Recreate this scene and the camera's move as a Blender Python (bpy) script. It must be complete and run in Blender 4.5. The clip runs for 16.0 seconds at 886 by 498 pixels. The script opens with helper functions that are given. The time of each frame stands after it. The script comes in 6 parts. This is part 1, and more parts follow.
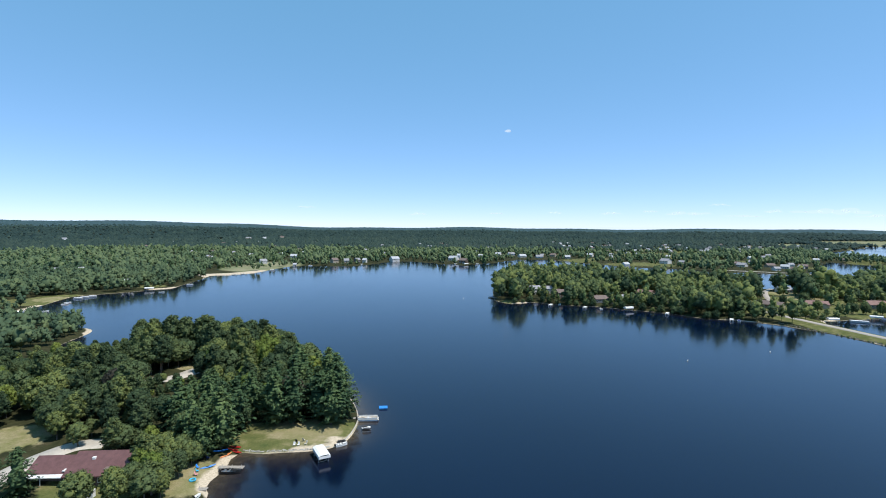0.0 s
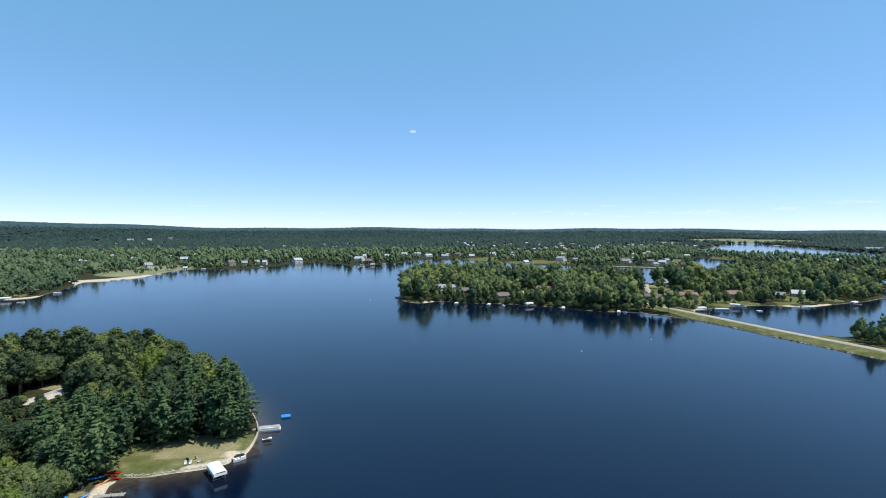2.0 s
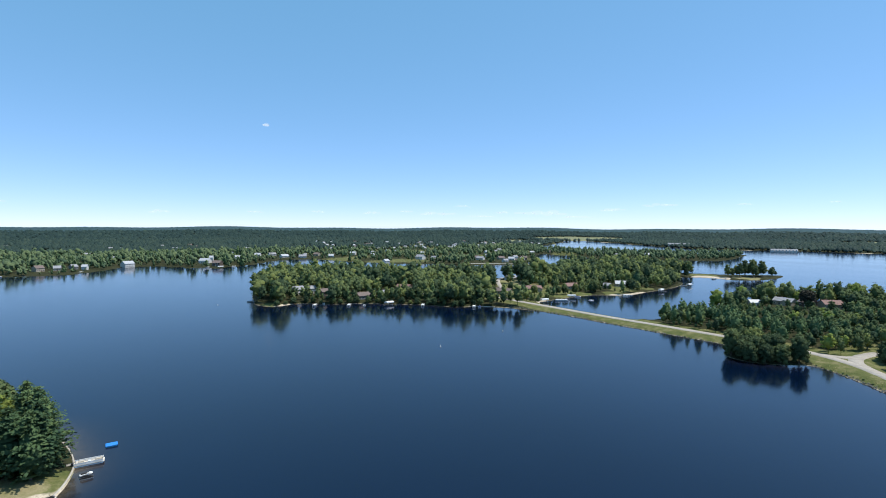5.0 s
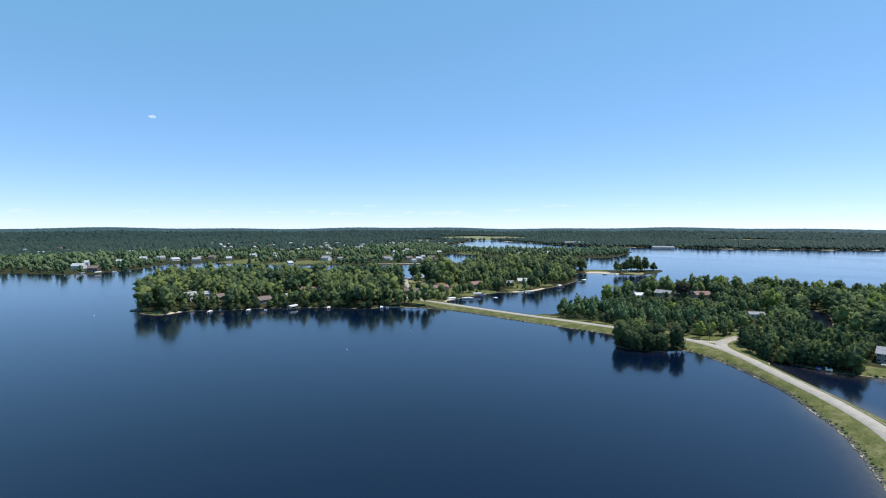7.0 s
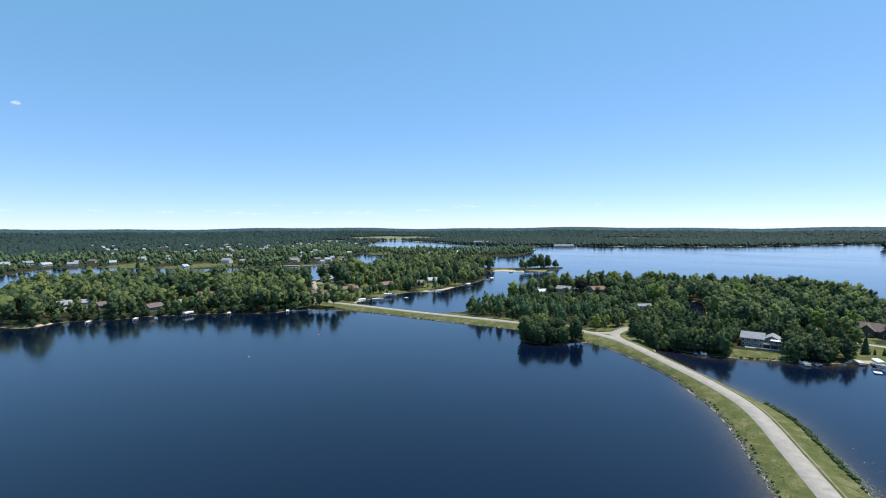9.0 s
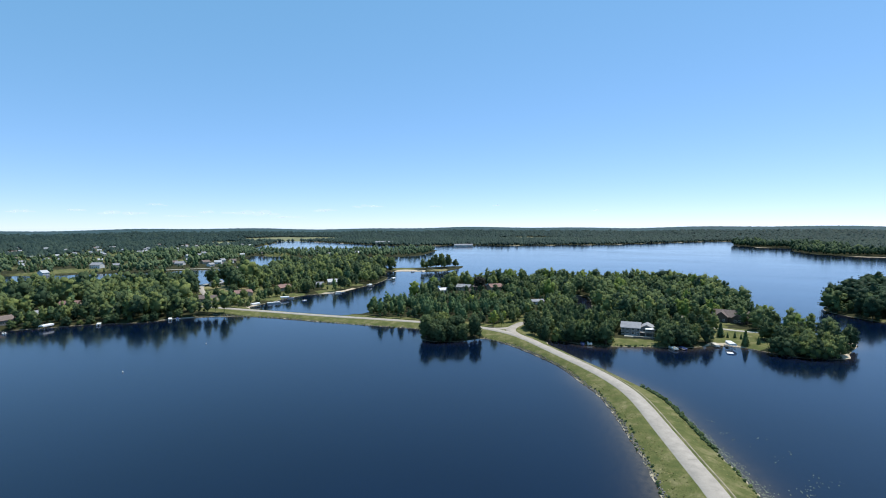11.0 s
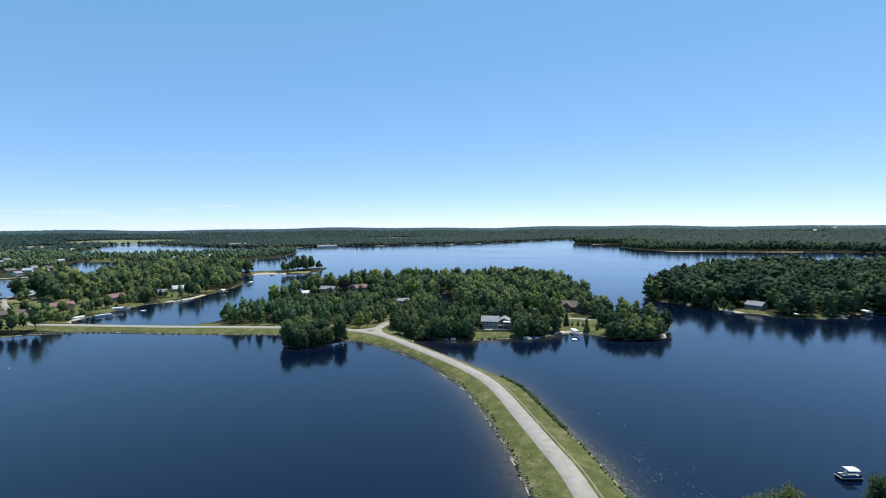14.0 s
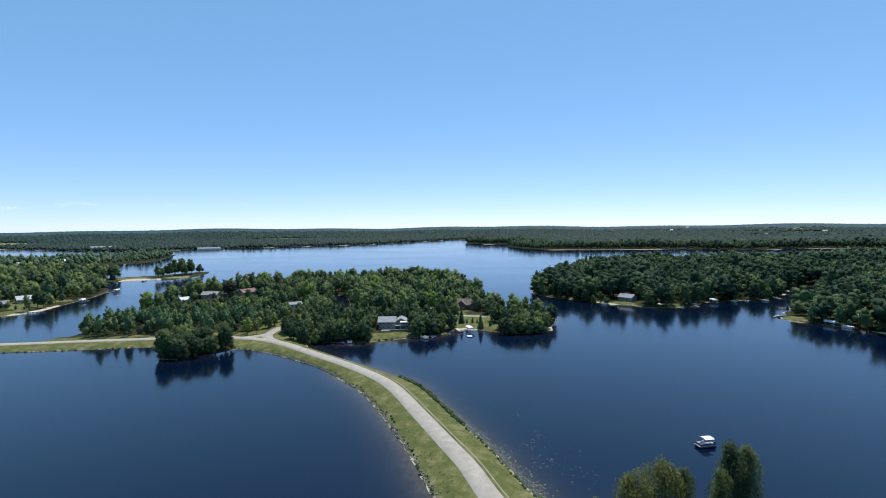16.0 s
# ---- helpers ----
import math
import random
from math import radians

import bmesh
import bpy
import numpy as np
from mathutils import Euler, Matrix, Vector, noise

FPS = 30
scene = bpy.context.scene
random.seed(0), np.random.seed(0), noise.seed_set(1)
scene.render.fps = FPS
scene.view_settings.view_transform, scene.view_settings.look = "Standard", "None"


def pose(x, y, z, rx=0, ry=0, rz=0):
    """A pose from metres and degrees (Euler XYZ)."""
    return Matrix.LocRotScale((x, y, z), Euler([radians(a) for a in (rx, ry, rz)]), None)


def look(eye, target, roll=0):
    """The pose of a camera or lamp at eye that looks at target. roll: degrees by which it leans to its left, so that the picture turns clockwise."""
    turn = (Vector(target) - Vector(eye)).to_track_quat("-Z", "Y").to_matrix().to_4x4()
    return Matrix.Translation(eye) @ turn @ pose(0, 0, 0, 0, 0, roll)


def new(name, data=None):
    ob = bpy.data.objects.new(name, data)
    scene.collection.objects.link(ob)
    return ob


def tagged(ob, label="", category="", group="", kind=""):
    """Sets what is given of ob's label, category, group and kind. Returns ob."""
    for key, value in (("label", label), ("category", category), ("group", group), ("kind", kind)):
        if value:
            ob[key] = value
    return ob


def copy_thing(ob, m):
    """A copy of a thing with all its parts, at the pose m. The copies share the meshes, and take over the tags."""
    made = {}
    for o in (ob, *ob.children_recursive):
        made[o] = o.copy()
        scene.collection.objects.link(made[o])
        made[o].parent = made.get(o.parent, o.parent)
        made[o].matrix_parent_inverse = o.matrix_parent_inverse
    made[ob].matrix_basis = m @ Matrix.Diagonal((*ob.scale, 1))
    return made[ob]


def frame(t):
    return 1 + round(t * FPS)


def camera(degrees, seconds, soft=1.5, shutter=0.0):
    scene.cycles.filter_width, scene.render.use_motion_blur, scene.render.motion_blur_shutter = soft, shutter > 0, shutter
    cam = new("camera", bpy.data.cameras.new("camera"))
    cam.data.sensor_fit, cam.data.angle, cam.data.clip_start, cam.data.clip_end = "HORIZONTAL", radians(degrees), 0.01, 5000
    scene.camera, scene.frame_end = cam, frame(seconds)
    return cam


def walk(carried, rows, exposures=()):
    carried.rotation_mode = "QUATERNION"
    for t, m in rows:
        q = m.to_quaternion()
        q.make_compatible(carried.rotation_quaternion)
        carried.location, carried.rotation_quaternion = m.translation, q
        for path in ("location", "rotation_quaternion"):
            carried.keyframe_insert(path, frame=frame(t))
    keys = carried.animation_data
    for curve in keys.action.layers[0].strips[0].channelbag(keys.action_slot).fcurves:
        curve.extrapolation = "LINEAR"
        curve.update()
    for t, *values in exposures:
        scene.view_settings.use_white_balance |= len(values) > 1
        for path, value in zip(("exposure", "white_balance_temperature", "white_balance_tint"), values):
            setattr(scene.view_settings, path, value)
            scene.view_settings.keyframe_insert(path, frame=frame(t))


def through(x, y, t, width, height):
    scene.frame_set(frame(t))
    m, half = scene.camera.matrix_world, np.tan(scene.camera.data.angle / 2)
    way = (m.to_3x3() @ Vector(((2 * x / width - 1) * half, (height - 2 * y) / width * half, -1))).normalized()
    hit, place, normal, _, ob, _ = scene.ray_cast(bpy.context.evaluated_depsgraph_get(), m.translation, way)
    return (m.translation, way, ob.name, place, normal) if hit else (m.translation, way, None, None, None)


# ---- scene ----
# camera: seconds, place, yaw, pitch, roll; then exposure and white balance
cam = camera(83.6, 16.0, soft=1.0)
PATH = [
    (0, 0.05, 0.08, 65.09, 0.11, -2.66, 0.30),
    (0.5, 0.11, 0.32, 65.06, -2.46, -2.66, 0.26),
    (1, 0.18, 0.57, 65.03, -5.23, -2.65, 0.23),
    (1.5, 0.25, 0.81, 65.00, -8.01, -2.62, 0.20),
    (2, 0.33, 1.05, 64.96, -10.69, -2.61, 0.17),
    (2.5, 0.42, 1.29, 64.93, -13.38, -2.61, 0.16),
    (3, 0.53, 1.53, 64.90, -15.90, -2.61, 0.15),
    (3.5, 0.67, 1.78, 64.88, -18.44, -2.61, 0.17),
    (4, 0.84, 2.03, 64.86, -21.13, -2.62, 0.19),
    (4.5, 1.04, 2.28, 64.86, -23.94, -2.64, 0.21),
    (7, 2.85, 3.34, 64.96, -37.33, -2.63, 0.01),
    (7.5, 3.27, 3.43, 64.93, -39.85, -2.61, -0.03),
    (8, 3.70, 3.50, 64.88, -42.40, -2.61, -0.07),
    (8.5, 4.13, 3.54, 64.83, -45.01, -2.62, -0.11),
    (9, 4.55, 3.57, 64.77, -47.57, -2.63, -0.15),
    (9.5, 4.97, 3.58, 64.72, -50.29, -2.63, -0.19),
    (12, 6.90, 3.67, 64.37, -64.19, -2.67, -0.33),
    (12.5, 7.24, 3.80, 64.29, -66.60, -2.68, -0.37),
    (13, 7.57, 3.97, 64.21, -69.10, -2.68, -0.40),
    (13.5, 7.90, 4.16, 64.12, -71.68, -2.69, -0.43),
    (14, 8.22, 4.38, 64.02, -74.40, -2.69, -0.44),
    (14.5, 8.54, 4.62, 63.93, -77.28, -2.69, -0.45),
    (15, 8.85, 4.87, 63.83, -80.23, -2.69, -0.47),
    (15.5, 9.16, 5.14, 63.74, -83.38, -2.70, -0.50),
    (16, 9.47, 5.40, 63.64, -86.54, -2.71, -0.53),
]
LIGHT = [(0.0, 0.1), (9.0, 0.1), (16.0, 0.0)]
walk(cam, [(t, pose(x, y, z, 90 + pitch, 0, yaw) @ pose(0, 0, 0, 0, 0, roll)) for t, x, y, z, yaw, pitch, roll in PATH], LIGHT)

# ---- sky, sun ----
SUN_ELEVATION, SUN_AZIMUTH = radians(63), radians(108)  # azimuth clockwise from +y
world = bpy.data.worlds.new("sky")
scene.world = world
world.use_nodes = True
wn = world.node_tree.nodes
sky = wn.new("ShaderNodeTexSky")
sky.sky_type = "NISHITA"
sky.sun_disc = False
sky.sun_elevation, sky.sun_rotation = SUN_ELEVATION, SUN_AZIMUTH
sky.altitude, sky.air_density, sky.dust_density, sky.ozone_density = 4000, 1.0, 0.0, 1.3
wn["Background"].inputs["Strength"].default_value = 0.122
tint = wn.new("ShaderNodeMix")
tint.data_type, tint.blend_type = "RGBA", "MULTIPLY"
tint.inputs[0].default_value, tint.inputs[7].default_value = 1.0, (0.78, 0.68, 0.84, 1)  # clear deep-blue air
world.node_tree.links.new(sky.outputs[0], tint.inputs[6])
veil = wn.new("ShaderNodeMix")
veil.data_type, veil.blend_type = "RGBA", "ADD"
veil.inputs[0].default_value, veil.inputs[7].default_value = 1.0, (0.62, 2.14, 3.15, 1)  # even scattered light of the summer haze
world.node_tree.links.new(tint.outputs[2], veil.inputs[6])
world.node_tree.links.new(veil.outputs[2], wn["Background"].inputs["Color"])
sun = new("sun", bpy.data.lights.new("sun", "SUN"))
sun.data.energy, sun.data.angle, sun.data.color = 4.8, radians(0.53), (1.0, 0.95, 0.87)
sun_way = Vector((math.cos(SUN_ELEVATION) * math.sin(SUN_AZIMUTH), math.cos(SUN_ELEVATION) * math.cos(SUN_AZIMUTH), math.sin(SUN_ELEVATION)))
sun.matrix_world = look(sun_way * 300, (0, 0, 0))

# ---- materials ----
def material(name, roughness=0.8, metallic=0.0):
    m = bpy.data.materials.new(name)
    m.use_nodes = True
    b = m.node_tree.nodes["Principled BSDF"]
    b.inputs["Roughness"].default_value, b.inputs["Metallic"].default_value = roughness, metallic
    return m, m.node_tree, b


def node(tree, kind, **inputs):
    n = tree.nodes.new(kind)
    for key, value in inputs.items():
        n.inputs[key.replace("_", " ")].default_value = value
    return n


def link(tree, a, b):
    tree.links.new(a, b)


def noise_node(tree, scale, detail=4.0, rough=0.6):
    co = tree.nodes.new("ShaderNodeNewGeometry")
    n = node(tree, "ShaderNodeTexNoise", Scale=scale, Detail=detail, Roughness=rough)
    link(tree, co.outputs["Position"], n.inputs["Vector"])
    return n


def ramp(tree, source, stops):
    r = tree.nodes.new("ShaderNodeValToRGB")
    while len(r.color_ramp.elements) < len(stops):
        r.color_ramp.elements.new(0.5)
    for e, (at, colour) in zip(r.color_ramp.elements, stops):
        e.position, e.color = at, (*colour, 1)
    link(tree, source, r.inputs["Fac"])
    return r


def mix(tree, factor, a, b, kind="MIX"):
    n = tree.nodes.new("ShaderNodeMix")
    n.data_type, n.blend_type = "RGBA", kind
    for value, socket in ((factor, n.inputs[0]), (a, n.inputs[6]), (b, n.inputs[7])):
        if isinstance(value, (int, float)):
            socket.default_value = value
        elif isinstance(value, tuple):
            socket.default_value = (*value, 1)
        else:
            link(tree, value, socket)
    return n.outputs[2]


def maths(tree, kind, a, b=0.0, c=0.0, clamp=False):
    n = tree.nodes.new("ShaderNodeMath")
    n.operation, n.use_clamp = kind, clamp
    for value, socket in zip((a, b, c), n.inputs):
        if isinstance(value, (int, float)):
            socket.default_value = value
        else:
            link(tree, value, socket)
    return n.outputs[0]


def attribute(tree, name):
    n = tree.nodes.new("ShaderNodeAttribute")
    n.attribute_name = name
    return n.outputs["Fac"]


def bump(tree, shader, source, strength, distance):
    n = node(tree, "ShaderNodeBump", Strength=strength, Distance=distance)
    link(tree, source, n.inputs["Height"])
    link(tree, n.outputs[0], shader.inputs["Normal"])


def worn(name, colour, roughness=0.8, scale=1.5, spread=0.25, metallic=0.0, fine=14.0, relief=0.02):
    """A surface of one colour with stains and grain at two scales."""
    m, t, b = material(name, roughness, metallic)
    dark = tuple(c * (1 - spread) for c in colour)
    light = tuple(min(1, c * (1 + spread)) for c in colour)
    big, small = noise_node(t, scale), noise_node(t, fine, 3)
    body = ramp(t, big.outputs[0], [(0.3, dark), (0.5, colour), (0.72, light)]).outputs[0]
    grain = ramp(t, small.outputs[0], [(0.3, (0.8, 0.8, 0.8)), (0.7, (1.0, 1.0, 1.0))]).outputs[0]
    link(t, mix(t, 1.0, body, grain, "MULTIPLY"), b.inputs["Base Color"])
    bump(t, b, small.outputs[0], 0.4, relief)
    return m


def leaf(name, stops, through=0.30):
    """Foliage: the tint runs from tree to tree and, less, from clump to clump."""
    m, t, b = material(name, 0.6)
    b.inputs["Specular IOR Level"].default_value = 0.04
    info, geo = t.nodes.new("ShaderNodeObjectInfo"), t.nodes.new("ShaderNodeNewGeometry")
    tree_tint = maths(t, "FRACT", maths(t, "ADD", info.outputs["Random"], attribute(t, "tint")))
    clump = maths(t, "MULTIPLY", maths(t, "SUBTRACT", geo.outputs["Random Per Island"], 0.5), 0.35)
    body = ramp(t, maths(t, "ADD", tree_tint, clump, clamp=True), stops).outputs[0]
    grain = ramp(t, noise_node(t, 1.1, 5, 0.7).outputs[0], [(0.32, (0.78, 0.80, 0.78)), (0.68, (1.2, 1.18, 1.12))]).outputs[0]
    body = mix(t, 1.0, body, grain, "MULTIPLY")
    link(t, body, b.inputs["Base Color"])
    glow = t.nodes.new("ShaderNodeBsdfTranslucent")
    link(t, body, glow.inputs["Color"])
    both = node(t, "ShaderNodeMixShader", Fac=through)
    link(t, b.outputs[0], both.inputs[1])
    link(t, glow.outputs[0], both.inputs[2])
    link(t, both.outputs[0], t.nodes["Material Output"].inputs["Surface"])
    return m


LEAF = leaf("broad_leaves", [(0.0, (0.058, 0.094, 0.054)), (0.45, (0.104, 0.148, 0.074)), (0.8, (0.148, 0.194, 0.084)), (1.0, (0.212, 0.252, 0.090))], 0.38)
# distant woods: the blue of haze is mixed into the leaf colour
HAZED_HILL_LEAF = leaf("hazed_hill_leaves", [(0.0, (0.020, 0.038, 0.038)), (0.5, (0.031, 0.054, 0.050)), (1.0, (0.048, 0.074, 0.060))], 0.12)
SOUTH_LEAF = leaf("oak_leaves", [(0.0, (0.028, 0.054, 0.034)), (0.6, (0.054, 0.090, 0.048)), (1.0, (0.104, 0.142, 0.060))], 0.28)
LEAF_LIGHT = leaf("light_leaves", [(0.0, (0.150, 0.216, 0.058)), (1.0, (0.240, 0.294, 0.078))], 0.4)
LEAF_GREY = leaf("grey_willow_leaves", [(0.0, (0.098, 0.130, 0.056)), (1.0, (0.148, 0.176, 0.074))], 0.35)
LEAF_OLIVE = leaf("olive_leaves", [(0.0, (0.115, 0.140, 0.050)), (1.0, (0.165, 0.182, 0.066))], 0.4)
LEAF_DARK = leaf("dark_maple_leaves", [(0.0, (0.048, 0.048, 0.040)), (1.0, (0.072, 0.070, 0.052))], 0.1)
NEEDLE = leaf("pine_needles", [(0.0, (0.056, 0.102, 0.056)), (0.6, (0.092, 0.150, 0.072)), (1.0, (0.136, 0.196, 0.084))], 0.25)
FAR_LEAF = leaf("far_wood_leaves", [(0.0, (0.056, 0.092, 0.058)), (0.5, (0.090, 0.132, 0.074)), (1.0, (0.134, 0.176, 0.088))], 0.15)
# farthest canopy, its foliage painted blue-grey as if seen through haze
HAZED_HORIZON_LEAF = leaf("hazed_horizon_leaves", [(0.0, (0.030, 0.056, 0.064)), (1.0, (0.046, 0.078, 0.080))], 0.0)
CLOUD, ct, cb = material("cloud", 1.0)
# clouds glow by themselves, in place of sunlight scattered in them
cloud_glow = node(ct, "ShaderNodeEmission", Color=(0.90, 0.95, 1.0, 1), Strength=1.0)
thin = ct.nodes.new("ShaderNodeBsdfTransparent")
veil = node(ct, "ShaderNodeMixShader", Fac=0.10)
link(ct, thin.outputs[0], veil.inputs[1])
link(ct, cloud_glow.outputs[0], veil.inputs[2])
link(ct, veil.outputs[0], ct.nodes["Material Output"].inputs["Surface"])
BARK = worn("bark", (0.12, 0.095, 0.075), 0.95, 1.0, 0.35, 0, 9.0, 0.05)
SAND = worn("sand", (0.52, 0.43, 0.32), 0.95, 0.4, 0.15)
PALE_STONE = worn("pale_boulders", (0.42, 0.40, 0.36), 0.9, 1.2, 0.3)
STONE = worn("riprap_stone", (0.15, 0.142, 0.125), 0.9, 1.2, 0.4)
CONCRETE_WHITE = worn("pale_concrete", (0.44, 0.40, 0.34), 0.9, 0.5, 0.15)
PLANK = worn("grey_planks", (0.34, 0.31, 0.27), 0.85, 1.5, 0.25)
WHITE = worn("white_paint", (0.78, 0.78, 0.76), 0.55, 0.8, 0.08)
CANVAS = worn("white_canvas", (0.80, 0.80, 0.80), 0.8, 0.6, 0.06)
ALU = worn("aluminium", (0.62, 0.63, 0.65), 0.35, 1.5, 0.12, 0.9)
BLACK = worn("black_plastic", (0.02, 0.02, 0.022), 0.5, 2.0, 0.3)
NAVY = worn("navy_canvas", (0.03, 0.06, 0.20), 0.7, 1.0, 0.2)
BLUE = worn("bright_blue_plastic", (0.03, 0.25, 0.75), 0.45, 1.0, 0.12)
CYAN = worn("cyan_plastic", (0.05, 0.45, 0.70), 0.45, 1.0, 0.12)
RED = worn("red_plastic", (0.55, 0.03, 0.025), 0.4, 1.0, 0.15)
ORANGE = worn("orange_plastic", (0.75, 0.25, 0.08), 0.4, 1.0, 0.15)
PINK = worn("pink_plastic", (0.75, 0.35, 0.35), 0.4, 1.0, 0.15)
VINYL = worn("beige_vinyl", (0.60, 0.55, 0.47), 0.6, 1.0, 0.1)
BRICK = worn("brown_brick", (0.17, 0.12, 0.10), 0.9, 2.0, 0.25)
MAROON = worn("maroon_shingles", (0.135, 0.066, 0.066), 0.9, 0.7, 0.2, 0, 6.0)
GREY_ROOF = worn("grey_shingles", (0.30, 0.30, 0.32), 0.9, 0.7, 0.18, 0, 6.0)
BROWN_ROOF = worn("brown_shingles", (0.17, 0.13, 0.115), 0.9, 0.7, 0.2, 0, 6.0)
PINK_ROOF = worn("faded_red_shingles", (0.25, 0.15, 0.13), 0.9, 0.7, 0.18, 0, 6.0)
PALE_ROOF = worn("pale_metal_roof", (0.44, 0.45, 0.47), 0.5, 0.7, 0.1, 0, 6.0)
SIDING_WHITE = worn("white_siding", (0.62, 0.62, 0.60), 0.7, 0.5, 0.07)
SIDING_GREY = worn("grey_siding", (0.20, 0.205, 0.215), 0.75, 0.5, 0.12)
SIDING_TAN = worn("tan_siding", (0.42, 0.36, 0.28), 0.75, 0.5, 0.12)
SIDING_BROWN = worn("brown_siding", (0.10, 0.075, 0.06), 0.8, 0.5, 0.2)

GLASS, gt, gb = material("window_glass", 0.08)
gb.inputs["Base Color"].default_value = (0.03, 0.035, 0.04, 1)
gb.inputs["Specular IOR Level"].default_value = 0.8


def ground_material():
    m, t, b = material("ground_cover", 0.95)
    b.inputs["Specular IOR Level"].default_value = 0.05
    big, mid, small = noise_node(t, 0.03, 5), noise_node(t, 0.22, 5, 0.65), noise_node(t, 2.5, 4)
    floor_ = ramp(t, mid.outputs[0], [(0.3, (0.024, 0.028, 0.014)), (0.55, (0.044, 0.046, 0.022)), (0.75, (0.075, 0.064, 0.038))]).outputs[0]
    grass = ramp(t, mid.outputs[0], [(0.25, (0.066, 0.090, 0.030)), (0.5, (0.118, 0.126, 0.046)), (0.7, (0.215, 0.195, 0.098))]).outputs[0]
    dry = ramp(t, mid.outputs[0], [(0.3, (0.16, 0.165, 0.06)), (0.6, (0.27, 0.235, 0.13)), (0.8, (0.33, 0.28, 0.19))]).outputs[0]
    field = ramp(t, big.outputs[0], [(0.35, (0.15, 0.18, 0.09)), (0.6, (0.24, 0.23, 0.14))]).outputs[0]
    sand = ramp(t, small.outputs[0], [(0.3, (0.46, 0.38, 0.28)), (0.6, (0.54, 0.46, 0.35))]).outputs[0]
    wob = maths(t, "MULTIPLY", maths(t, "SUBTRACT", mid.outputs[0], 0.5), 0.9)
    lawn = maths(t, "MULTIPLY_ADD", maths(t, "ADD", attribute(t, "lawn"), wob), 6.0, -2.5, clamp=True)
    parched = maths(t, "MULTIPLY_ADD", maths(t, "ADD", attribute(t, "dry"), wob), 5.0, -2.0, clamp=True)
    body = mix(t, lawn, floor_, grass)
    body = mix(t, parched, body, dry)
    body = mix(t, maths(t, "MULTIPLY_ADD", attribute(t, "field"), 4.0, -1.5, clamp=True), body, field)
    strip = maths(t, "SUBTRACT", attribute(t, "sand"), attribute(t, "edge"))
    strip = maths(t, "ADD", maths(t, "ADD", strip, maths(t, "MULTIPLY", wob, 3.0)), 0.3, clamp=True)
    body = mix(t, strip, body, sand)
    grain = ramp(t, small.outputs[0], [(0.3, (0.75, 0.75, 0.75)), (0.7, (1.1, 1.1, 1.1))]).outputs[0]
    link(t, mix(t, 1.0, body, grain, "MULTIPLY"), b.inputs["Base Color"])
    bump(t, b, small.outputs[0], 0.6, 0.15)
    return m


def water_material():
    m, t, b = material("lake_water", 0.06)
    b.inputs["IOR"].default_value = 1.42
    deep = ramp(t, noise_node(t, 0.012, 3).outputs[0], [(0.3, (0.0005, 0.0040, 0.0160)), (0.7, (0.0008, 0.0056, 0.0215))]).outputs[0]
    wob = maths(t, "MULTIPLY", maths(t, "SUBTRACT", noise_node(t, 0.15, 4).outputs[0], 0.5), 0.7)
    silt = ramp(t, noise_node(t, 0.5, 4).outputs[0], [(0.3, (0.050, 0.040, 0.026)), (0.7, (0.095, 0.075, 0.05))]).outputs[0]
    shoal = attribute(t, "shoal")
    shoal = maths(t, "MULTIPLY", shoal, maths(t, "ADD", wob, 1.0), clamp=True)
    link(t, mix(t, shoal, deep, silt), b.inputs["Base Color"])
    # ripples, longer across the wind, with calmer lanes
    co = t.nodes.new("ShaderNodeNewGeometry")
    turn = node(t, "ShaderNodeMapping", Rotation=(0, 0, radians(25)), Scale=(1.0, 0.45, 1.0))
    link(t, co.outputs["Position"], turn.inputs["Vector"])
    rip = node(t, "ShaderNodeTexNoise", Scale=0.9, Detail=3.0, Roughness=0.55)
    link(t, turn.outputs[0], rip.inputs["Vector"])
    long_ = node(t, "ShaderNodeMapping", Rotation=(0, 0, radians(40)), Scale=(1.0, 0.22, 1.0))
    link(t, co.outputs["Position"], long_.inputs["Vector"])
    streak = node(t, "ShaderNodeTexNoise", Scale=0.016, Detail=4.0, Roughness=0.6)
    link(t, long_.outputs[0], streak.inputs["Vector"])
    lanes = ramp(t, streak.outputs[0], [(0.36, (0.30, 0.30, 0.30)), (0.66, (1.0, 1.0, 1.0))]).outputs[0]
    n = node(t, "ShaderNodeBump", Distance=0.05)
    link(t, rip.outputs[0], n.inputs["Height"])
    link(t, maths(t, "MULTIPLY_ADD", lanes, 0.20, 0.06), n.inputs["Strength"])
    link(t, n.outputs[0], b.inputs["Normal"])
    link(t, maths(t, "MULTIPLY_ADD", lanes, 0.05, 0.085), b.inputs["Roughness"])
    return m


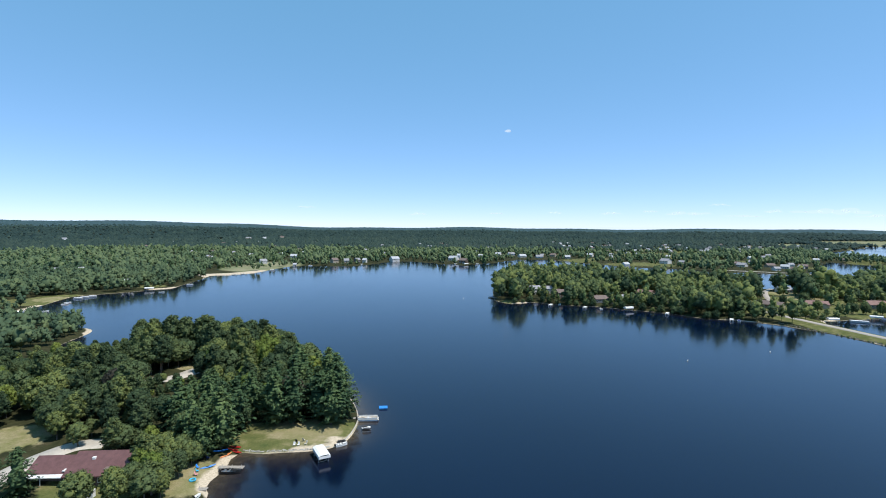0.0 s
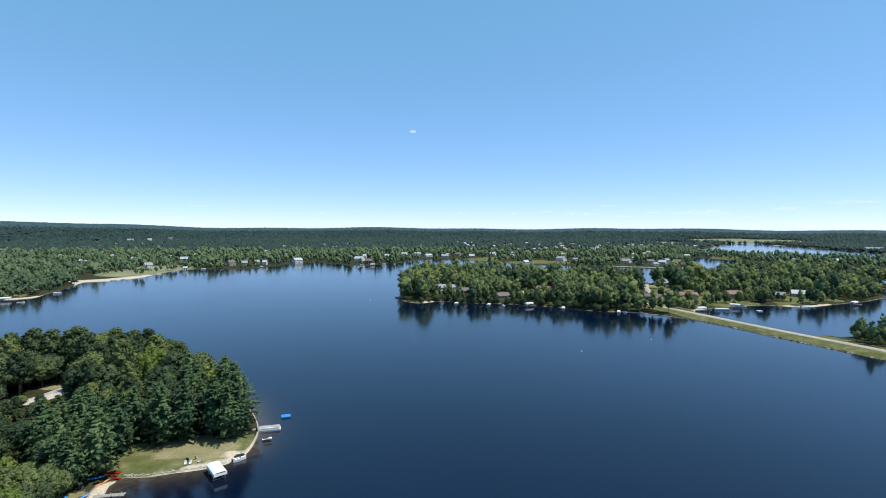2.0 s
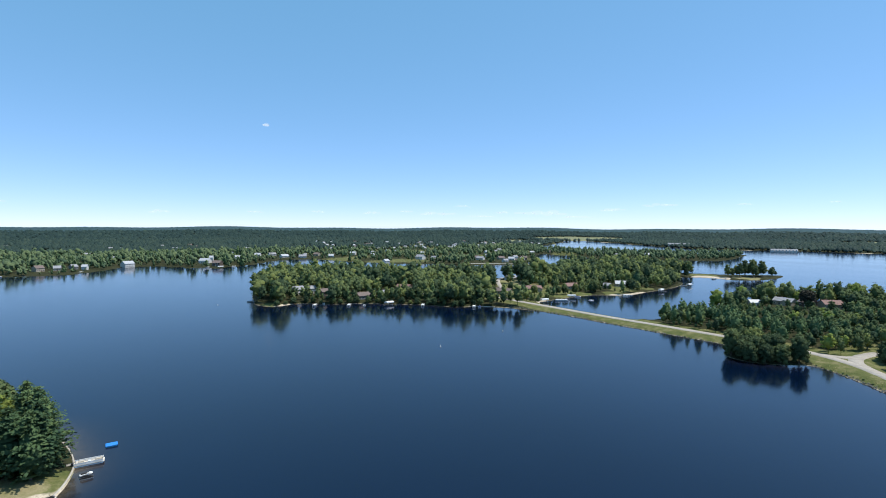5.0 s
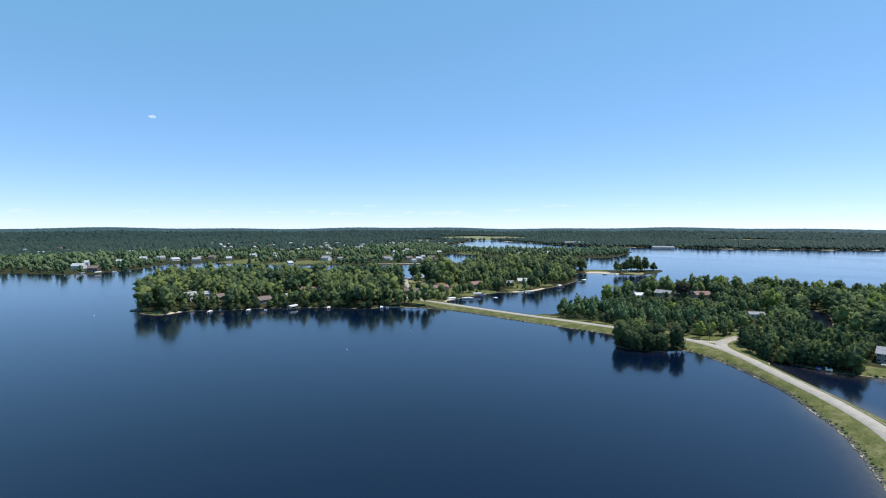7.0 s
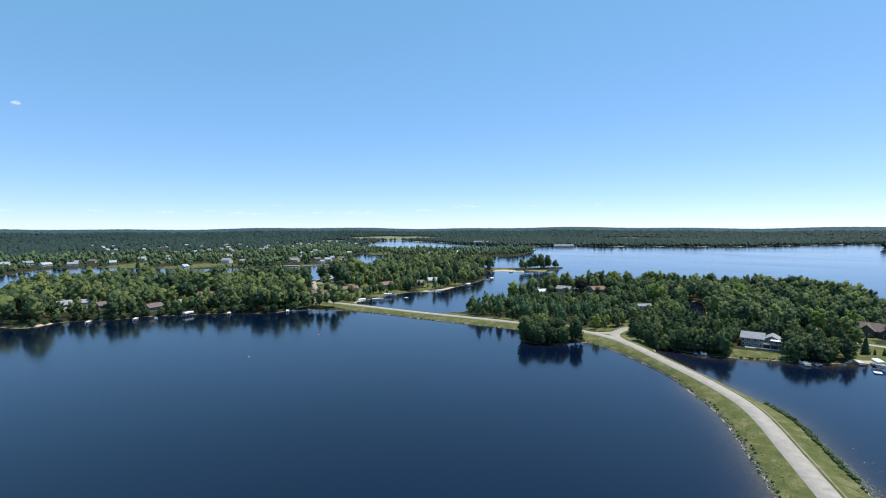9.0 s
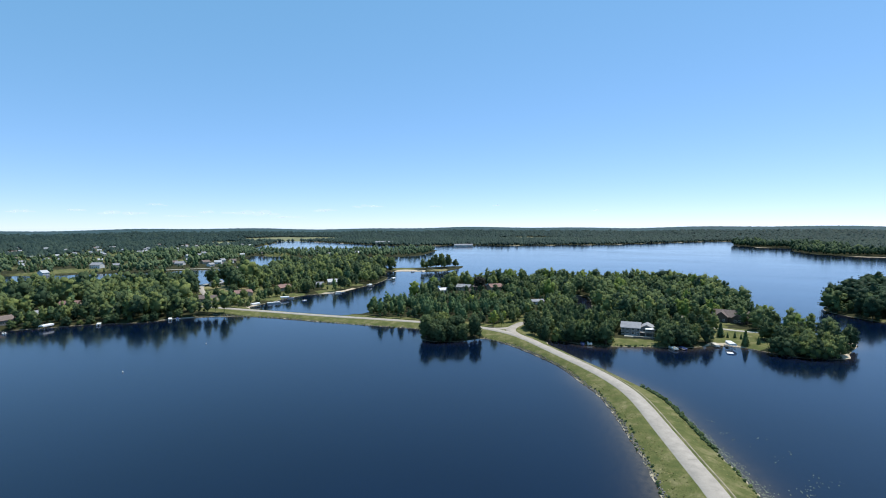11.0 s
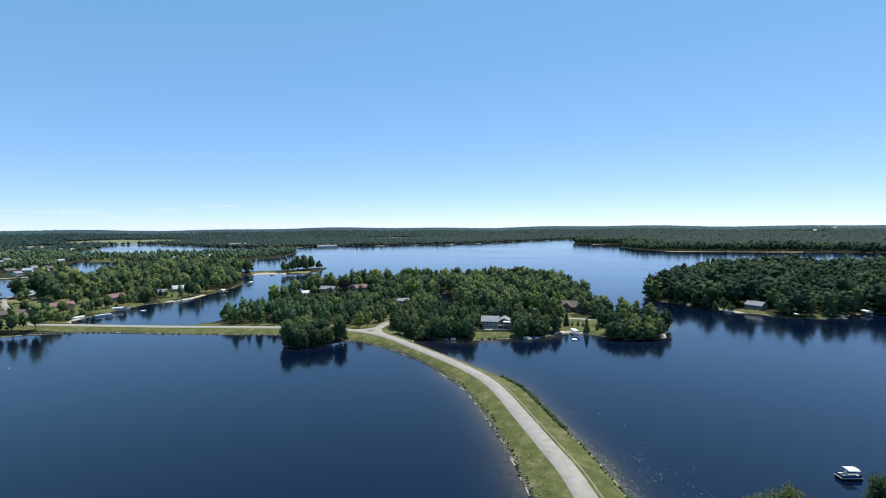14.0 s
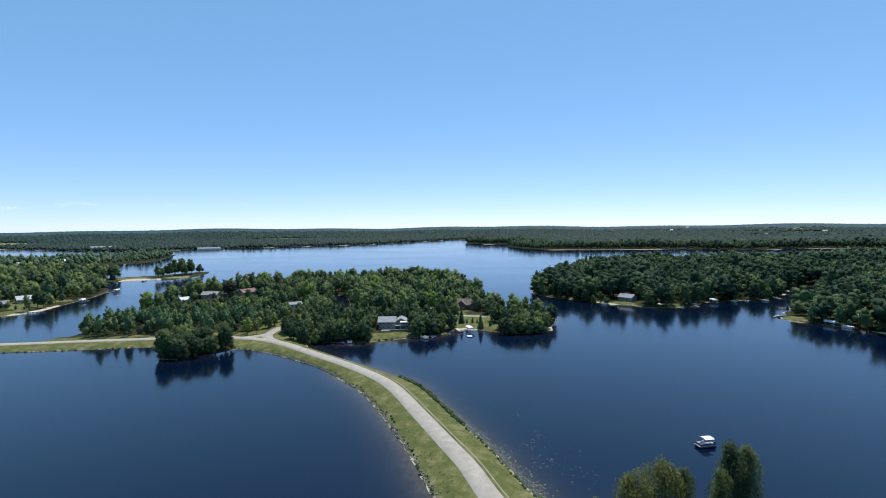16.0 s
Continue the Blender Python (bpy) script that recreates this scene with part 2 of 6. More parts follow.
def road_material(name, colour):
    m, t, b = material(name, 0.9)
    big, small = noise_node(t, 0.35, 5), noise_node(t, 7.0, 3)
    body = ramp(t, big.outputs[0], [(0.3, tuple(c * 0.82 for c in colour)), (0.7, tuple(c * 1.12 for c in colour))]).outputs[0]
    co = t.nodes.new("ShaderNodeNewGeometry")
    crack = node(t, "ShaderNodeTexVoronoi", Scale=0.21)
    crack.feature = "DISTANCE_TO_EDGE"
    link(t, co.outputs["Position"], crack.inputs["Vector"])
    line = ramp(t, crack.outputs["Distance"], [(0.0, (0.80, 0.80, 0.80)), (0.012, (1, 1, 1))]).outputs[0]
    grain = ramp(t, small.outputs[0], [(0.3, (0.82, 0.82, 0.82)), (0.7, (1.05, 1.05, 1.05))]).outputs[0]
    link(t, mix(t, 1.0, mix(t, 1.0, body, line, "MULTIPLY"), grain, "MULTIPLY"), b.inputs["Base Color"])
    bump(t, b, small.outputs[0], 0.3, 0.02)
    return m


TRACK = worn("dry_track", (0.27, 0.235, 0.155), 0.95, 0.4, 0.25)
GROUND, WATER = ground_material(), water_material()
ROAD = road_material("weathered_asphalt", (0.365, 0.326, 0.280))
DRIVE = road_material("pale_gravel_drive", (0.46, 0.42, 0.36))

# ---- plan of land and water ----
def smooth(points, steps=4, closed=True):
    """A rounded line through plan points."""
    p = np.array(points, float)
    n, out = len(p), []
    for i in range(n if closed else n - 1):
        a, b, c, d = (p[k % n] for k in (i - 1, i, i + 1, i + 2)) if closed else (p[max(i - 1, 0)], p[i], p[i + 1], p[min(i + 2, n - 1)])
        for u in np.arange(steps) / steps:
            out.append(0.5 * (2 * b + (c - a) * u + (2 * a - 5 * b + 4 * c - d) * u * u + (3 * b - a - 3 * c + d) * u**3))
    if not closed:
        out.append(p[-1])
    return np.array(out)


def line_distance(q, line, closed):
    """Distance of points q from a line."""
    ends = np.roll(line, -1, 0) if closed else line[1:]
    starts = line if closed else line[:-1]
    best = np.full(len(q), 1e9)
    for a, b in zip(starts, ends):
        v = b - a
        u = np.clip(((q - a) @ v) / max(v @ v, 1e-9), 0, 1)
        best = np.minimum(best, ((q - a - u[:, None] * v) ** 2).sum(1))
    return np.sqrt(best)


def inside(q, line):
    hit = np.zeros(len(q), bool)
    for a, b in zip(line, np.roll(line, -1, 0)):
        if a[1] == b[1]:
            continue
        cross = ((a[1] > q[:, 1]) != (b[1] > q[:, 1])) & (q[:, 0] < (b[0] - a[0]) * (q[:, 1] - a[1]) / (b[1] - a[1]) + a[0])
        hit ^= cross
    return hit


def signed(q, line):
    """Metres inside (plus) or outside (minus) a closed line."""
    d = line_distance(q, line, True)
    return np.where(inside(q, line), d, -d)


WEST_SHORE = [(100, 2), (70, -14), (20, -30), (-30, 0), (-70, 40), (-72, 80), (-58, 105), (-56, 115), (-59, 121), (-58, 129), (-59, 136), (-57, 139), (-52, 138), (-46, 139), (-38, 140),
    (-31, 143), (-29, 147), (-28, 153), (-28, 162), (-30, 171), (-33, 180), (-37, 189), (-46, 205), (-62, 224), (-80, 240), (-100, 252), (-130, 264), (-158, 268), (-172, 262),
    (-188, 246), (-204, 258), (-209, 282), (-213, 297), (-222, 306), (-242, 313), (-266, 324), (-305, 332), (-335, 337)]
NORTH_SHORE = [(-313, 350), (-317, 372), (-321, 396), (-331, 433), (-329, 448), (-303, 472), (-289, 493), (-277, 503), (-281, 527), (-285, 559), (-293, 607), (-299, 628), (-281, 636),
    (-261, 660), (-254, 693), (-248, 760), (-232, 793), (-211, 784), (-175, 786), (-149, 787), (-130, 811), (-112, 849), (-97, 889), (-66, 893), (-35, 881), (-15, 856), (13, 833), (37, 822),
    (62, 848), (94, 880), (130, 945), (168, 952), (213, 955), (240, 900), (300, 805), (359, 769), (390, 712), (437, 712), (490, 704), (562, 740)]
FAR_SHORE = [(640, 840), (719, 925), (790, 960), (860, 1080), (930, 1190), (1100, 1380), (1254, 1512), (1450, 1690), (1540, 1670), (1493, 1437), (1390, 1192), (1345, 1076), (1340, 950),
    (1377, 870), (1445, 786), (1515, 630), (1622, 497), (1728, 365), (1936, 249), (2047, 186), (2165, 120), (2220, 35), (2100, 0), (1900, 30), (1774, 24), (1657, -40), (1640, -113), (1500, -100),
    (1435, -106), (1297, -146), (1275, -225), (1270, -351), (1279, -516), (1245, -561), (1207, -647), (1270, -808), (1250, -950), (1100, -1000), (900, -1000), (500, -700), (200, -420),
    (140, -300), (122, -150), (114, -60), (114, -24), (106, -12)]
POINT = [(46, 447), (46, 430), (57, 414), (75, 421), (86, 418), (100, 407), (122, 402), (139, 391), (168, 372), (187, 350), (204, 346), (215, 338), (229, 325), (250, 318), (262, 338), (270, 343),
    (296, 350), (313, 354), (340, 355), (367, 341), (406, 349), (457, 361), (503, 385), (520, 410), (556, 430), (583, 424), (591, 400), (592, 386), (617, 369), (663, 370), (700, 386), (682, 403),
    (649, 424), (632, 440), (610, 475), (600, 520), (560, 565), (520, 580), (470, 562), (430, 532), (385, 510), (335, 522), (290, 512), (240, 540), (200, 560), (175, 590), (150, 615), (112, 625), (82, 608), (60, 560), (49, 490)]
CAUSEWAY = [(226, 332), (237, 305), (244, 282), (248, 252), (253, 223), (258, 196), (262, 176), (258, 167), (246, 164), (239, 158), (239, 147), (247, 137), (259, 129), (254, 115), (245, 99), (228, 77),
    (210, 61), (192, 47), (167, 34), (145, 24), (122, 15), (90, 0), (96, -22), (125, -8), (146, 0), (173, 13), (202, 27), (214, 38), (228, 53), (243, 70), (264, 93), (284, 104), (300, 150),
    (286, 240), (271, 250), (264, 280), (261, 300), (258, 325), (250, 345)]
HOMES = [(274, 100), (274, 82), (273, 71), (280, 55), (288, 38), (290, 30), (299, 21), (307, 14), (308, 1), (302, -10), (298, -20), (301, -31), (308, -42), (318, -43), (343, -50), (354, -47), (358, -36),
    (380, -14), (420, -4), (470, 10), (515, 30), (545, 70), (558, 110), (540, 150), (530, 190), (500, 218), (442, 262), (404, 268), (376, 255), (322, 244), (285, 243), (268, 232), (268, 140)]
SOUTH_POINT = [(452, -58), (435, -73), (419, -93), (405, -100), (404, -115), (391, -128), (391, -149), (397, -162), (419, -185), (428, -223), (434, -240), (451, -259), (505, -300), (530, -335), (487, -315),
    (419, -266), (389, -230), (351, -200), (337, -200), (320, -219), (301, -227), (250, -275), (180, -360), (300, -700), (700, -1100), (1050, -950), (960, -650), (900, -450), (850, -300), (770, -190), (680, -130), (530, -66), (475, -50)]
STRIP = [(730, 1000), (745, 860), (724, 754), (767, 704), (822, 667), (866, 618), (922, 613), (1015, 645), (1120, 700), (1150, 725), (1110, 790), (1000, 850), (930, 930), (890, 1000), (880, 1090)]
LINK = [(460, 720), (500, 660), (540, 600), (545, 560), (575, 560), (562, 612), (530, 670), (505, 740)]
POND = [(372, 106), (395, 114), (425, 126), (455, 134), (457, 124), (430, 113), (395, 103), (375, 99)]

lake_line = smooth(WEST_SHORE + NORTH_SHORE + FAR_SHORE, 3)
land_lines = [smooth(p, 3) for p in (POINT, CAUSEWAY, HOMES, SOUTH_POINT, STRIP, LINK)]
pond_line = smooth(POND, 3)
ROAD_LINE = smooth([(80, -18), (100, -7), (119, 1.5), (134, 7), (149, 14), (167, 22.5), (192, 34.5), (207, 44.5), (222, 58.5), (236, 74), (250, 90), (263, 105), (272, 120), (277, 138), (277, 160), (275, 176), (267, 218),
    (259, 255), (254, 285), (250, 310), (246, 335), (242, 362), (238, 385), (240, 402), (256, 415), (274, 410), (300, 408), (340, 420)], 6, False)
SIDE_ROAD = smooth([(262, 104), (273, 117), (284, 123), (298, 124), (320, 122), (345, 118)], 5, False)
FORK = smooth([(288, 123.4), (282, 127), (278, 134), (277.4, 144)], 5, False)
POINT_ROAD = smooth([(256, 415), (225, 420), (190, 430), (150, 440)], 4, False)
HILL_ROAD = smooth([(274, 412), (300, 460), (332, 506), (370, 536)], 4, False)
HOME_LANE = smooth([(380, 40), (360, 30), (349, 24), (344, 6), (347, -8), (360, -16)], 4, False)
A_DRIVE = smooth([(-97, 140), (-103, 138), (-106, 134), (-108, 128), (-109, 120), (-109, 110)], 4, False)
A_TURN = smooth([(-119, 198), (-112, 197.5), (-108.5, 204), (-106.5, 214)], 4, False)
LINK_ROAD = smooth([(420, 735), (481, 700), (520, 650), (553, 600), (560, 560)], 4, False)


def land_at(q):
    """Metres from the water's edge: plus on land, minus on water."""
    q = np.atleast_2d(np.asarray(q, float))
    out = -signed(q, lake_line)
    for line in land_lines:
        lo, hi = line.min(0) - 60, line.max(0) + 60
        near = ((q > lo) & (q < hi)).all(1)
        if near.any():
            out[near] = np.maximum(out[near], signed(q[near], line))
    near = ((q > pond_line.min(0) - 40) & (q < pond_line.max(0) + 40)).all(1)
    if near.any():
        out[near] = np.minimum(out[near], -signed(q[near], pond_line))
    return out


def ramp01(x, a, b):
    u = np.clip((x - a) / (b - a), 0, 1)
    return u * u * (3 - 2 * u)


def height_at(q, land, road):
    """Height of the ground: banks, the causeway's crest, gentle rises and far hills."""
    r = np.hypot(q[:, 0], q[:, 1])
    azimuth = np.degrees(np.arctan2(q[:, 0], q[:, 1]))
    base = np.clip(0.3 * land, -1.5, 1.2) + 1.4 * ramp01(land, 8, 60)
    hills = 36 + 52 * ramp01(-azimuth, 5, 42) + 6 * np.sin(azimuth * 0.21 + 1) + 4 * np.sin(azimuth * 0.53)
    base += hills * ramp01(r, 2100, 4700) * ramp01(land, 30, 700)
    crest = 1.9 - np.maximum(road - 4.5, 0) * 0.22
    return np.where((road < 14) & (land > -1), np.minimum(np.maximum(base, crest), 0.62 * np.maximum(land, -2)), base)


def graded(low, high, start, stop, step, grow=1.07):
    fine = list(np.arange(start, stop + step, step))
    a, s = fine[0], step
    before = []
    while a > low:
        s *= grow
        a -= s
        before.append(a)
    b, s = fine[-1], step
    after = []
    while b < high:
        s *= grow
        b += s
        after.append(b)
    return np.array(before[::-1] + fine + after)


def sheet(name, x, y, z, attributes, mat, keep=None):
    """A sheet over a grid of x and y, with named values at its points."""
    nx, ny = len(x), len(y)
    xx, yy = np.meshgrid(x, y, indexing="ij")
    co = np.stack([xx.ravel(), yy.ravel(), np.broadcast_to(z, (nx * ny,))], 1)
    i = np.arange(nx * ny).reshape(nx, ny)
    quads = np.stack([i[:-1, :-1], i[1:, :-1], i[1:, 1:], i[:-1, 1:]], -1).reshape(-1, 4)
    if keep is not None:
        quads = quads[keep[quads].any(1)]
        used = np.unique(quads)
        again = np.full(nx * ny, -1)
        again[used] = np.arange(len(used))
        co, quads = co[used], again[quads]
        attributes = {k: v[used] for k, v in attributes.items()}
    return from_arrays(name, co, quads, mat, attributes)


def from_arrays(name, co, faces, mat, attributes=None, flat=False, normals=None):
    """A mesh object from arrays of points and of faces with one number of corners."""
    me = bpy.data.meshes.new(name)
    faces = np.asarray(faces, np.int32)
    k = faces.shape[1]
    me.vertices.add(len(co))
    me.vertices.foreach_set("co", np.ascontiguousarray(co, np.float32).ravel())
    me.loops.add(faces.size)
    me.loops.foreach_set("vertex_index", faces.ravel())
    me.polygons.add(len(faces))
    me.polygons.foreach_set("loop_start", np.arange(0, faces.size, k, dtype=np.int32))
    me.polygons.foreach_set("use_smooth", np.full(len(faces), not flat))
    for key, value in (attributes or {}).items():
        me.attributes.new(key, "FLOAT", "POINT").data.foreach_set("value", np.ascontiguousarray(value, np.float32))
    me.materials.append(mat)
    me.update(calc_edges=True)
    if normals is not None:
        me.normals_split_custom_set_from_vertices(np.ascontiguousarray(normals, np.float32))
    return new(name, me)


gx = graded(-4900, 4950, -300, 540, 3.0)
gy = graded(-3400, 4950, -60, 470, 3.0)
grid = np.stack(np.meshgrid(gx, gy, indexing="ij"), -1).reshape(-1, 2)
grid_land = land_at(grid)
near_road = np.full(len(grid), 1e3)
some = (np.abs(grid[:, 0] - 210) < 150) & (np.abs(grid[:, 1] - 200) < 240)
near_road[some] = np.minimum(line_distance(grid[some], ROAD_LINE, False), np.minimum(line_distance(grid[some], SIDE_ROAD, False), line_distance(grid[some], FORK, False)))
grid_z = height_at(grid, grid_land, near_road)


def round_spots(q, spots, soft=6.0):
    """How far points lie within any of some round spots of x, y and radius: 0 to 1."""
    out = np.zeros(len(q))
    for x, y, r in spots:
        out = np.maximum(out, np.clip((r + soft - np.hypot(q[:, 0] - x, q[:, 1] - y)) / soft, 0, 1))
    return out


LAWNS = [(258, 388, 26), (285, 380, 22), (312, 378, 18), (300, 430, 16), (318, 470, 16), (285, 58, 6), (287, 50, 6), (289, 42, 5), (325, 11, 14), (340, 0, 9), (315, 2, 10), (354, 20, 7), (430, -72, 5), (415, -100, 6), (404, -112, 7), (396, -150, 5),
    (344, -205, 5), (-46, 147, 9), (-31, 154, 4), (-54, 147, 8), (-84, 117, 9), (-300, 508, 10), (400, 380, 16), (-330, 425, 20), (56, 420, 5), (600, 430, 14), (425, 50, 12), (-340, 400, 20), (372, 15, 7), (300, 362, 9), (330, 362, 7), (385, 362, 11), (415, 366, 9), (360, 352, 7)]
DRY = [(-126, 141, 7), (-46, 153, 4), (-38, 149, 3), (318, 440, 14), (322, 470, 10), (-330, 420, 12), (620, 385, 12), (-64, 122, 5), (-112, 222, 5)]
SANDY = [(-61, 126, 8), (-34, 146, 2.5), (-40.5, 143, 2.0), (-300, 640, 40), (-270, 670, 30), (-316, 372, 18), (350, -48, 8), (575, 424, 22), (308, 12, 6), (262, 352, 12), (-215, 297, 8), (305, -228, 10), (66, 418, 5), (410, -100, 6), (375, 345, 20), (-285, 500, 12)]
FIELDS = [(2300, 900, 150), (1700, 1900, 260), (-560, 1500, 60), (2500, -1620, 110), (2960, -1800, 130), (1250, 1750, 130), (2700, -1450, 90), (-900, 2000, 90), (-300, 1450, 60), (-280, 720, 26), (-275, 800, 26), (3050, -1150, 110), (3250, -850, 90), (3550, -1450, 120), (2300, -1260, 70)]
mirror_x = round_spots(grid, SANDY, 4)
def between(values, q):
    """Values of the ground's grid at any places."""
    q = np.atleast_2d(np.asarray(q, float))
    v = values.reshape(len(gx), len(gy))
    i = np.clip(np.searchsorted(gx, q[:, 0]) - 1, 0, len(gx) - 2)
    j = np.clip(np.searchsorted(gy, q[:, 1]) - 1, 0, len(gy) - 2)
    u, w = (q[:, 0] - gx[i]) / (gx[i + 1] - gx[i]), (q[:, 1] - gy[j]) / (gy[j + 1] - gy[j])
    return v[i, j] * (1 - u) * (1 - w) + v[i + 1, j] * u * (1 - w) + v[i, j + 1] * (1 - u) * w + v[i + 1, j + 1] * u * w


def ground_z(q):
    return between(grid_z, q)


def town(q):
    """How open the land is where the town stands: 0 to 1."""
    q = np.atleast_2d(q)
    r, a = np.hypot(q[:, 0], q[:, 1]), np.degrees(np.arctan2(q[:, 0], q[:, 1]))
    patch = np.sin(q[:, 0] * 0.021 + 1.3 * np.sin(q[:, 1] * 0.017)) * np.sin(q[:, 1] * 0.026 + 0.9 * np.sin(q[:, 0] * 0.013))
    return ramp01(a, 4, 16) * (1 - ramp01(a, 44, 47)) * ramp01(r, 820, 900) * (1 - ramp01(r, 1900, 2400)) * np.clip(0.55 + 0.75 * patch, 0, 1)


lawn = np.maximum(np.maximum(round_spots(grid, LAWNS), np.clip((17 - near_road) / 6, 0, 1)), 0.75 * town(grid))
ground = sheet("ground", gx, gy, grid_z, {"edge": grid_land, "sand": 0.3 - 9 * ramp01(np.hypot(grid[:, 0], grid[:, 1]), 600, 900) + 2.7 * mirror_x + 16 * round_spots(grid, [(-34.5, 146.2, -3.6), (-40.5, 142.6, -4.2), (312, -42, 0), (588, 414, 13), (596, 400, 8), (-290, 645, 28), (-268, 668, 16), (-258, 690, 8)], 6), "lawn": lawn, "dry": round_spots(grid, DRY, 8) + 0.25 * np.clip((9 - near_road) / 4, 0, 1),
    "field": round_spots(grid, FIELDS, 40)}, GROUND)
tagged(ground, "grassy and wooded low land between the lakes", "ground", kind="structure")

SHOALS = [(-28, 165, 16), (-33, 185, 12), (-50, 132, 10), (350, -55, 14), (160, 10, 40), (130, -15, 30), (210, 40, 22), (150, 30, 25), (285, 60, 22), (300, 20, 16), (620, 365, 20), (180, 45, 16)]
shoal = np.exp(np.minimum(grid_land, 0) / 4.0) * (0.25 + 0.75 * round_spots(grid, SHOALS, 14)) * (1 - ramp01(np.hypot(grid[:, 0], grid[:, 1]), 550, 800))
water = sheet("water", gx, gy, 0.0, {"shoal": shoal}, WATER, keep=grid_land < 12)
tagged(water, "calm dark blue lake water with soft ripples", "lake", kind="structure")


def ribbon(name, line, width, mat, lift, label):
    """A strip of road along a line, laid over the ground."""
    way = np.gradient(line, axis=0)
    way /= np.linalg.norm(way, axis=1)[:, None]
    side = np.stack([-way[:, 1], way[:, 0]], 1)
    land = land_at(line)
    road = np.minimum(line_distance(line, ROAD_LINE, False), np.minimum(line_distance(line, SIDE_ROAD, False), line_distance(line, FORK, False)))
    z = height_at(line, land, road)
    z = np.where(road < 1, 1.9, z) + lift
    rows = [np.c_[line + side * width * s, z + dz] for s, dz in ((-0.54, -0.3), (-0.5, 0.0), (0.0, 0.05), (0.5, 0.0), (0.54, -0.3))]
    co = np.stack(rows, 1).reshape(-1, 3)
    i = np.arange(len(line) * 5).reshape(-1, 5)
    quads = np.stack([i[:-1, :-1], i[:-1, 1:], i[1:, 1:], i[1:, :-1]], -1).reshape(-1, 4)[:, ::-1]
    return tagged(from_arrays(name, co, quads, mat), label, "road", kind="structure")


ribbon("road", ROAD_LINE, 5.4, ROAD, 0.12, "pale weathered asphalt road along the causeway")
ribbon("road", SIDE_ROAD, 5.6, ROAD, 0.10, "pale asphalt side road at the fork")
ribbon("road", FORK, 5.0, ROAD, 0.085, "pale asphalt turning branch at the fork")
ribbon("road", POINT_ROAD, 4.5, ROAD, 0.12, "pale asphalt lane between lakeside houses")
ribbon("road", HILL_ROAD, 4.5, ROAD, 0.12, "pale asphalt lane through the wood")
ribbon("road", HOME_LANE, 3.2, DRIVE, 0.12, "pale gravel drive across the lawn")
ribbon("road", A_DRIVE, 6.5, DRIVE, 0.12, "pale gravel drive to the maroon-roofed house")
ribbon("road", A_TURN, 7.5, DRIVE, 0.12, "pale paved turning place among trees")
ribbon("road", LINK_ROAD, 5.0, DRIVE, 0.12, "pale gravel road on a far causeway")
shoulder = ROAD_LINE[10:56]
way = np.gradient(shoulder, axis=0)
way /= np.linalg.norm(way, axis=1)[:, None]
ribbon("gravel_track", shoulder + np.stack([way[:, 1], -way[:, 0]], 1) * 3.7, 0.5, TRACK, 0.03, "faint pale gravel track beside the asphalt")

# ---- trees ----
rng = np.random.default_rng(7)
ico = bmesh.new()
bmesh.ops.create_icosphere(ico, subdivisions=2, radius=1.0)
ICO_V, ICO_F = np.array([v.co for v in ico.verts]), np.array([[v.index for v in f.verts] for f in ico.faces])
ico.free()
ico = bmesh.new()
bmesh.ops.create_icosphere(ico, subdivisions=1, radius=1.0)
ICO0_V, ICO0_F = np.array([v.co for v in ico.verts]), np.array([[v.index for v in f.verts] for f in ico.faces])
ico.free()


def joined(pieces):
    """One tuple of arrays (points, triangles and, where all have them, normals) from several."""
    co, faces, at = [], [], 0
    for p in pieces:
        co.append(p[0])
        faces.append(p[1] + at)
        at += len(p[0])
    if all(len(p) == 3 for p in pieces):
        return np.concatenate(co), np.concatenate(faces), np.concatenate([p[2] for p in pieces])
    return np.concatenate(co), np.concatenate(faces)


def lump(centre, radii, rough, fine=True):
    v, f = (ICO_V, ICO_F) if fine else (ICO0_V, ICO0_F)
    r = 1 + rough * rng.normal(size=(len(v), 1)).clip(-1.5, 1.5)
    return v * r * radii + centre, f


def cards(places, normals, size, long=1.0, ways=None):
    """Leaf clumps: small bent four-cornered pieces at places, facing along normals."""
    n = len(places)
    normals = normals / (np.linalg.norm(normals, axis=1)[:, None] + 1e-9)
    ways = rng.normal(size=(n, 3)) if ways is None else ways
    u = ways - (ways * normals).sum(1)[:, None] * normals
    u /= np.linalg.norm(u, axis=1)[:, None] + 1e-9
    w = np.cross(normals, u)
    s = size * rng.uniform(0.6, 1.3, (n, 1))
    corner = [places + a * s * long * u + b * s * w + c * s * normals for a, b, c in ((-0.6, -0.15, -0.12), (0.05, -0.55, 0.1), (0.65, 0.1, -0.15), (0.0, 0.5, 0.08))]
    co = np.stack(corner, 1).reshape(-1, 3)
    i = 4 * np.arange(n)[:, None]
    return co, np.concatenate([i + [0, 1, 2], i + [0, 2, 3]], 0)


def on_sphere(n):
    v = rng.normal(size=(n, 3))
    return v / np.linalg.norm(v, axis=1)[:, None]


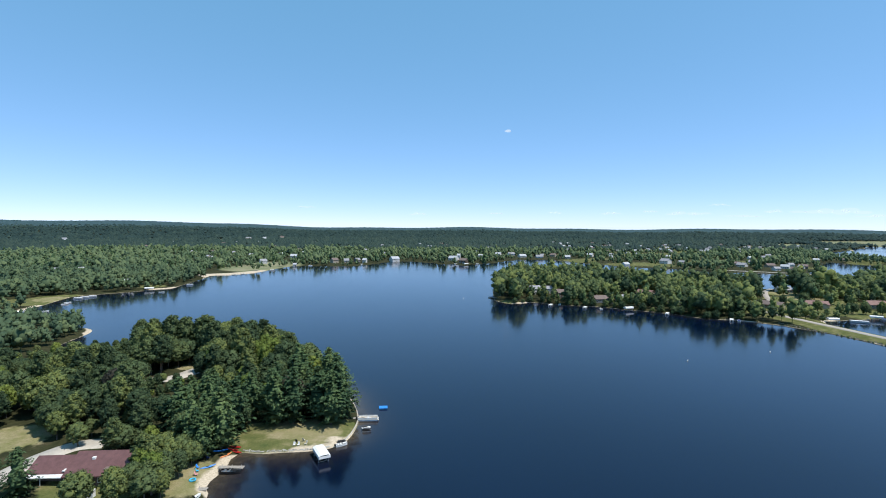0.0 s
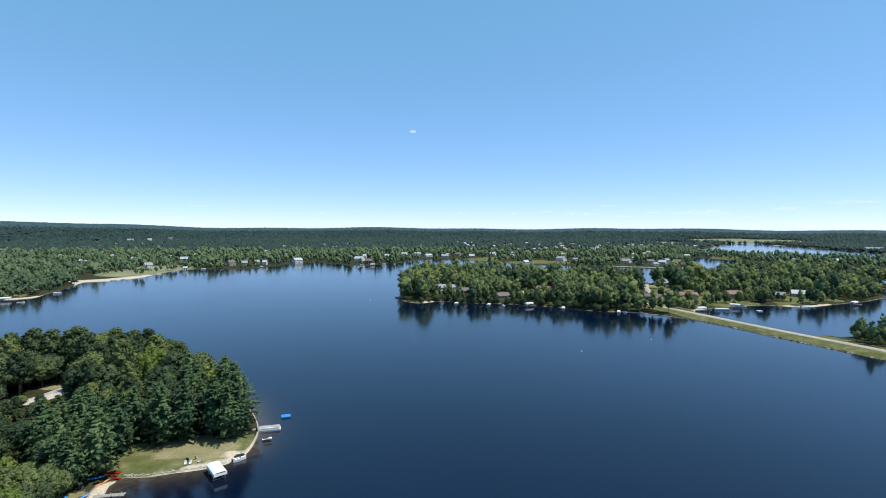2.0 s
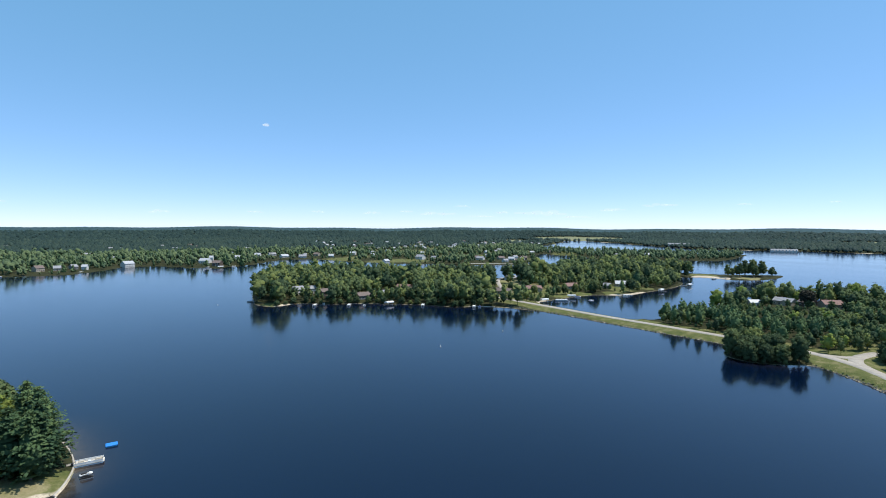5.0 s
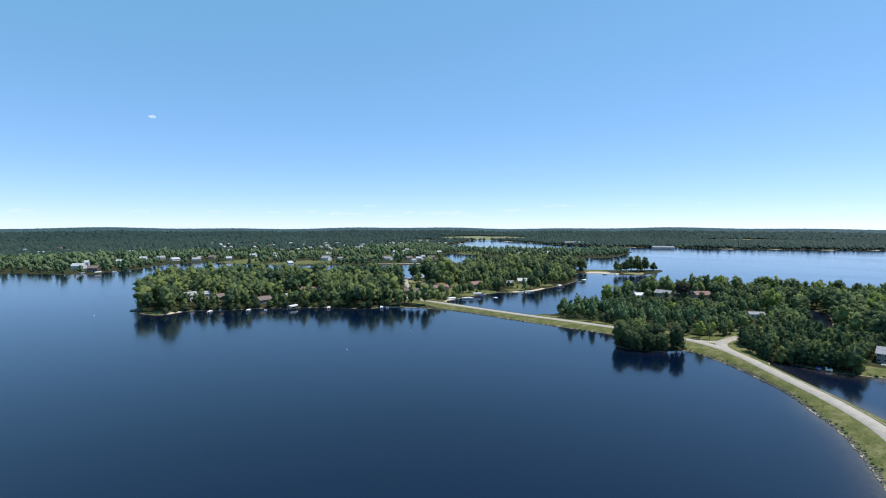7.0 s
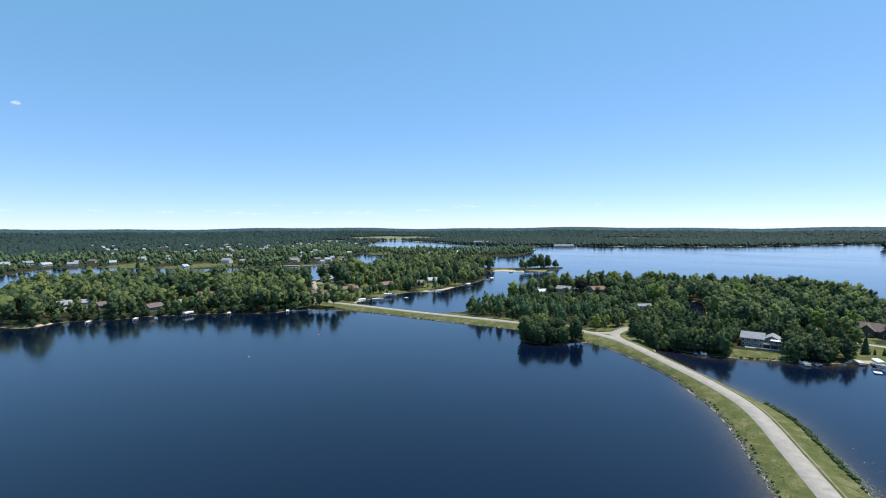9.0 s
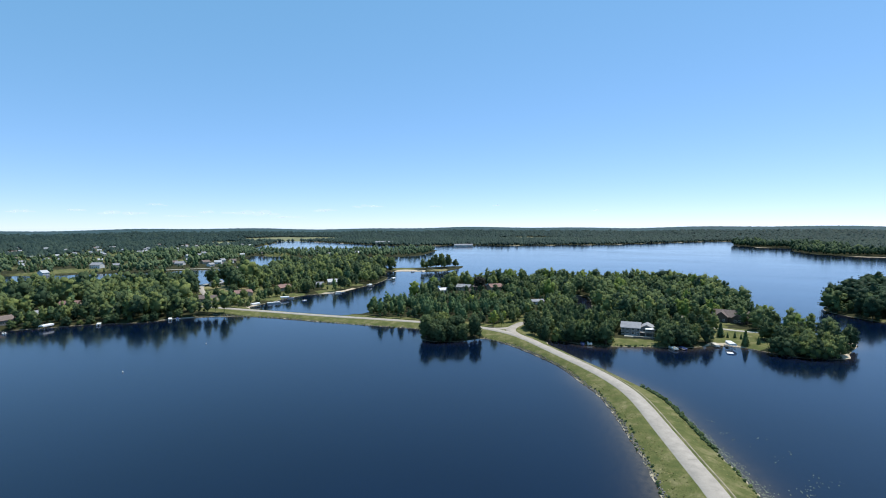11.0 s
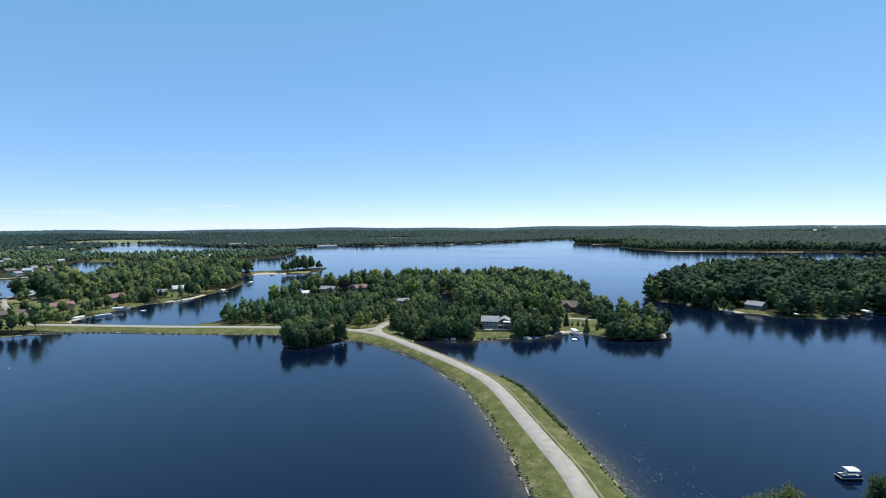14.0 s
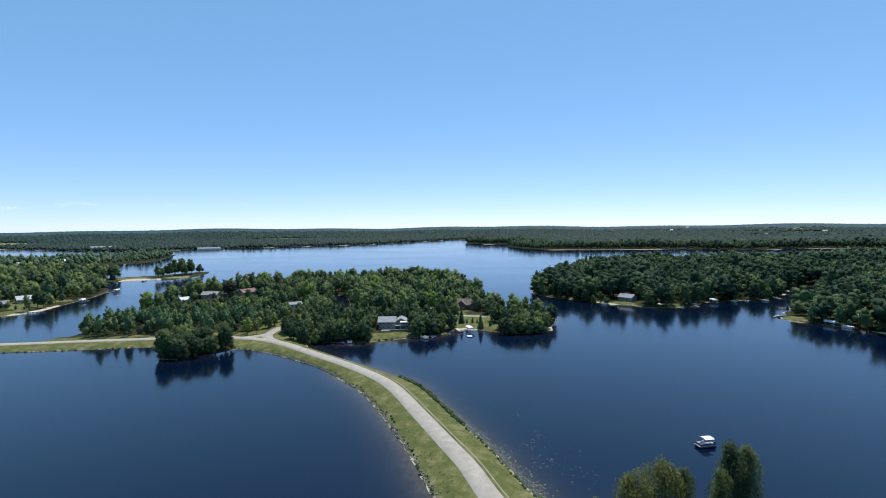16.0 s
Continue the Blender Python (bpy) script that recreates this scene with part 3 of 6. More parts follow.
def broad_crown(height, radius, lobes, per_lobe, leaf_size, low=0.22, core=0.72, fine=False, spire=0.0, plume=1.0, tuft=1.0):
    """A broadleaf crown: overlapping uneven lobes, each a ragged core under leaf clumps."""
    pieces = []
    for k in range(lobes):
        u = (k + 0.5) / lobes
        z = height * (low + (0.92 - low) * u)
        wide = radius * (np.sin(np.pi * (0.22 + 0.60 * u)) ** 0.8) * (1 - spire * u)
        a = k * 2.4 + rng.uniform(-0.6, 0.6)
        off = wide * rng.uniform(0.25, 0.62 + 0.9 * (1 - tuft)) if k < lobes - 1 else 0.1 * radius
        r = max(0.3 * radius, wide * rng.uniform(0.42, 0.62)) * tuft
        centre = np.array([off * np.cos(a), off * np.sin(a), z - 0.2 * r])
        radii = np.array([r, r, r * rng.uniform(0.95, 1.3) * plume])
        pieces.append(lump(centre, radii * core, 0.14, fine))
        if per_lobe:
            d = on_sphere(per_lobe)
            d[:, 2] = np.where(d[:, 2] < -0.4, -d[:, 2], d[:, 2])
            places = centre + d * radii * rng.uniform(0.66, 1.14 if plume < 1.6 else 1.5, (per_lobe, 1))
            ways = None if plume == 1.0 else rng.normal(scale=0.35, size=d.shape) + (0, 0, 1)
            pieces.append(cards(places, d + 0.8 * rng.normal(size=d.shape) + (0, 0, 0.5 if plume == 1.0 else 0), leaf_size, 1.0 if plume == 1.0 else 1.8, ways))
    return joined(pieces)


def unit_rows(v):
    return v / (np.linalg.norm(v, axis=1)[:, None] + 1e-9)


def full_crown(height, radius, lobes, per_lobe, leaf_size, low=0.16, spire=0.0, fine=False, lobe_size=0.40):
    """A broadleaf crown: rounded lobes set over an uneven egg, each under a skin of small leaf sprays."""
    middle = np.array([0.0, 0.0, height * (0.50 + 0.42 * low)])
    tall = height * (1 - low) * 0.52
    radius = radius * 0.88
    dirs, faces = (ICO_V, ICO_F) if fine else (ICO0_V, ICO0_F)
    pieces = []
    lean = rng.normal(scale=0.07, size=2) * radius
    for k in range(lobes):
        u = (k + 0.5) / lobes
        up = 1 - (1.72 if low > 0.05 else 1.92) * u
        flat = math.sqrt(max(0.0, 1 - up * up)) if up > -0.5 or low > 0.05 else 0.85
        a = k * 2.39996 + rng.uniform(-0.35, 0.35)
        way = np.array([math.cos(a) * flat, math.sin(a) * flat, up])
        wide = radius * (1 - spire * max(0.0, up)) * rng.uniform(0.86, 1.14)
        r = radius * lobe_size * rng.uniform(0.72, 1.18) * (1 - 0.35 * spire * max(0.0, up))
        centre = middle + way * (wide * 0.70, wide * 0.70, tall * rng.uniform(0.70, 0.86)) + (lean[0] * up, lean[1] * up, 0)
        radii = np.array([r * rng.uniform(0.85, 1.15), r, r * rng.uniform(0.75, 1.15)])
        outward = unit_rows((way + (0, 0, 0.25))[None])[0]
        co = dirs * (1 + 0.13 * rng.normal(size=(len(dirs), 1)).clip(-1.5, 1.5)) * radii * 0.84 + centre
        pieces.append((co, faces, unit_rows(0.72 * dirs + 0.50 * outward + (0, 0, 0.2))))
        if per_lobe:
            d = unit_rows(on_sphere(per_lobe) + 0.55 * outward)
            v, f = cards(centre + d * radii * rng.uniform(0.74, 1.30, (per_lobe, 1)), d + 0.8 * rng.normal(size=d.shape) + (0, 0, 0.3), leaf_size, 1.25)
            n = unit_rows(0.72 * d + 0.50 * outward + (0, 0, 0.2) + 0.42 * rng.normal(size=d.shape))
            pieces.append((v, f, np.repeat(n, 4, 0)))
    core = dirs * np.array([radius * 0.66, radius * 0.66, tall * 0.72]) + middle
    pieces.append((core, faces, dirs))
    return joined(pieces)


def pine_crown(height, radius, tiers, arms, leaf_size, per_arm=7):
    """A white pine: flat sprays of needles on tiers of level limbs, rounded at the top."""
    pieces = []
    for k in range(tiers):
        u = k / (tiers - 1)
        z = height * (0.10 + 0.87 * u)
        reach = radius * (1.0 - u**1.9) ** 0.8 * (0.8 if u < 0.08 else 1.0) + 0.5
        for j in range(max(3, int(arms * (1 - 0.4 * u)))):
            a = 2 * np.pi * j / arms + rng.uniform(-0.5, 0.5) + k
            far = reach * rng.uniform(0.65, 1.18)
            along_ = np.linspace(0.3, 1.0, per_arm)[:, None]
            way = np.array([np.cos(a), np.sin(a), 0.10])
            places = np.array([0, 0, z]) + way * far * along_ + rng.normal(scale=(0.35, 0.35, 0.22), size=(per_arm, 3))
            normals = np.tile([0.35 * np.cos(a), 0.35 * np.sin(a), 1.0], (per_arm, 1)) + 0.35 * rng.normal(size=(per_arm, 3))
            pieces.append(cards(places, normals, leaf_size * (1.1 - 0.4 * u), 1.4, np.tile(way, (per_arm, 1)) + 0.5 * rng.normal(size=(per_arm, 3))))
        if u < 0.9:
            pieces.append(lump(np.array([0, 0, z]), np.array([reach * 0.5, reach * 0.5, height / tiers * 0.7]), 0.15, False))
    return joined(pieces)


def spruce_crown(height, radius, tiers, arms, leaf_size):
    """A narrow cone of drooping sprays."""
    pieces = [(np.array([[np.cos(a) * radius * 0.7, np.sin(a) * radius * 0.7, height * 0.06] for a in np.linspace(0, 2 * np.pi, 8)[:-1]] + [[0, 0, height * 0.97]]), np.array([[k, (k + 1) % 7, 7] for k in range(7)]))]
    for k in range(tiers):
        u = k / tiers
        reach = radius * (1 - u) + 0.15
        a = 2 * np.pi * np.arange(arms) / arms + k * 0.7 + rng.uniform(-0.2, 0.2, arms)
        way = np.stack([np.cos(a), np.sin(a), np.full(arms, -0.35)], 1)
        for far in (0.62, 0.95):
            places = np.array([0, 0, height * (0.07 + 0.9 * u)]) + way * reach * far * rng.uniform(0.85, 1.1, (arms, 1))
            pieces.append(cards(places, np.stack([np.cos(a), np.sin(a), np.full(arms, 0.8)], 1) + 0.3 * rng.normal(size=(arms, 3)), leaf_size, 1.3, way))
    return joined(pieces)


def trunk_shape(height, radius, limbs=5, sides=7):
    """A tapered, slightly leaning trunk with limbs."""
    pieces = []

    def tube(points, radii):
        ring = np.stack([np.cos(np.arange(sides) * 2 * np.pi / sides), np.sin(np.arange(sides) * 2 * np.pi / sides), np.zeros(sides)], 1)
        co = np.concatenate([p + ring * r for p, r in zip(points, radii)])
        faces = []
        for k in range(len(points) - 1):
            for s in range(sides):
                a, b = k * sides + s, k * sides + (s + 1) % sides
                faces += [[a, b, b + sides], [a, b + sides, a + sides]]
        pieces.append((co, np.array(faces)))

    bend = rng.normal(scale=0.25, size=2)
    spine = [np.array([bend[0] * u, bend[1] * u, height * u - 0.4 * (u == 0)]) for u in (0, 0.06, 0.3, 0.6, 0.9)]
    tube(spine, [radius * 1.35, radius, radius * 0.8, radius * 0.5, radius * 0.15])
    for k in range(limbs):
        a, u = k * 2.4, 0.35 + 0.4 * k / max(1, limbs)
        start = np.array([bend[0] * u, bend[1] * u, height * u])
        way = np.array([np.cos(a), np.sin(a), 0.7]) * height * 0.2
        tube([start, start + way * 0.5, start + way], [radius * 0.4, radius * 0.28, radius * 0.08])
    return joined(pieces)


def crown_normals(v, lean=0.32, up=0.42):
    """Soft normals of a crown: outwards from its middle, a little ruffled."""
    top, low_ = v[:, 2].max(), v[:, 2].min()
    wide = np.hypot(v[:, 0], v[:, 1]).max() + 1e-6
    n = np.stack([v[:, 0] / wide, v[:, 1] / wide, (v[:, 2] - low_ - 0.38 * (top - low_)) / (0.55 * (top - low_))], 1)
    ruffle = np.repeat(rng.normal(size=(len(v) // 4 + 1, 3)), 4, 0)[: len(v)]
    n = n / (np.linalg.norm(n, axis=1)[:, None] + 1e-6) + lean * ruffle + (0, 0, up)
    return n / (np.linalg.norm(n, axis=1)[:, None] + 1e-6)


def tree_thing(name, crown, trunk, mat, label, group):
    root = tagged(new(name), label, "tree", group)
    a = from_arrays("trunk", *trunk, BARK)
    b = from_arrays("crown", *crown[:2], mat, normals=crown[2] if len(crown) == 3 else crown_normals(crown[0]))
    a.parent = b.parent = root
    return root


class Kind:
    """One kind of tree: the first place takes the tree itself, the others copies."""

    def __init__(self, *makers):
        self.makers, self.made = makers, {}

    def plant(self, x, y, z, scale, spread=1.0):
        k = int(rng.integers(len(self.makers)))
        m = pose(x, y, z, 0, 0, float(rng.uniform(0, 360))) @ Matrix.Diagonal((scale * spread, scale * spread, scale, 1))
        if k in self.made:
            return copy_thing(self.made[k], m)
        self.made[k] = self.makers[k]()
        self.made[k].matrix_basis = m
        return self.made[k]


def broad(label, mat, group, height=15, radius=5.0, lobes=14, per=88, size=0.70, low=0.2, spire=0.0, name="broadleaf_tree", plume=1.0, fill=0.74, grain=0.66):
    if plume == 1.0:
        return lambda: tree_thing(name, full_crown(height, radius, lobes + (24 if per > 60 else 8), int(per * fill * (0.62 if per > 60 else 1)), size * grain, low, spire, False, 0.31 if per > 60 else 0.40), trunk_shape(height * 0.8, 0.26), mat, label, group)
    return lambda: tree_thing(name, broad_crown(height, radius, int(lobes * 1.55), int(per * fill), size * grain, low, spire=spire, plume=plume, core=0.68 if plume < 1.6 else 0.18, tuft=0.76), trunk_shape(height * 0.85, 0.26), mat, label, group)


WOOD = "trees of the near peninsula"
near_broad = Kind(broad("full green broadleaf tree in dense lakeside wood", LEAF, WOOD), broad("tall green broadleaf tree with uneven crown", LEAF, WOOD, 17, 4.6, 15),
    broad("rounded mid-green broadleaf tree among others", LEAF, WOOD, 14, 5.4, 13), broad("narrow green broadleaf tree with ragged crown", LEAF, WOOD, 17, 3.9, 14, spire=0.3))
near_light = Kind(broad("yellow-green broadleaf tree in full leaf", LEAF_LIGHT, WOOD, 16, 4.6, 14, name="ash_tree"), broad("pale lime-green young tree", LEAF_LIGHT, WOOD, 14, 4.4, 12, name="ash_tree"))
near_grey = Kind(broad("grey-green thin-leaved tree with bare twigs", LEAF_GREY, WOOD, 15, 5.0, 12, 70, 0.5, name="willow_tree"))
near_purple = Kind(broad("dark brownish-green maple tree", LEAF_DARK, WOOD, 13, 4.2, 12, 80, name="maple_tree"))
near_pine = Kind(*[(lambda h=h, r=r: tree_thing("pine_tree", pine_crown(h, r, 16, 10, 0.72, 13), trunk_shape(h * 0.95, 0.3, 0), NEEDLE, "tall dark green white pine with tiered limbs", "pines")) for h, r in ((22, 6.4), (20, 5.8))])
spruces = Kind(lambda: tree_thing("spruce_tree", spruce_crown(9, 2.2, 13, 11, 0.75), trunk_shape(7, 0.16, 0), NEEDLE, "dark conical spruce on a mown lawn", "lawn spruces"))


def scatter(x0, x1, y0, y1, step, margin=2.0, clear=()):
    """Uneven places for trees on land, clear of roads, lawns and houses."""
    xs, ys = np.meshgrid(np.arange(x0, x1, step), np.arange(y0, y1, step), indexing="ij")
    q = np.stack([xs.ravel(), ys.ravel()], 1) + rng.uniform(-0.42, 0.42, (xs.size, 2)) * step
    land = land_at(q)
    q, land = q[land > margin], land[land > margin]
    for line, wide in CLEAR_LINES:
        near = ((q > line.min(0) - 20) & (q < line.max(0) + 20)).all(1)
        keep = np.ones(len(q), bool)
        keep[near] = line_distance(q[near], line, False) > wide
        q, land = q[keep], land[keep]
    keep = round_spots(q, list(CLEARINGS) + list(clear), 0.01) <= 0
    return q[keep]


# x, y, turn, width, depth, wall height, roof, wall, windows, label
HOUSES = [
    (85, 463, -10, 12, 9, 5.2, "grey", "white", 4, "white two-storey lakeside house with grey roof"), (97, 466, -12, 10, 8, 4.5, "grey", "white", 3, "white lakeside cottage with grey gable roof"),
    (105, 442, -14, 10, 9, 4.8, "brown", "brown", 3, "brown timber lake house under steep roof"), (132, 418, -18, 13, 9, 3.2, "brown", "grey", 4, "low grey lakeside house with brown roof"),
    (142, 412, -18, 9, 7, 3.0, "pink", "tan", 3, "small tan cottage with faded red roof"), (157, 424, -20, 12, 8, 3.0, "grey", "tan", 4, "tan lakeside bungalow with grey roof"),
    (189, 509, -22, 13, 9, 3.5, "pink", "tan", 3, "tan house with faded red roof in the wood"), (183, 447, -22, 15, 9, 3.2, "pink", "tan", 4, "long bungalow with faded red roof"),
    (184, 394, -24, 9, 7, 2.8, "grey", "tan", 3, "small tan cottage under shore trees"), (257, 388, -33, 20, 9, 2.7, "brown", "tan", 6, "long tan ranch house with brown roof"),
    (296, 392, -36, 17, 9, 2.7, "pink", "tan", 5, "ranch house with faded red roof on a lawn"), (333, 484, -36, 13, 9, 2.8, "grey", "white", 4, "white bungalow beside the wood road"),
    (343, 392, -40, 14, 9, 2.8, "pink", "tan", 4, "tan bungalow among shore trees"), (404, 384, -46, 13, 9, 3.0, "pale", "tan", 4, "tan house with pale roof above the shore"),
    (380, 380, -44, 9, 7, 2.8, "grey", "tan", 2, "small tan cottage near the shore"),
    (431, 236, -60, 16, 9, 3.4, "grey", "tan", 4, "tan house with grey roof behind trees"), (437, 222, -62, 11, 9, 3.6, "brown", "brown", 3, "brown house with dark roof"),
    (441, 208, -64, 15, 10, 3.6, "pink", "tan", 4, "house with broad faded red roof"), (406, 246, -58, 8, 7, 2.8, "pale", "white", 2, "small white cottage near the shore"),
    (382, 143, -72, 11, 5, 2.6, "grey", "white", 3, "long white trailer home among trees"),
    (426, 50, -84, 12, 8, 3.2, "pale", "white", 3, "white house half hidden by trees"), (470, 190, -68, 12, 9, 3.2, "grey", "white", 3, "white cottage with grey roof"),
    (419, -120, -106, 13, 9, 3.0, "grey", "grey", 4, "low grey lake house behind a lawn"), (456, -122, -104, 9, 9, 3.6, "brown", "grey", 3, "dark grey gabled house under trees"),
    (430, -150, -110, 8, 6, 2.6, "brown", "brown", 2, "small brown boathouse by the shore"), (334, -238, -124, 8, 7, 3.0, "grey", "grey", 2, "small grey house among dark trees"),
    (-325, 506, 33, 15, 10, 4.5, "pale", "white", 5, "bright white lake house with pale roof"), (-498, 634, 38, 16, 10, 4.0, "grey", "white", 3, "white house in the western wood"),
    (-470, 637, 37, 14, 10, 4.5, "pale", "white", 3, "white gabled house in the wood"), (-293, 801, 20, 16, 11, 5.0, "grey", "white", 4, "white beach house with grey roof"),
    (-285, 941, 17, 20, 11, 5.0, "pale", "white", 4, "large white house on the rise"), (-185, 835, 12, 16, 11, 5.5, "brown", "tan", 4, "tall tan lake house with brown roof"),
    (-165, 838, 11, 13, 10, 4.5, "grey", "tan", 3, "tan lakeside house near the water"), (-151, 861, 10, 12, 9, 4.5, "grey", "grey", 3, "grey lakeside house near the water"), (-136, 851, 9, 10, 9, 5.5, "pale", "white", 3, "narrow tall white lake house"),
    (-90, 900, 6, 24, 12, 6.5, "pale", "white", 6, "large white lake house with pale roof"), (34, 850, -2, 20, 11, 6.0, "brown", "brown", 5, "tall brown timber lake house"), (18, 908, -2, 26, 12, 5.0, "pale", "white", 5, "wide white house behind the shore"),
    (28, 930, -2, 9, 9, 9.0, "pale", "white", 3, "tall narrow white house"), (117, 1066, -6, 18, 10, 4.0, "pale", "white", 4, "white house behind the lagoon"), (145, 1068, -8, 22, 10, 4.0, "grey", "white", 4, "long white house behind the lagoon"),
    (160, 1012, -9, 24, 10, 3.5, "pale", "white", 5, "low white house by the lagoon"), (192, 996, -11, 22, 10, 3.5, "grey", "white", 5, "low white house with grey roof"), (229, 1036, -13, 18, 10, 4.0, "brown", "tan", 4, "tan house with brown roof"),
    (246, 984, -14, 16, 10, 3.5, "pale", "white", 4, "white bungalow on the lagoon"), (308, 1042, -17, 18, 10, 4.5, "pale", "white", 4, "white house among far trees"), (297, 808, -20, 14, 10, 6.0, "pale", "white", 4, "tall white lagoon house"),
    (380, 848, -24, 24, 12, 6.0, "grey", "white", 5, "large white gabled house on the lagoon"), (479, 795, -31, 22, 10, 3.5, "grey", "white", 5, "long white ranch house by the lagoon"), (518, 786, -33, 20, 10, 3.5, "brown", "tan", 5, "tan ranch house by the lagoon"),
    (530, 768, -34, 18, 10, 3.5, "pale", "white", 4, "white garage by the lagoon"), (566, 780, -36, 18, 10, 4.0, "brown", "brown", 4, "brown house above the far road"), (-237, 785, 16, 8, 6, 4.0, "pale", "white", 2, "small white beach hut"),
    (866, 748, -49, 22, 10, 4.0, "pale", "white", 4, "white house on the narrow point"), (790, 760, -46, 18, 10, 4.0, "grey", "white", 4, "white house on the narrow point"),
]
for k in range(130):  # small far homes, most of them in the open town beyond the point
    a, r = radians(float(rng.uniform(-36, 44) if k % 5 < 2 else rng.uniform(12, 43))), float(rng.uniform(880, 1950))
    p = (r * math.sin(a), r * math.cos(a))
    if land_at(p)[0] > 12:
        HOUSES.append((*p, -math.degrees(a) + float(rng.uniform(-30, 30)), float(rng.uniform(10, 17)), 8, float(rng.uniform(2.8, 4.6)), ("pale", "grey", "grey", "brown")[k % 4], ("white", "white", "tan")[k % 3], 3, "distant small house standing among the woods"))


def before_house(x, y, w):
    """A clearing that opens towards the lake."""
    far = math.hypot(x, y)
    out = [(x, y, 0.62 * w + 2)]
    for k in range(1, 2 if y > 390 and far < 620 else 4):
        out.append((x - x / far * k * 0.55 * w, y - y / far * k * 0.55 * w, 0.5 * w))
    return out


CLEAR_LINES = [(ROAD_LINE, 7.5), (SIDE_ROAD, 5.0), (FORK, 5.5), (POINT_ROAD, 5.0), (HILL_ROAD, 6.0), (HOME_LANE, 5.0), (A_DRIVE, 5.5), (A_TURN, 5.5), (LINK_ROAD, 20.0)]
CLEARINGS = LAWNS + FIELDS + [(-85, 123, 9.5), (300, 58, 8), (294, 52, 6), (296, 62, 5), (-97, 123, 7.5), (-126, 141, 8), (-63, 124, 7), (-36, 143, 5), (-47, 148, 8), (-56, 147, 7), (-37, 149, 6), (-31, 152, 6), (-109, 201, 7), (-112, 214, 6), (306, 57, 9), (298, 47, 6.5), (294, 55, 5), (312, 50, 7), (300, 52, 5), (372, 13, 10), (362, 8, 8), (352, 7, 7), (343, 9, 6), (334, 8, 6), (418, -118, 9), (580, 424, 24), (352, -46, 9), (346, -205, 10), (362, -214, 6), (-62, 116, 7), (590, 410, 14),
    (-285, 655, 40), (-275, 720, 20), (-280, 790, 22), (-265, 860, 16)] + [c for x, y, _, w, *_ in HOUSES for c in before_house(x, y, w)]


# the wood on the near peninsula
for x, y in np.concatenate([scatter(-200, -88, 108, 268, 6.0, 2.5), scatter(-88, -26, 108, 268, 7.4, 2.5)]):
    if x < -0.98 * y - 6 or (x < -94 and y < 118):
        continue
    far = math.hypot(x, y)
    cap = (1 - far / (335 if x < -0.62 * y else 400)) * 4.6  # the wood is young towards the inlet
    if cap < 0.3:
        continue
    z = float(ground_z((x, y))[0]) - 0.1
    if x < -90 and y < 142:
        continue
    near_turn = line_distance(np.array([[x, y]]), np.array([(-88.0, 160.0), (-107.0, 194.0)]), False)[0]
    pines = (x > -58 and 150 < y < 196) or (-82 < x < -60 and 138 < y < 166)
    pick = rng.uniform()
    size = min(cap, 0.50 if near_turn < 9 else 1.62 if y > 196 and x > -0.62 * y else 1.3 if x < -88 and y > 150 else 1.05)
    if pines and pick < 0.8:
        near_pine.plant(x, y, z, rng.uniform(0.8, 1.05))
    elif pick < (0.22 if x > -110 and y > 165 else 0.07):
        near_light.plant(x, y, z, size * rng.uniform(0.8, 1.1))
    elif pick < 0.34 and x < -96:
        near_grey.plant(x, y, z, size * rng.uniform(0.8, 1.1), rng.uniform(1.0, 1.3))
    else:
        near_broad.plant(x, y, z, size * rng.uniform(0.86, 1.12), rng.uniform(1.0, 1.3))


def grow(kind, x, y, scale, spread=1.0):
    return kind.plant(x, y, float(ground_z((x, y))[0]) - 0.1, scale, spread)


# the thicket on the causeway's bulge
clump = broad("bushy green tree at the water's edge", LEAF, "causeway thicket", 13, 4.6, 12, 90, 0.62, 0.02, name="thicket_tree")
clump_low = broad("low spreading shrub at the water's edge", LEAF, "causeway thicket", 9, 4.4, 9, 90, 0.6, 0.0, name="shrub")
thicket = Kind(clump, clump_low)
for x, y in ((247, 158), (241, 152), (240, 147), (244, 142), (249, 138), (253, 142), (256, 133.5), (247, 148), (254, 150), (254, 158), (250, 162), (241, 157), (245, 153), (251, 145), (245, 147), (251, 152)):
    grow(thicket, x, y, rng.uniform(0.92, 1.14), 1.0)
grow(near_broad, 256, 139, 0.9, 0.6)
# tall trees by the bank under the walk's end
bank_olive = Kind(broad("olive willow with upright feathery crown", LEAF_OLIVE, "bank trees", 18, 4.4, 18, 560, 0.27, 0.12, 0.1, "willow_tree", 1.7))
bank_green = Kind(broad("tall green poplar with upright feathery stems", LEAF, "bank trees", 19, 4.2, 18, 560, 0.27, 0.1, 0.25, "poplar_tree", 1.9))
for kind, x, y, size, wide in ((bank_olive, 105, -31, 0.93, 1.15), (bank_olive, 103, -25, 0.90, 1.1), (bank_olive, 96, -16, 0.80, 0.9), (bank_green, 108, -36, 0.74, 0.9), (bank_green, 116, -49, 1.26, 1.15), (bank_green, 117, -53, 1.2, 1.05), (bank_green, 112, -45, 0.9, 1.1), (bank_green, 94, -49, 0.86, 0.8)):
    grow(kind, x, y, size, wide)
# garden trees on the point's lawn and the homes' lawn
garden = Kind(broad("round clipped-looking garden tree on a lawn", LEAF, "lawn trees", 9, 3.9, 12, 80, 0.6, 0.08, name="garden_tree"), broad("dense oval garden tree on a lawn", LEAF, "lawn trees", 10, 3.4, 12, 80, 0.6, 0.08, name="garden_tree"))
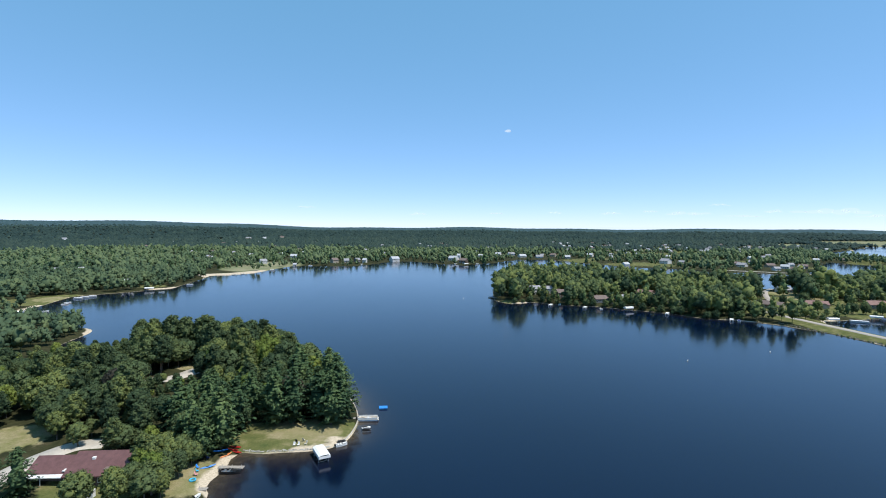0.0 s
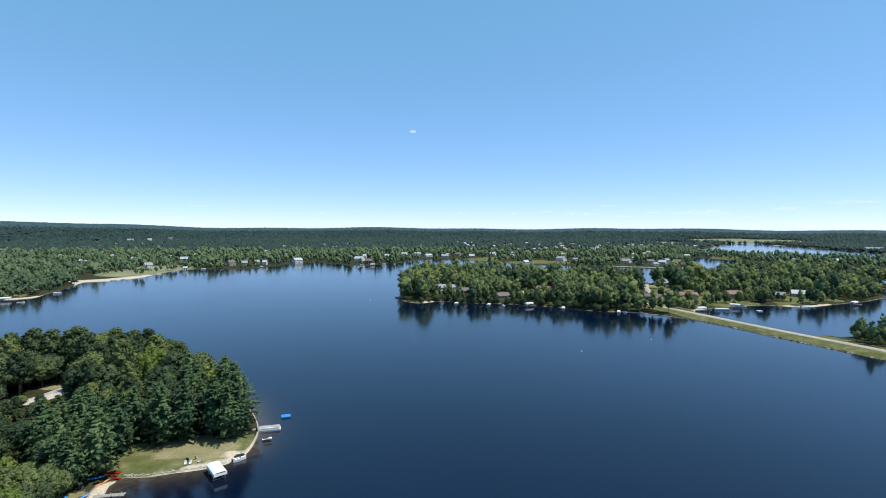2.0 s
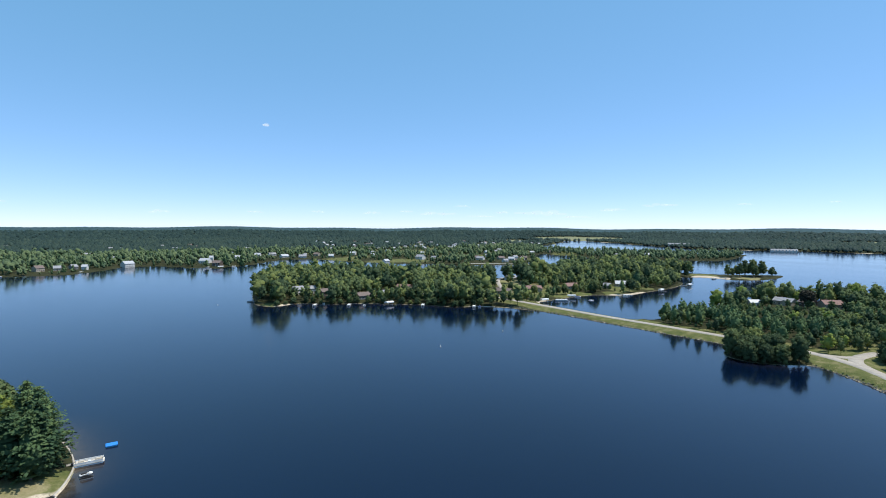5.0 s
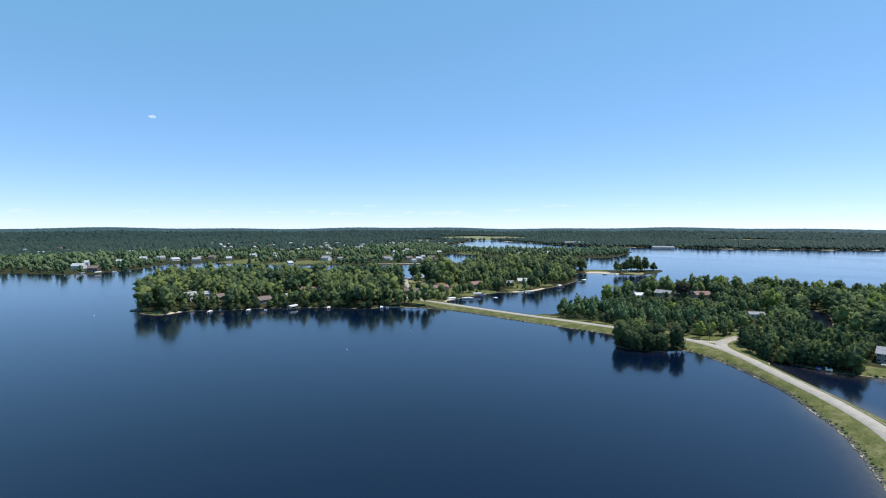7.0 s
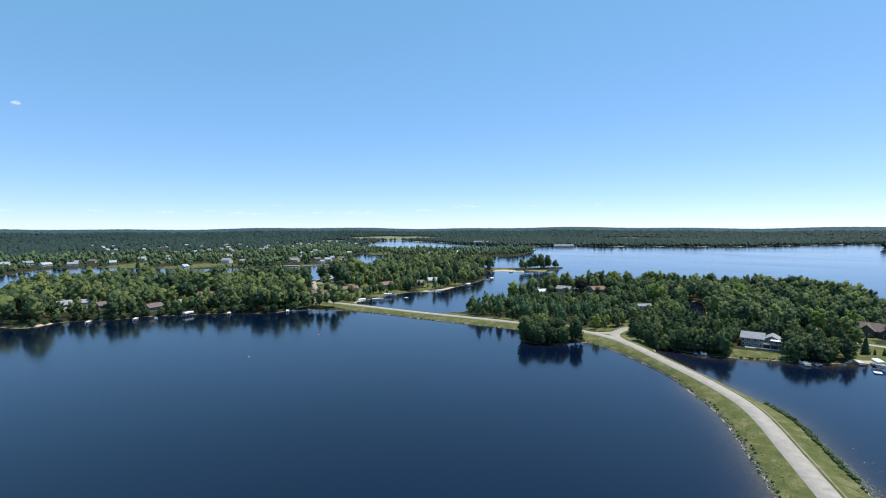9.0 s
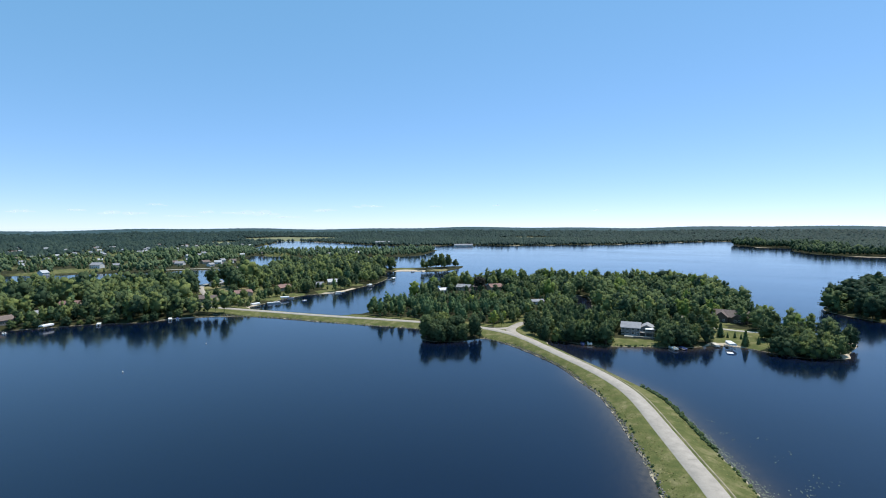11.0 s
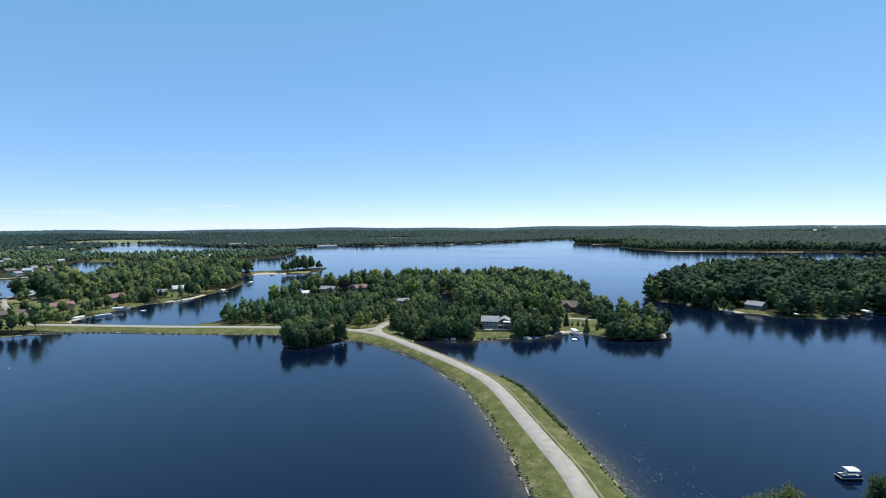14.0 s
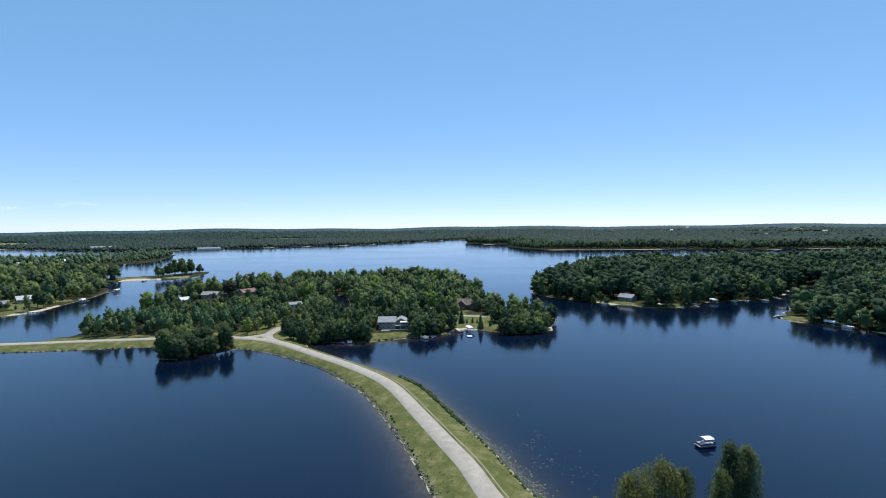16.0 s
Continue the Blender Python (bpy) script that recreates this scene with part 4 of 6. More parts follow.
for x, y, size in ((271, 394, 0.95), (283, 373, 1.0), (304, 366, 1.0), (312, 364, 0.95), (322, 362, 1.1), (296, 405, 1.1), (246, 384, 0.8), (240, 377, 0.7), (250, 375, 0.6), (345, 362, 1.4), (352, 366, 1.3), (385, 355, 1.3)):
    grow(garden, x, y, size)
for x, y, size in ((324, 13, 1.0), (311, 1, 0.95), (324, 9.5, 0.35), (325.5, 6, 0.42), (324, 3, 0.36), (315, -5, 0.5), (296, 366, 0.9), (331, -12, 1.0), (333, -16, 0.9), (420, 128, 1.2), (452, 205, 1.1), (448, 214, 1.0)):
    grow(spruces, x, y, size)
poplar = Kind(broad("narrow dark columnar poplar", LEAF, "poplars", 17, 2.4, 13, 60, 0.6, 0.05, 0.4, name="poplar_tree"))
for x, y in ((497, 166), (500, 155), (486, 150), (512, 118)):
    grow(poplar, x, y, rng.uniform(0.9, 1.05))
# open-stemmed trees on the sandy spit
spit = Kind(broad("tall tree with bare lower stem on the sandy spit", LEAF, "spit trees", 17, 5.0, 10, 40, 0.9, 0.10, 0.2, name="spit_tree"), broad("slender leaning tree on the sandy spit", LEAF, "spit trees", 17, 4.0, 10, 40, 0.9, 0.08, 0.4, name="spit_tree"))
for x, y, size in ((604, 399, 0.85), (612, 398, 0.6), (618, 392, 0.9), (628, 392, 1.08), (634, 386, 1.05), (641, 390, 1.12), (648, 383, 1.05), (655, 385, 0.95), (664, 380, 0.8), (640, 398, 1.0), (676, 385, 0.6), (684, 386, 0.45), (624, 400, 1.0), (650, 394, 1.0), (632, 380, 0.7), (658, 392, 0.9), (560, 436, 0.7), (568, 430, 0.6)):
    grow(spit, x, y, size * 1.2, 1.1)
# the front trees of the homes' shore
shore_broad = Kind(*[broad("green shore tree beside lakeside homes", LEAF, "homes' shore trees", 15, r, 7, 34, 0.85, 0.03, sp, name="shore_tree", fill=1.0) for r, sp in ((4.8, 0.0), (4.4, 0.2), (5.2, 0.05))],
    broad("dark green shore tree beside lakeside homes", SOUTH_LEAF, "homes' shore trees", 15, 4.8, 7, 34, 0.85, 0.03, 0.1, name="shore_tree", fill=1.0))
front = scatter(262, 345, -46, 125, 6.4, 0.5)
front = front[(line_distance(front, ROAD_LINE, False) > 9) & ((front[:, 0] > 268) | (front[:, 1] < 100))]
for x, y in front:
    pine = y > 62 and rng.uniform() < 0.3
    grow(near_pine if pine else shore_broad, x, y, rng.uniform(0.5, 0.68) if pine else rng.uniform(0.6, 0.92) * (1.2 if y < 0 else 1.0))


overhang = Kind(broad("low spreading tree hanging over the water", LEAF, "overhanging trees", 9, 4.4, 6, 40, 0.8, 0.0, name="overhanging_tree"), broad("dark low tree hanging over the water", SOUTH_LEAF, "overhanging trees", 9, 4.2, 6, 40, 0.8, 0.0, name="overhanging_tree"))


def fringe_of(line, step, low_, high_, inland, kind):
    """Trees along a shore line, leaning over the water."""
    line = smooth(line, 4, False)
    seg = np.r_[0, np.cumsum(np.linalg.norm(np.diff(line, axis=0), axis=1))]
    at = np.arange(0.5 * step, seg[-1], step)
    at = at + rng.uniform(-0.3, 0.3, len(at)) * step
    for x, y in np.stack([np.interp(at, seg, line[:, 0]), np.interp(at, seg, line[:, 1])], 1) + inland:
        grow(kind, float(x), float(y), float(rng.uniform(low_, high_)), float(rng.uniform(0.95, 1.25)))


fringe_of([(272, 92), (275, 82), (277, 72), (282, 64)], 3.6, 0.6, 1.0, (0.8, 0.4), overhang)
fringe_of([(289, 39), (292, 31), (298, 24)], 3.6, 0.75, 1.2, (1.5, 1.0), overhang)
fringe_of([(299, -12), (298, -20), (300, -29), (303, -35)], 3.6, 0.8, 1.35, (1.5, 0.5), overhang)
# big trees between the cottages of the wooded point
fringe_of([(58, 414), (75, 421), (86, 418), (100, 407), (122, 402), (139, 391), (168, 372), (187, 350), (204, 346), (212, 340)], 7.5, 0.35, 0.75, (0.8, 1.6), overhang)
fringe_of([(58, 418), (75, 424), (88, 421)], 12, 0.75, 1.1, (0, 4), shore_broad)
fringe_of([(106, 411), (124, 406), (141, 395), (150, 388)], 13.0, 0.75, 1.1, (1, 5), shore_broad)
fringe_of([(156, 386), (170, 377), (186, 358)], 6.5, 0.85, 1.2, (2, 5), shore_broad)
fringe_of([(192, 358), (206, 352), (214, 347)], 6.0, 0.9, 1.15, (1, 4), shore_broad)

# pines and dark maples at the back of the waterfront lawn
for kind, x, y, size, wide in ((near_pine, -36, 156.5, 0.95, 1.1), (near_pine, -41, 160, 1.0, 1.1), (near_pine, -34, 163, 1.0, 1.05), (near_purple, -50, 161, 1.15, 1.15), (near_purple, -111, 166, 0.95, 0.9), (near_broad, -55, 160, 0.95, 1.0), (near_broad, -46, 164, 1.0, 1.0), (near_pine, -66, 147, 0.9, 1.1), (near_pine, -66, 151, 0.85, 1.0), (near_broad, -62, 152, 0.9, 1.0), (near_pine, -69, 141, 0.85, 1.0), (near_light, -74, 124, 0.95, 1.15), (near_light, -57, 191, 1.45, 1.1), (near_light, -50, 189, 1.45, 1.1), (near_light, -62, 173, 1.2, 1.1), (near_light, -69, 173, 1.15, 1.1), (near_light, -73, 180, 1.2, 1.1), (near_grey, -80, 176, 1.1, 1.1)):
    grow(kind, x, y, size, wide)
# trees about the brick house and the side road
for x, y, size in ((288, 113, 0.75), (293, 116, 0.85), (298, 117, 0.9), (304, 131, 0.7), (311, 130, 0.75)):
    grow(shore_broad, x, y, size)
for x, y, size in ((301, 36, 0.85), (306, 38, 0.9), (295, 35, 0.7), (293, 84, 0.7), (286, 92, 0.65), (284, 84, 0.6), (290, 100, 0.75)):
    grow(shore_broad, x, y, size)
for kind, x, y, size in ((near_broad, -70, 124, 1.0), (near_broad, -66.5, 128.5, 0.85), (near_broad, -66.8, 122.5, 0.8), (near_pine, -66, 133, 0.7), (near_broad, -67, 116, 0.9), (near_broad, -103, 137, 0.9), (near_broad, -112, 141, 0.95), (near_broad, -119, 146, 1.0), (near_broad, -90, 133, 0.9), (near_broad, -98, 143, 1.0), (near_broad, -70, 130, 1.0), (near_broad, -68.5, 119, 0.9), (near_pine, -70, 136, 0.9), (near_pine, -68, 134.5, 0.75), (near_grey, -86.5, 115.3, 0.95), (near_light, -69, 116, 1.45), (near_light, -73, 119, 1.4), (near_broad, -66, 113, 0.75), (near_pine, -97.5, 111.0, 0.68), (near_broad, -112, 121, 0.5), (near_broad, -86, 137, 0.8), (near_broad, -93, 139, 0.75), (near_broad, -76, 136, 0.8)):
    grow(kind, x, y, size)


def woods(name, places, heights, templates, mat, label, sink=0.3, up=0.42):
    """Many trees far off, joined into one."""
    if not len(places):
        return None
    z = ground_z(places) - sink
    co, faces, tint, bent, at = [], [], [], [], 0
    which = rng.integers(len(templates), size=len(places))
    x, y = places[:, 0], places[:, 1]
    grove = 0.5 + 0.5 * np.sin(x * 0.019 + 1.7 * np.sin(y * 0.011)) * np.sin(y * 0.023 + 1.4 * np.sin(x * 0.009))
    turn, wide = rng.uniform(0, 2 * np.pi, len(places)), rng.uniform(0.82, 1.22, len(places))
    tints = np.clip(0.55 * rng.uniform(0, 1, len(places)) ** 1.3 + 0.42 * grove, 0, 0.98)
    heights = heights * (0.86 + 0.26 * grove)
    for k, (v, f, *bent_) in enumerate(templates):
        some = np.where(which == k)[0]
        if not len(some):
            continue
        c, s = np.cos(turn[some])[:, None], np.sin(turn[some])[:, None]
        h, w = heights[some][:, None], (heights * wide)[some][:, None]
        p = np.stack([(v[:, 0] * c - v[:, 1] * s) * w + places[some, :1], (v[:, 0] * s + v[:, 1] * c) * w + places[some, 1:], v[:, 2] * h + z[some][:, None]], -1)
        co.append(p.reshape(-1, 3))
        m = bent_[0] if bent_ else crown_normals(v, 0.2, up)
        bent.append(np.stack([m[:, 0] * c - m[:, 1] * s, m[:, 0] * s + m[:, 1] * c, np.broadcast_to(m[:, 2], (len(some), len(v)))], -1).reshape(-1, 3))
        faces.append((f[None] + (at + len(v) * np.arange(len(some)))[:, None, None]).reshape(-1, 3))
        tint.append(np.repeat(tints[some], len(v)))
        at += len(some) * len(v)
    ob = from_arrays(name, np.concatenate(co), np.concatenate(faces), mat, {"tint": np.concatenate(tint)}, normals=np.concatenate(bent))
    return tagged(ob, label, "woods", kind="stuff")


def unit(shape, height):
    return (shape[0] / height, *shape[1:])


def with_stem(shape, r=0.012, top=0.5):
    a = np.arange(4) * np.pi / 2
    ring = np.stack([np.cos(a) * r, np.sin(a) * r, np.zeros(4)], 1)
    f = np.concatenate([[[k, (k + 1) % 4, 4 + (k + 1) % 4], [k, 4 + (k + 1) % 4, 4 + k]] for k in range(4)])
    return joined([shape, (np.concatenate([ring, ring + (0, 0, top)]), f, np.concatenate([ring, ring]) / r)])


MID_BROAD = [with_stem(unit(full_crown(15, r, 11, 11, 0.62, 0.10, s), 15)) for r, s in ((5.2, 0.0), (4.6, 0.1), (5.6, 0.0), (4.0, 0.3), (5.0, 0.1), (4.4, 0.45))]
LOW_BROAD = [with_stem(unit(full_crown(15, r, 9, 7, 0.8, 0.06, s), 15)) for r, s in ((5.4, 0.0), (4.8, 0.15), (5.8, 0.0), (4.4, 0.3))]
MID_PINE = [with_stem(unit(full_crown(18, r, 14, 9, 0.7, 0.03, s, False, 0.34), 18)) for r, s in ((4.6, 0.5), (4.0, 0.65), (5.2, 0.4))]
FAR_TREE = [unit(full_crown(15, r, 4, 0, 1, 0.06, s, False, 0.58), 15) for r, s in ((5.0, 0.1), (4.4, 0.4), (5.6, 0.0), (3.8, 0.5))]
def far_lump():
    """A crown so far off that only its outline counts: a ragged five-sided top."""
    ang = np.arange(5) * 2 * np.pi / 5 + rng.uniform(0, 1)
    ring = np.stack([np.cos(ang), np.sin(ang), np.zeros(5)], 1) * rng.uniform(0.36, 0.56, (5, 1)) + (0, 0, 0.42) + rng.normal(scale=(0, 0, 0.07), size=(5, 3))
    tip = np.array([[*rng.normal(scale=0.08, size=2), rng.uniform(0.9, 1.05)], [0, 0, 0.0]])
    return np.concatenate([ring, tip]), np.array([[k, (k + 1) % 5, 5] for k in range(5)] + [[(k + 1) % 5, k, 6] for k in range(5)])


DISTANT = [far_lump() for _ in range(7)]
FAR_CONE = [unit(spruce_crown(15, 3.6, 4, 5, 2.4), 15)]


def heights(n, low, high):
    """Uneven ages: some saplings, many grown trees, a few that stand out."""
    u = rng.uniform(size=n)
    return np.where(u < 0.28, rng.uniform(0.62, 0.95, n) * low, np.where(u < 0.86, rng.uniform(low, 0.5 * (low + high), n), rng.uniform(0.5 * (low + high), 1.08 * high, n)))


def view_side(q, slack=6.0):
    """Places that any part of the walk looks towards."""
    a = np.degrees(np.arctan2(q[:, 0], q[:, 1]))
    return (a > -42 - slack) & (a < 129 + slack)


def shore_belt(q):
    """The belt of tall trees along the far southern shore."""
    land = land_at(q)
    return (q[:, 0] > 1150) & (q[:, 0] < 1900) & (q[:, 1] > -1000) & (q[:, 1] < 60) & (land > 0) & (land < 95)


def low_before(q):
    """Young trees only between a house and the open lake."""
    out = np.ones(len(q))
    for x, y, _, w, *_ in HOUSES:
        far = math.hypot(x, y)
        if far > 2000 or y < 0 or (300 < x < 480 and 0 < y < 200):
            continue
        way = np.array([x, y]) / far
        back, off = far - q @ way, np.abs(q @ np.array([-way[1], way[0]]))
        out = np.where((back > 0) & (back < max(60, 0.075 * far)) & (off < 0.5 * w + 3), 0.52 if y < 300 else 0.68 if far < 760 else 0.42, out)
    return out


# the homes' wood: a lakeside belt, low gardens behind it, tall trees along the far shore
q = scatter(262, 560, -46, 262, 7.0, 1.0)
q = q[~((q[:, 0] < 345) & (q[:, 1] < 125)) & ~((q[:, 0] < 275.5) & (q[:, 1] < 236)) & ~((q[:, 0] < 286) & (q[:, 1] > 232))]
q = q[~((q[:, 1] > 82) & (q[:, 1] < 108) & (q[:, 0] > 345) & (q[:, 0] < 378))]
n, far, edge = len(q), np.hypot(q[:, 0], q[:, 1]), land_at(q)
pick = rng.uniform(size=n)
grove = (q[:, 1] > 150) & (q[:, 0] < 345)
con = rng.uniform(size=n) < np.where(grove, 0.62, 0.07)
pick = np.where(grove, 0.5 + 0.5 * pick, pick)
tall = rng.uniform(9.5, 16, n)
tall = np.where((q[:, 1] > 100) & (far > 318) & (far < 470), rng.uniform(6.5, 11, n), tall)
tall = np.where((edge < 26) & (far > 430), rng.uniform(10, 21, n), tall)
tall = np.where(con, np.where(q[:, 0] < 318, rng.uniform(12, 16, n), rng.uniform(8.5, 12.5, n)), tall) * low_before(q)
for name, some, mat, label in (("homes_light_trees", ~con & (pick < 0.08), LEAF_LIGHT, "fresh yellow-green trees between the lakeside homes"), ("homes_dark_trees", ~con & (pick > 0.76), SOUTH_LEAF, "dark green broadleaf trees between the lakeside homes"),
        ("homes_woods", ~con & (pick >= 0.08) & (pick <= 0.76), LEAF, "dense green broadleaf trees between the lakeside homes"), ("homes_pines", con, NEEDLE, "dark green pines along the lakeside homes' shore")):
    woods(name, q[some], tall[some], MID_PINE if mat == NEEDLE else MID_BROAD, mat, label)
# single trees that stand out over the roofs
for kind, x, y, size, wide in ((near_light, 455, 158, 1.15, 1.2), (near_purple, 424, 216, 1.0, 1.2), (near_broad, 490, 96, 1.5, 0.8), (near_broad, 482, 108, 1.1, 1.0), (shore_broad, 470, 70, 1.2, 1.2), (shore_broad, 476, 56, 1.15, 1.2), (near_broad, 440, 178, 0.9, 1.0), (shore_broad, 402, 252, 0.95, 0.95), (shore_broad, 426, 200, 0.6, 1.2), (shore_broad, 421, 214, 0.62, 1.2), (shore_broad, 417, 226, 0.55, 1.2), (shore_broad, 408, 240, 0.6, 1.2), (shore_broad, 372, 136, 0.55, 1.3), (shore_broad, 369, 145, 0.5, 1.3), (near_broad, 412, 206, 0.6, 1.2), (shore_broad, 360, 125, 0.6, 1.2), (shore_broad, 366, 118, 0.55, 1.2)):
    grow(kind, x, y, size, wide)
q = scatter(44, 640, 330, 630, 8.1, 2.0)
q = q[~((q[:, 0] > 572) & (q[:, 1] < 445))]
con = rng.uniform(size=len(q)) < 0.12
woods("point_woods", q[~con], heights((~con).sum(), 15.5, 24) * low_before(q[~con]) * np.where((q[~con, 0] > 235) & (q[~con, 1] < 440), 0.7, 1.0), MID_BROAD, LEAF, "dense green broadleaf trees on the wooded point")
woods("point_pines", q[con], heights(con.sum(), 12, 20), MID_PINE, NEEDLE, "dark pines scattered on the wooded point")
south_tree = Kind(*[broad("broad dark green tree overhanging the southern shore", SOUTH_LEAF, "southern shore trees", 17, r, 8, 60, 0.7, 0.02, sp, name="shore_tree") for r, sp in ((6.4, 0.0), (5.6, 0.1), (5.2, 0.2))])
for x, y, size in ((445, -67, 1.0), (436, -72, 1.0), (428, -81, 0.75), (420, -86, 0.7), (411, -91, 0.72), (414, -97, 0.8), (428, -92, 1.1), (404, -131, 0.8), (409, -136, 0.85), (398, -146, 0.72), (401, -158, 0.95), (407, -168, 1.0), (416, -178, 0.95), (432, -106, 1.0), (434, -134, 1.05), (428, -141, 1.0), (427, -206, 0.8), (431, -226, 0.85), (439, -236, 0.9), (326, -226, 0.85), (313, -234, 0.9), (303, -242, 0.95)):
    grow(south_tree, x, y, size)
q = scatter(240, 760, -620, -40, 9.4, 2.0)
fringe = scatter(290, 560, -330, -52, 5.0, 0.8)
fringe = fringe[land_at(fringe) < 6]
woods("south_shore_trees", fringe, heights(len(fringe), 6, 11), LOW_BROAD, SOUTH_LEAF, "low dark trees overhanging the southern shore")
q = q[view_side(q, 0)]
con = rng.uniform(size=len(q)) < 0.12
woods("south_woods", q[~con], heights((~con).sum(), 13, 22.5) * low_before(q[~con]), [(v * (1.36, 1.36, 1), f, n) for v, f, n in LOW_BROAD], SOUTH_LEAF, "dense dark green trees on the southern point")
woods("south_pines", q[con], heights(con.sum(), 12, 21), MID_PINE, NEEDLE, "dark pines on the southern point")
q = np.concatenate([scatter(-420, -206, 236, 345, 8.0, 2.5), scatter(-560, -240, 345, 640, 8.5, 2.5)])
q = q[view_side(q, 2)]
tall = heights(len(q), 10, 17)
tall = np.where(q[:, 1] < 345, np.minimum(tall, 65 - 0.168 * q[:, 1] + rng.uniform(-3, 0.5, len(q))), tall)
q, tall = q[tall > 3], tall[tall > 3]
woods("west_shore_woods", q, tall, LOW_BROAD, FAR_LEAF, "green trees along the western shore")
q = scatter(-900, 700, 640, 1250, 10.5, 3.0)
q = q[view_side(q, 2) & (rng.uniform(size=len(q)) < 0.95 - 0.8 * town(q))]
con = rng.uniform(size=len(q)) < 0.2
woods("north_woods", q[~con], heights((~con).sum(), 9, 17) * low_before(q[~con]), FAR_TREE, FAR_LEAF, "wide green woodland behind the far shore")
woods("north_conifers", q[con], heights(con.sum(), 10, 19), FAR_CONE, NEEDLE, "dark conifers scattered in the far woodland")
q = np.concatenate([scatter(700, 1250, 560, 1250, 11, 3.0), scatter(760, 1050, -1000, -150, 12, 3.0)])
q = q[view_side(q, 2)]
woods("strip_woods", q, heights(len(q), 9, 17), FAR_TREE, FAR_LEAF, "trees on the far narrow point and southern shore")
q = np.concatenate([scatter(-2300, 2400, 1250, 2300, 12.5, 4.0), scatter(1250, 2500, -1500, 1250, 12.5, 4.0), scatter(-2300, -900, 500, 1250, 12.5, 4)])
q = q[view_side(q, 2) & (rng.uniform(size=len(q)) < 0.95 - 0.8 * town(q)) & ~shore_belt(q) & (np.hypot(q[:, 0], q[:, 1]) < 2280)]
woods("distant_woods", q, heights(len(q), 10, 15) * low_before(q), DISTANT, HAZED_HILL_LEAF, "distant woodland stretching to the horizon", up=0.5)
q = scatter(1150, 1900, -1000, 60, 9.5, 1.5)
q = q[shore_belt(q)]
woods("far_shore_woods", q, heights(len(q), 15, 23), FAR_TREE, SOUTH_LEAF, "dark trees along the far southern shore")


q = np.concatenate([scatter(-3700, 3700, 1000, 3700, 21, 4.0), scatter(1900, 3700, -3000, 1000, 21, 4.0)])
far = np.hypot(q[:, 0], q[:, 1])
q = q[view_side(q, 0) & (far > 2275) & (far < 3600) & (rng.uniform(size=len(q)) < 0.93)]
woods("distant_woods", q, heights(len(q), 11, 16), [(v * (1.5, 1.5, 1), f) for v, f in DISTANT], HAZED_HILL_LEAF, "farther woodland rising towards the hills", up=0.7)


# the closed canopy of the farthest woods, rising to the hills
a = np.radians(np.arange(-49, 137, 0.17))
r = 3450 * 1.0092 ** np.arange(0, 41)
rr, aa = np.meshgrid(r, a, indexing="ij")
q = np.stack([(rr * np.sin(aa)).ravel(), (rr * np.cos(aa)).ravel()], 1)
rise = np.clip(13 * ramp01(land_at(q), 20, 60) - 15 * round_spots(q, FIELDS, 45), -4, 9) - 2
z = ground_z(q) + rise + rng.normal(scale=1.7, size=len(q)) * np.clip(rise / 9, 0, 1)
q += rng.normal(scale=5.0, size=q.shape)
i = np.arange(len(q)).reshape(rr.shape)
quads = np.stack([i[:-1, :-1], i[:-1, 1:], i[1:, 1:], i[1:, :-1]], -1).reshape(-1, 4)
quads = quads[(land_at(q) > 15)[quads].all(1)]
tagged(from_arrays("horizon_woods", np.c_[q, z], quads[:, ::-1], HAZED_HORIZON_LEAF, {"tint": rng.uniform(0, 1, len(q))}), "unbroken dark woodland along the horizon", "woods", kind="stuff")

# ---- building blocks ----
def box(bm, x0, x1, y0, y1, z0, z1):
    v = [bm.verts.new((x, y, z)) for x in (x0, x1) for y in (y0, y1) for z in (z0, z1)]
    for f in ((0, 1, 3, 2), (4, 6, 7, 5), (0, 4, 5, 1), (2, 3, 7, 6), (0, 2, 6, 4), (1, 5, 7, 3)):
        bm.faces.new([v[k] for k in f])


def boxes(*sizes):
    bm = bmesh.new()
    for s in sizes:
        box(bm, *s)
    return bm


def prism(bm, outline, y0, y1):
    """A slab from an outline in x and z, from y0 to y1."""
    a, b = [bm.verts.new((x, y0, z)) for x, z in outline], [bm.verts.new((x, y1, z)) for x, z in outline]
    bm.faces.new(a)
    bm.faces.new(b[::-1])
    for k in range(len(a)):
        bm.faces.new((a[k], b[k], b[(k + 1) % len(a)], a[(k + 1) % len(a)]))


def tube_between(bm, a, b, r, sides=8):
    a, b = Vector(a), Vector(b)
    turn = (b - a).to_track_quat("Z", "Y").to_matrix()
    rings = [[bm.verts.new(p + turn @ Vector((r * math.cos(k * 2 * math.pi / sides), r * math.sin(k * 2 * math.pi / sides), 0))) for k in range(sides)] for p in (a, b)]
    for k in range(sides):
        bm.faces.new((rings[0][k], rings[0][(k + 1) % sides], rings[1][(k + 1) % sides], rings[1][k]))
    bm.faces.new(rings[0][::-1])
    bm.faces.new(rings[1])


def part(name, bm, mat, parent, label="", bevel=0.0):
    """One mesh object under a thing or a part."""
    if bevel:
        bmesh.ops.bevel(bm, geom=bm.edges[:], offset=bevel, segments=1, affect="EDGES", clamp_overlap=True)
    bmesh.ops.recalc_face_normals(bm, faces=bm.faces[:])
    me = bpy.data.meshes.new(name)
    bm.to_mesh(me)
    bm.free()
    me.materials.append(mat)
    ob = new(name, me)
    ob.parent = parent
    return tagged(ob, label)


def level(x, y):
    return float(ground_z((x, y))[0])


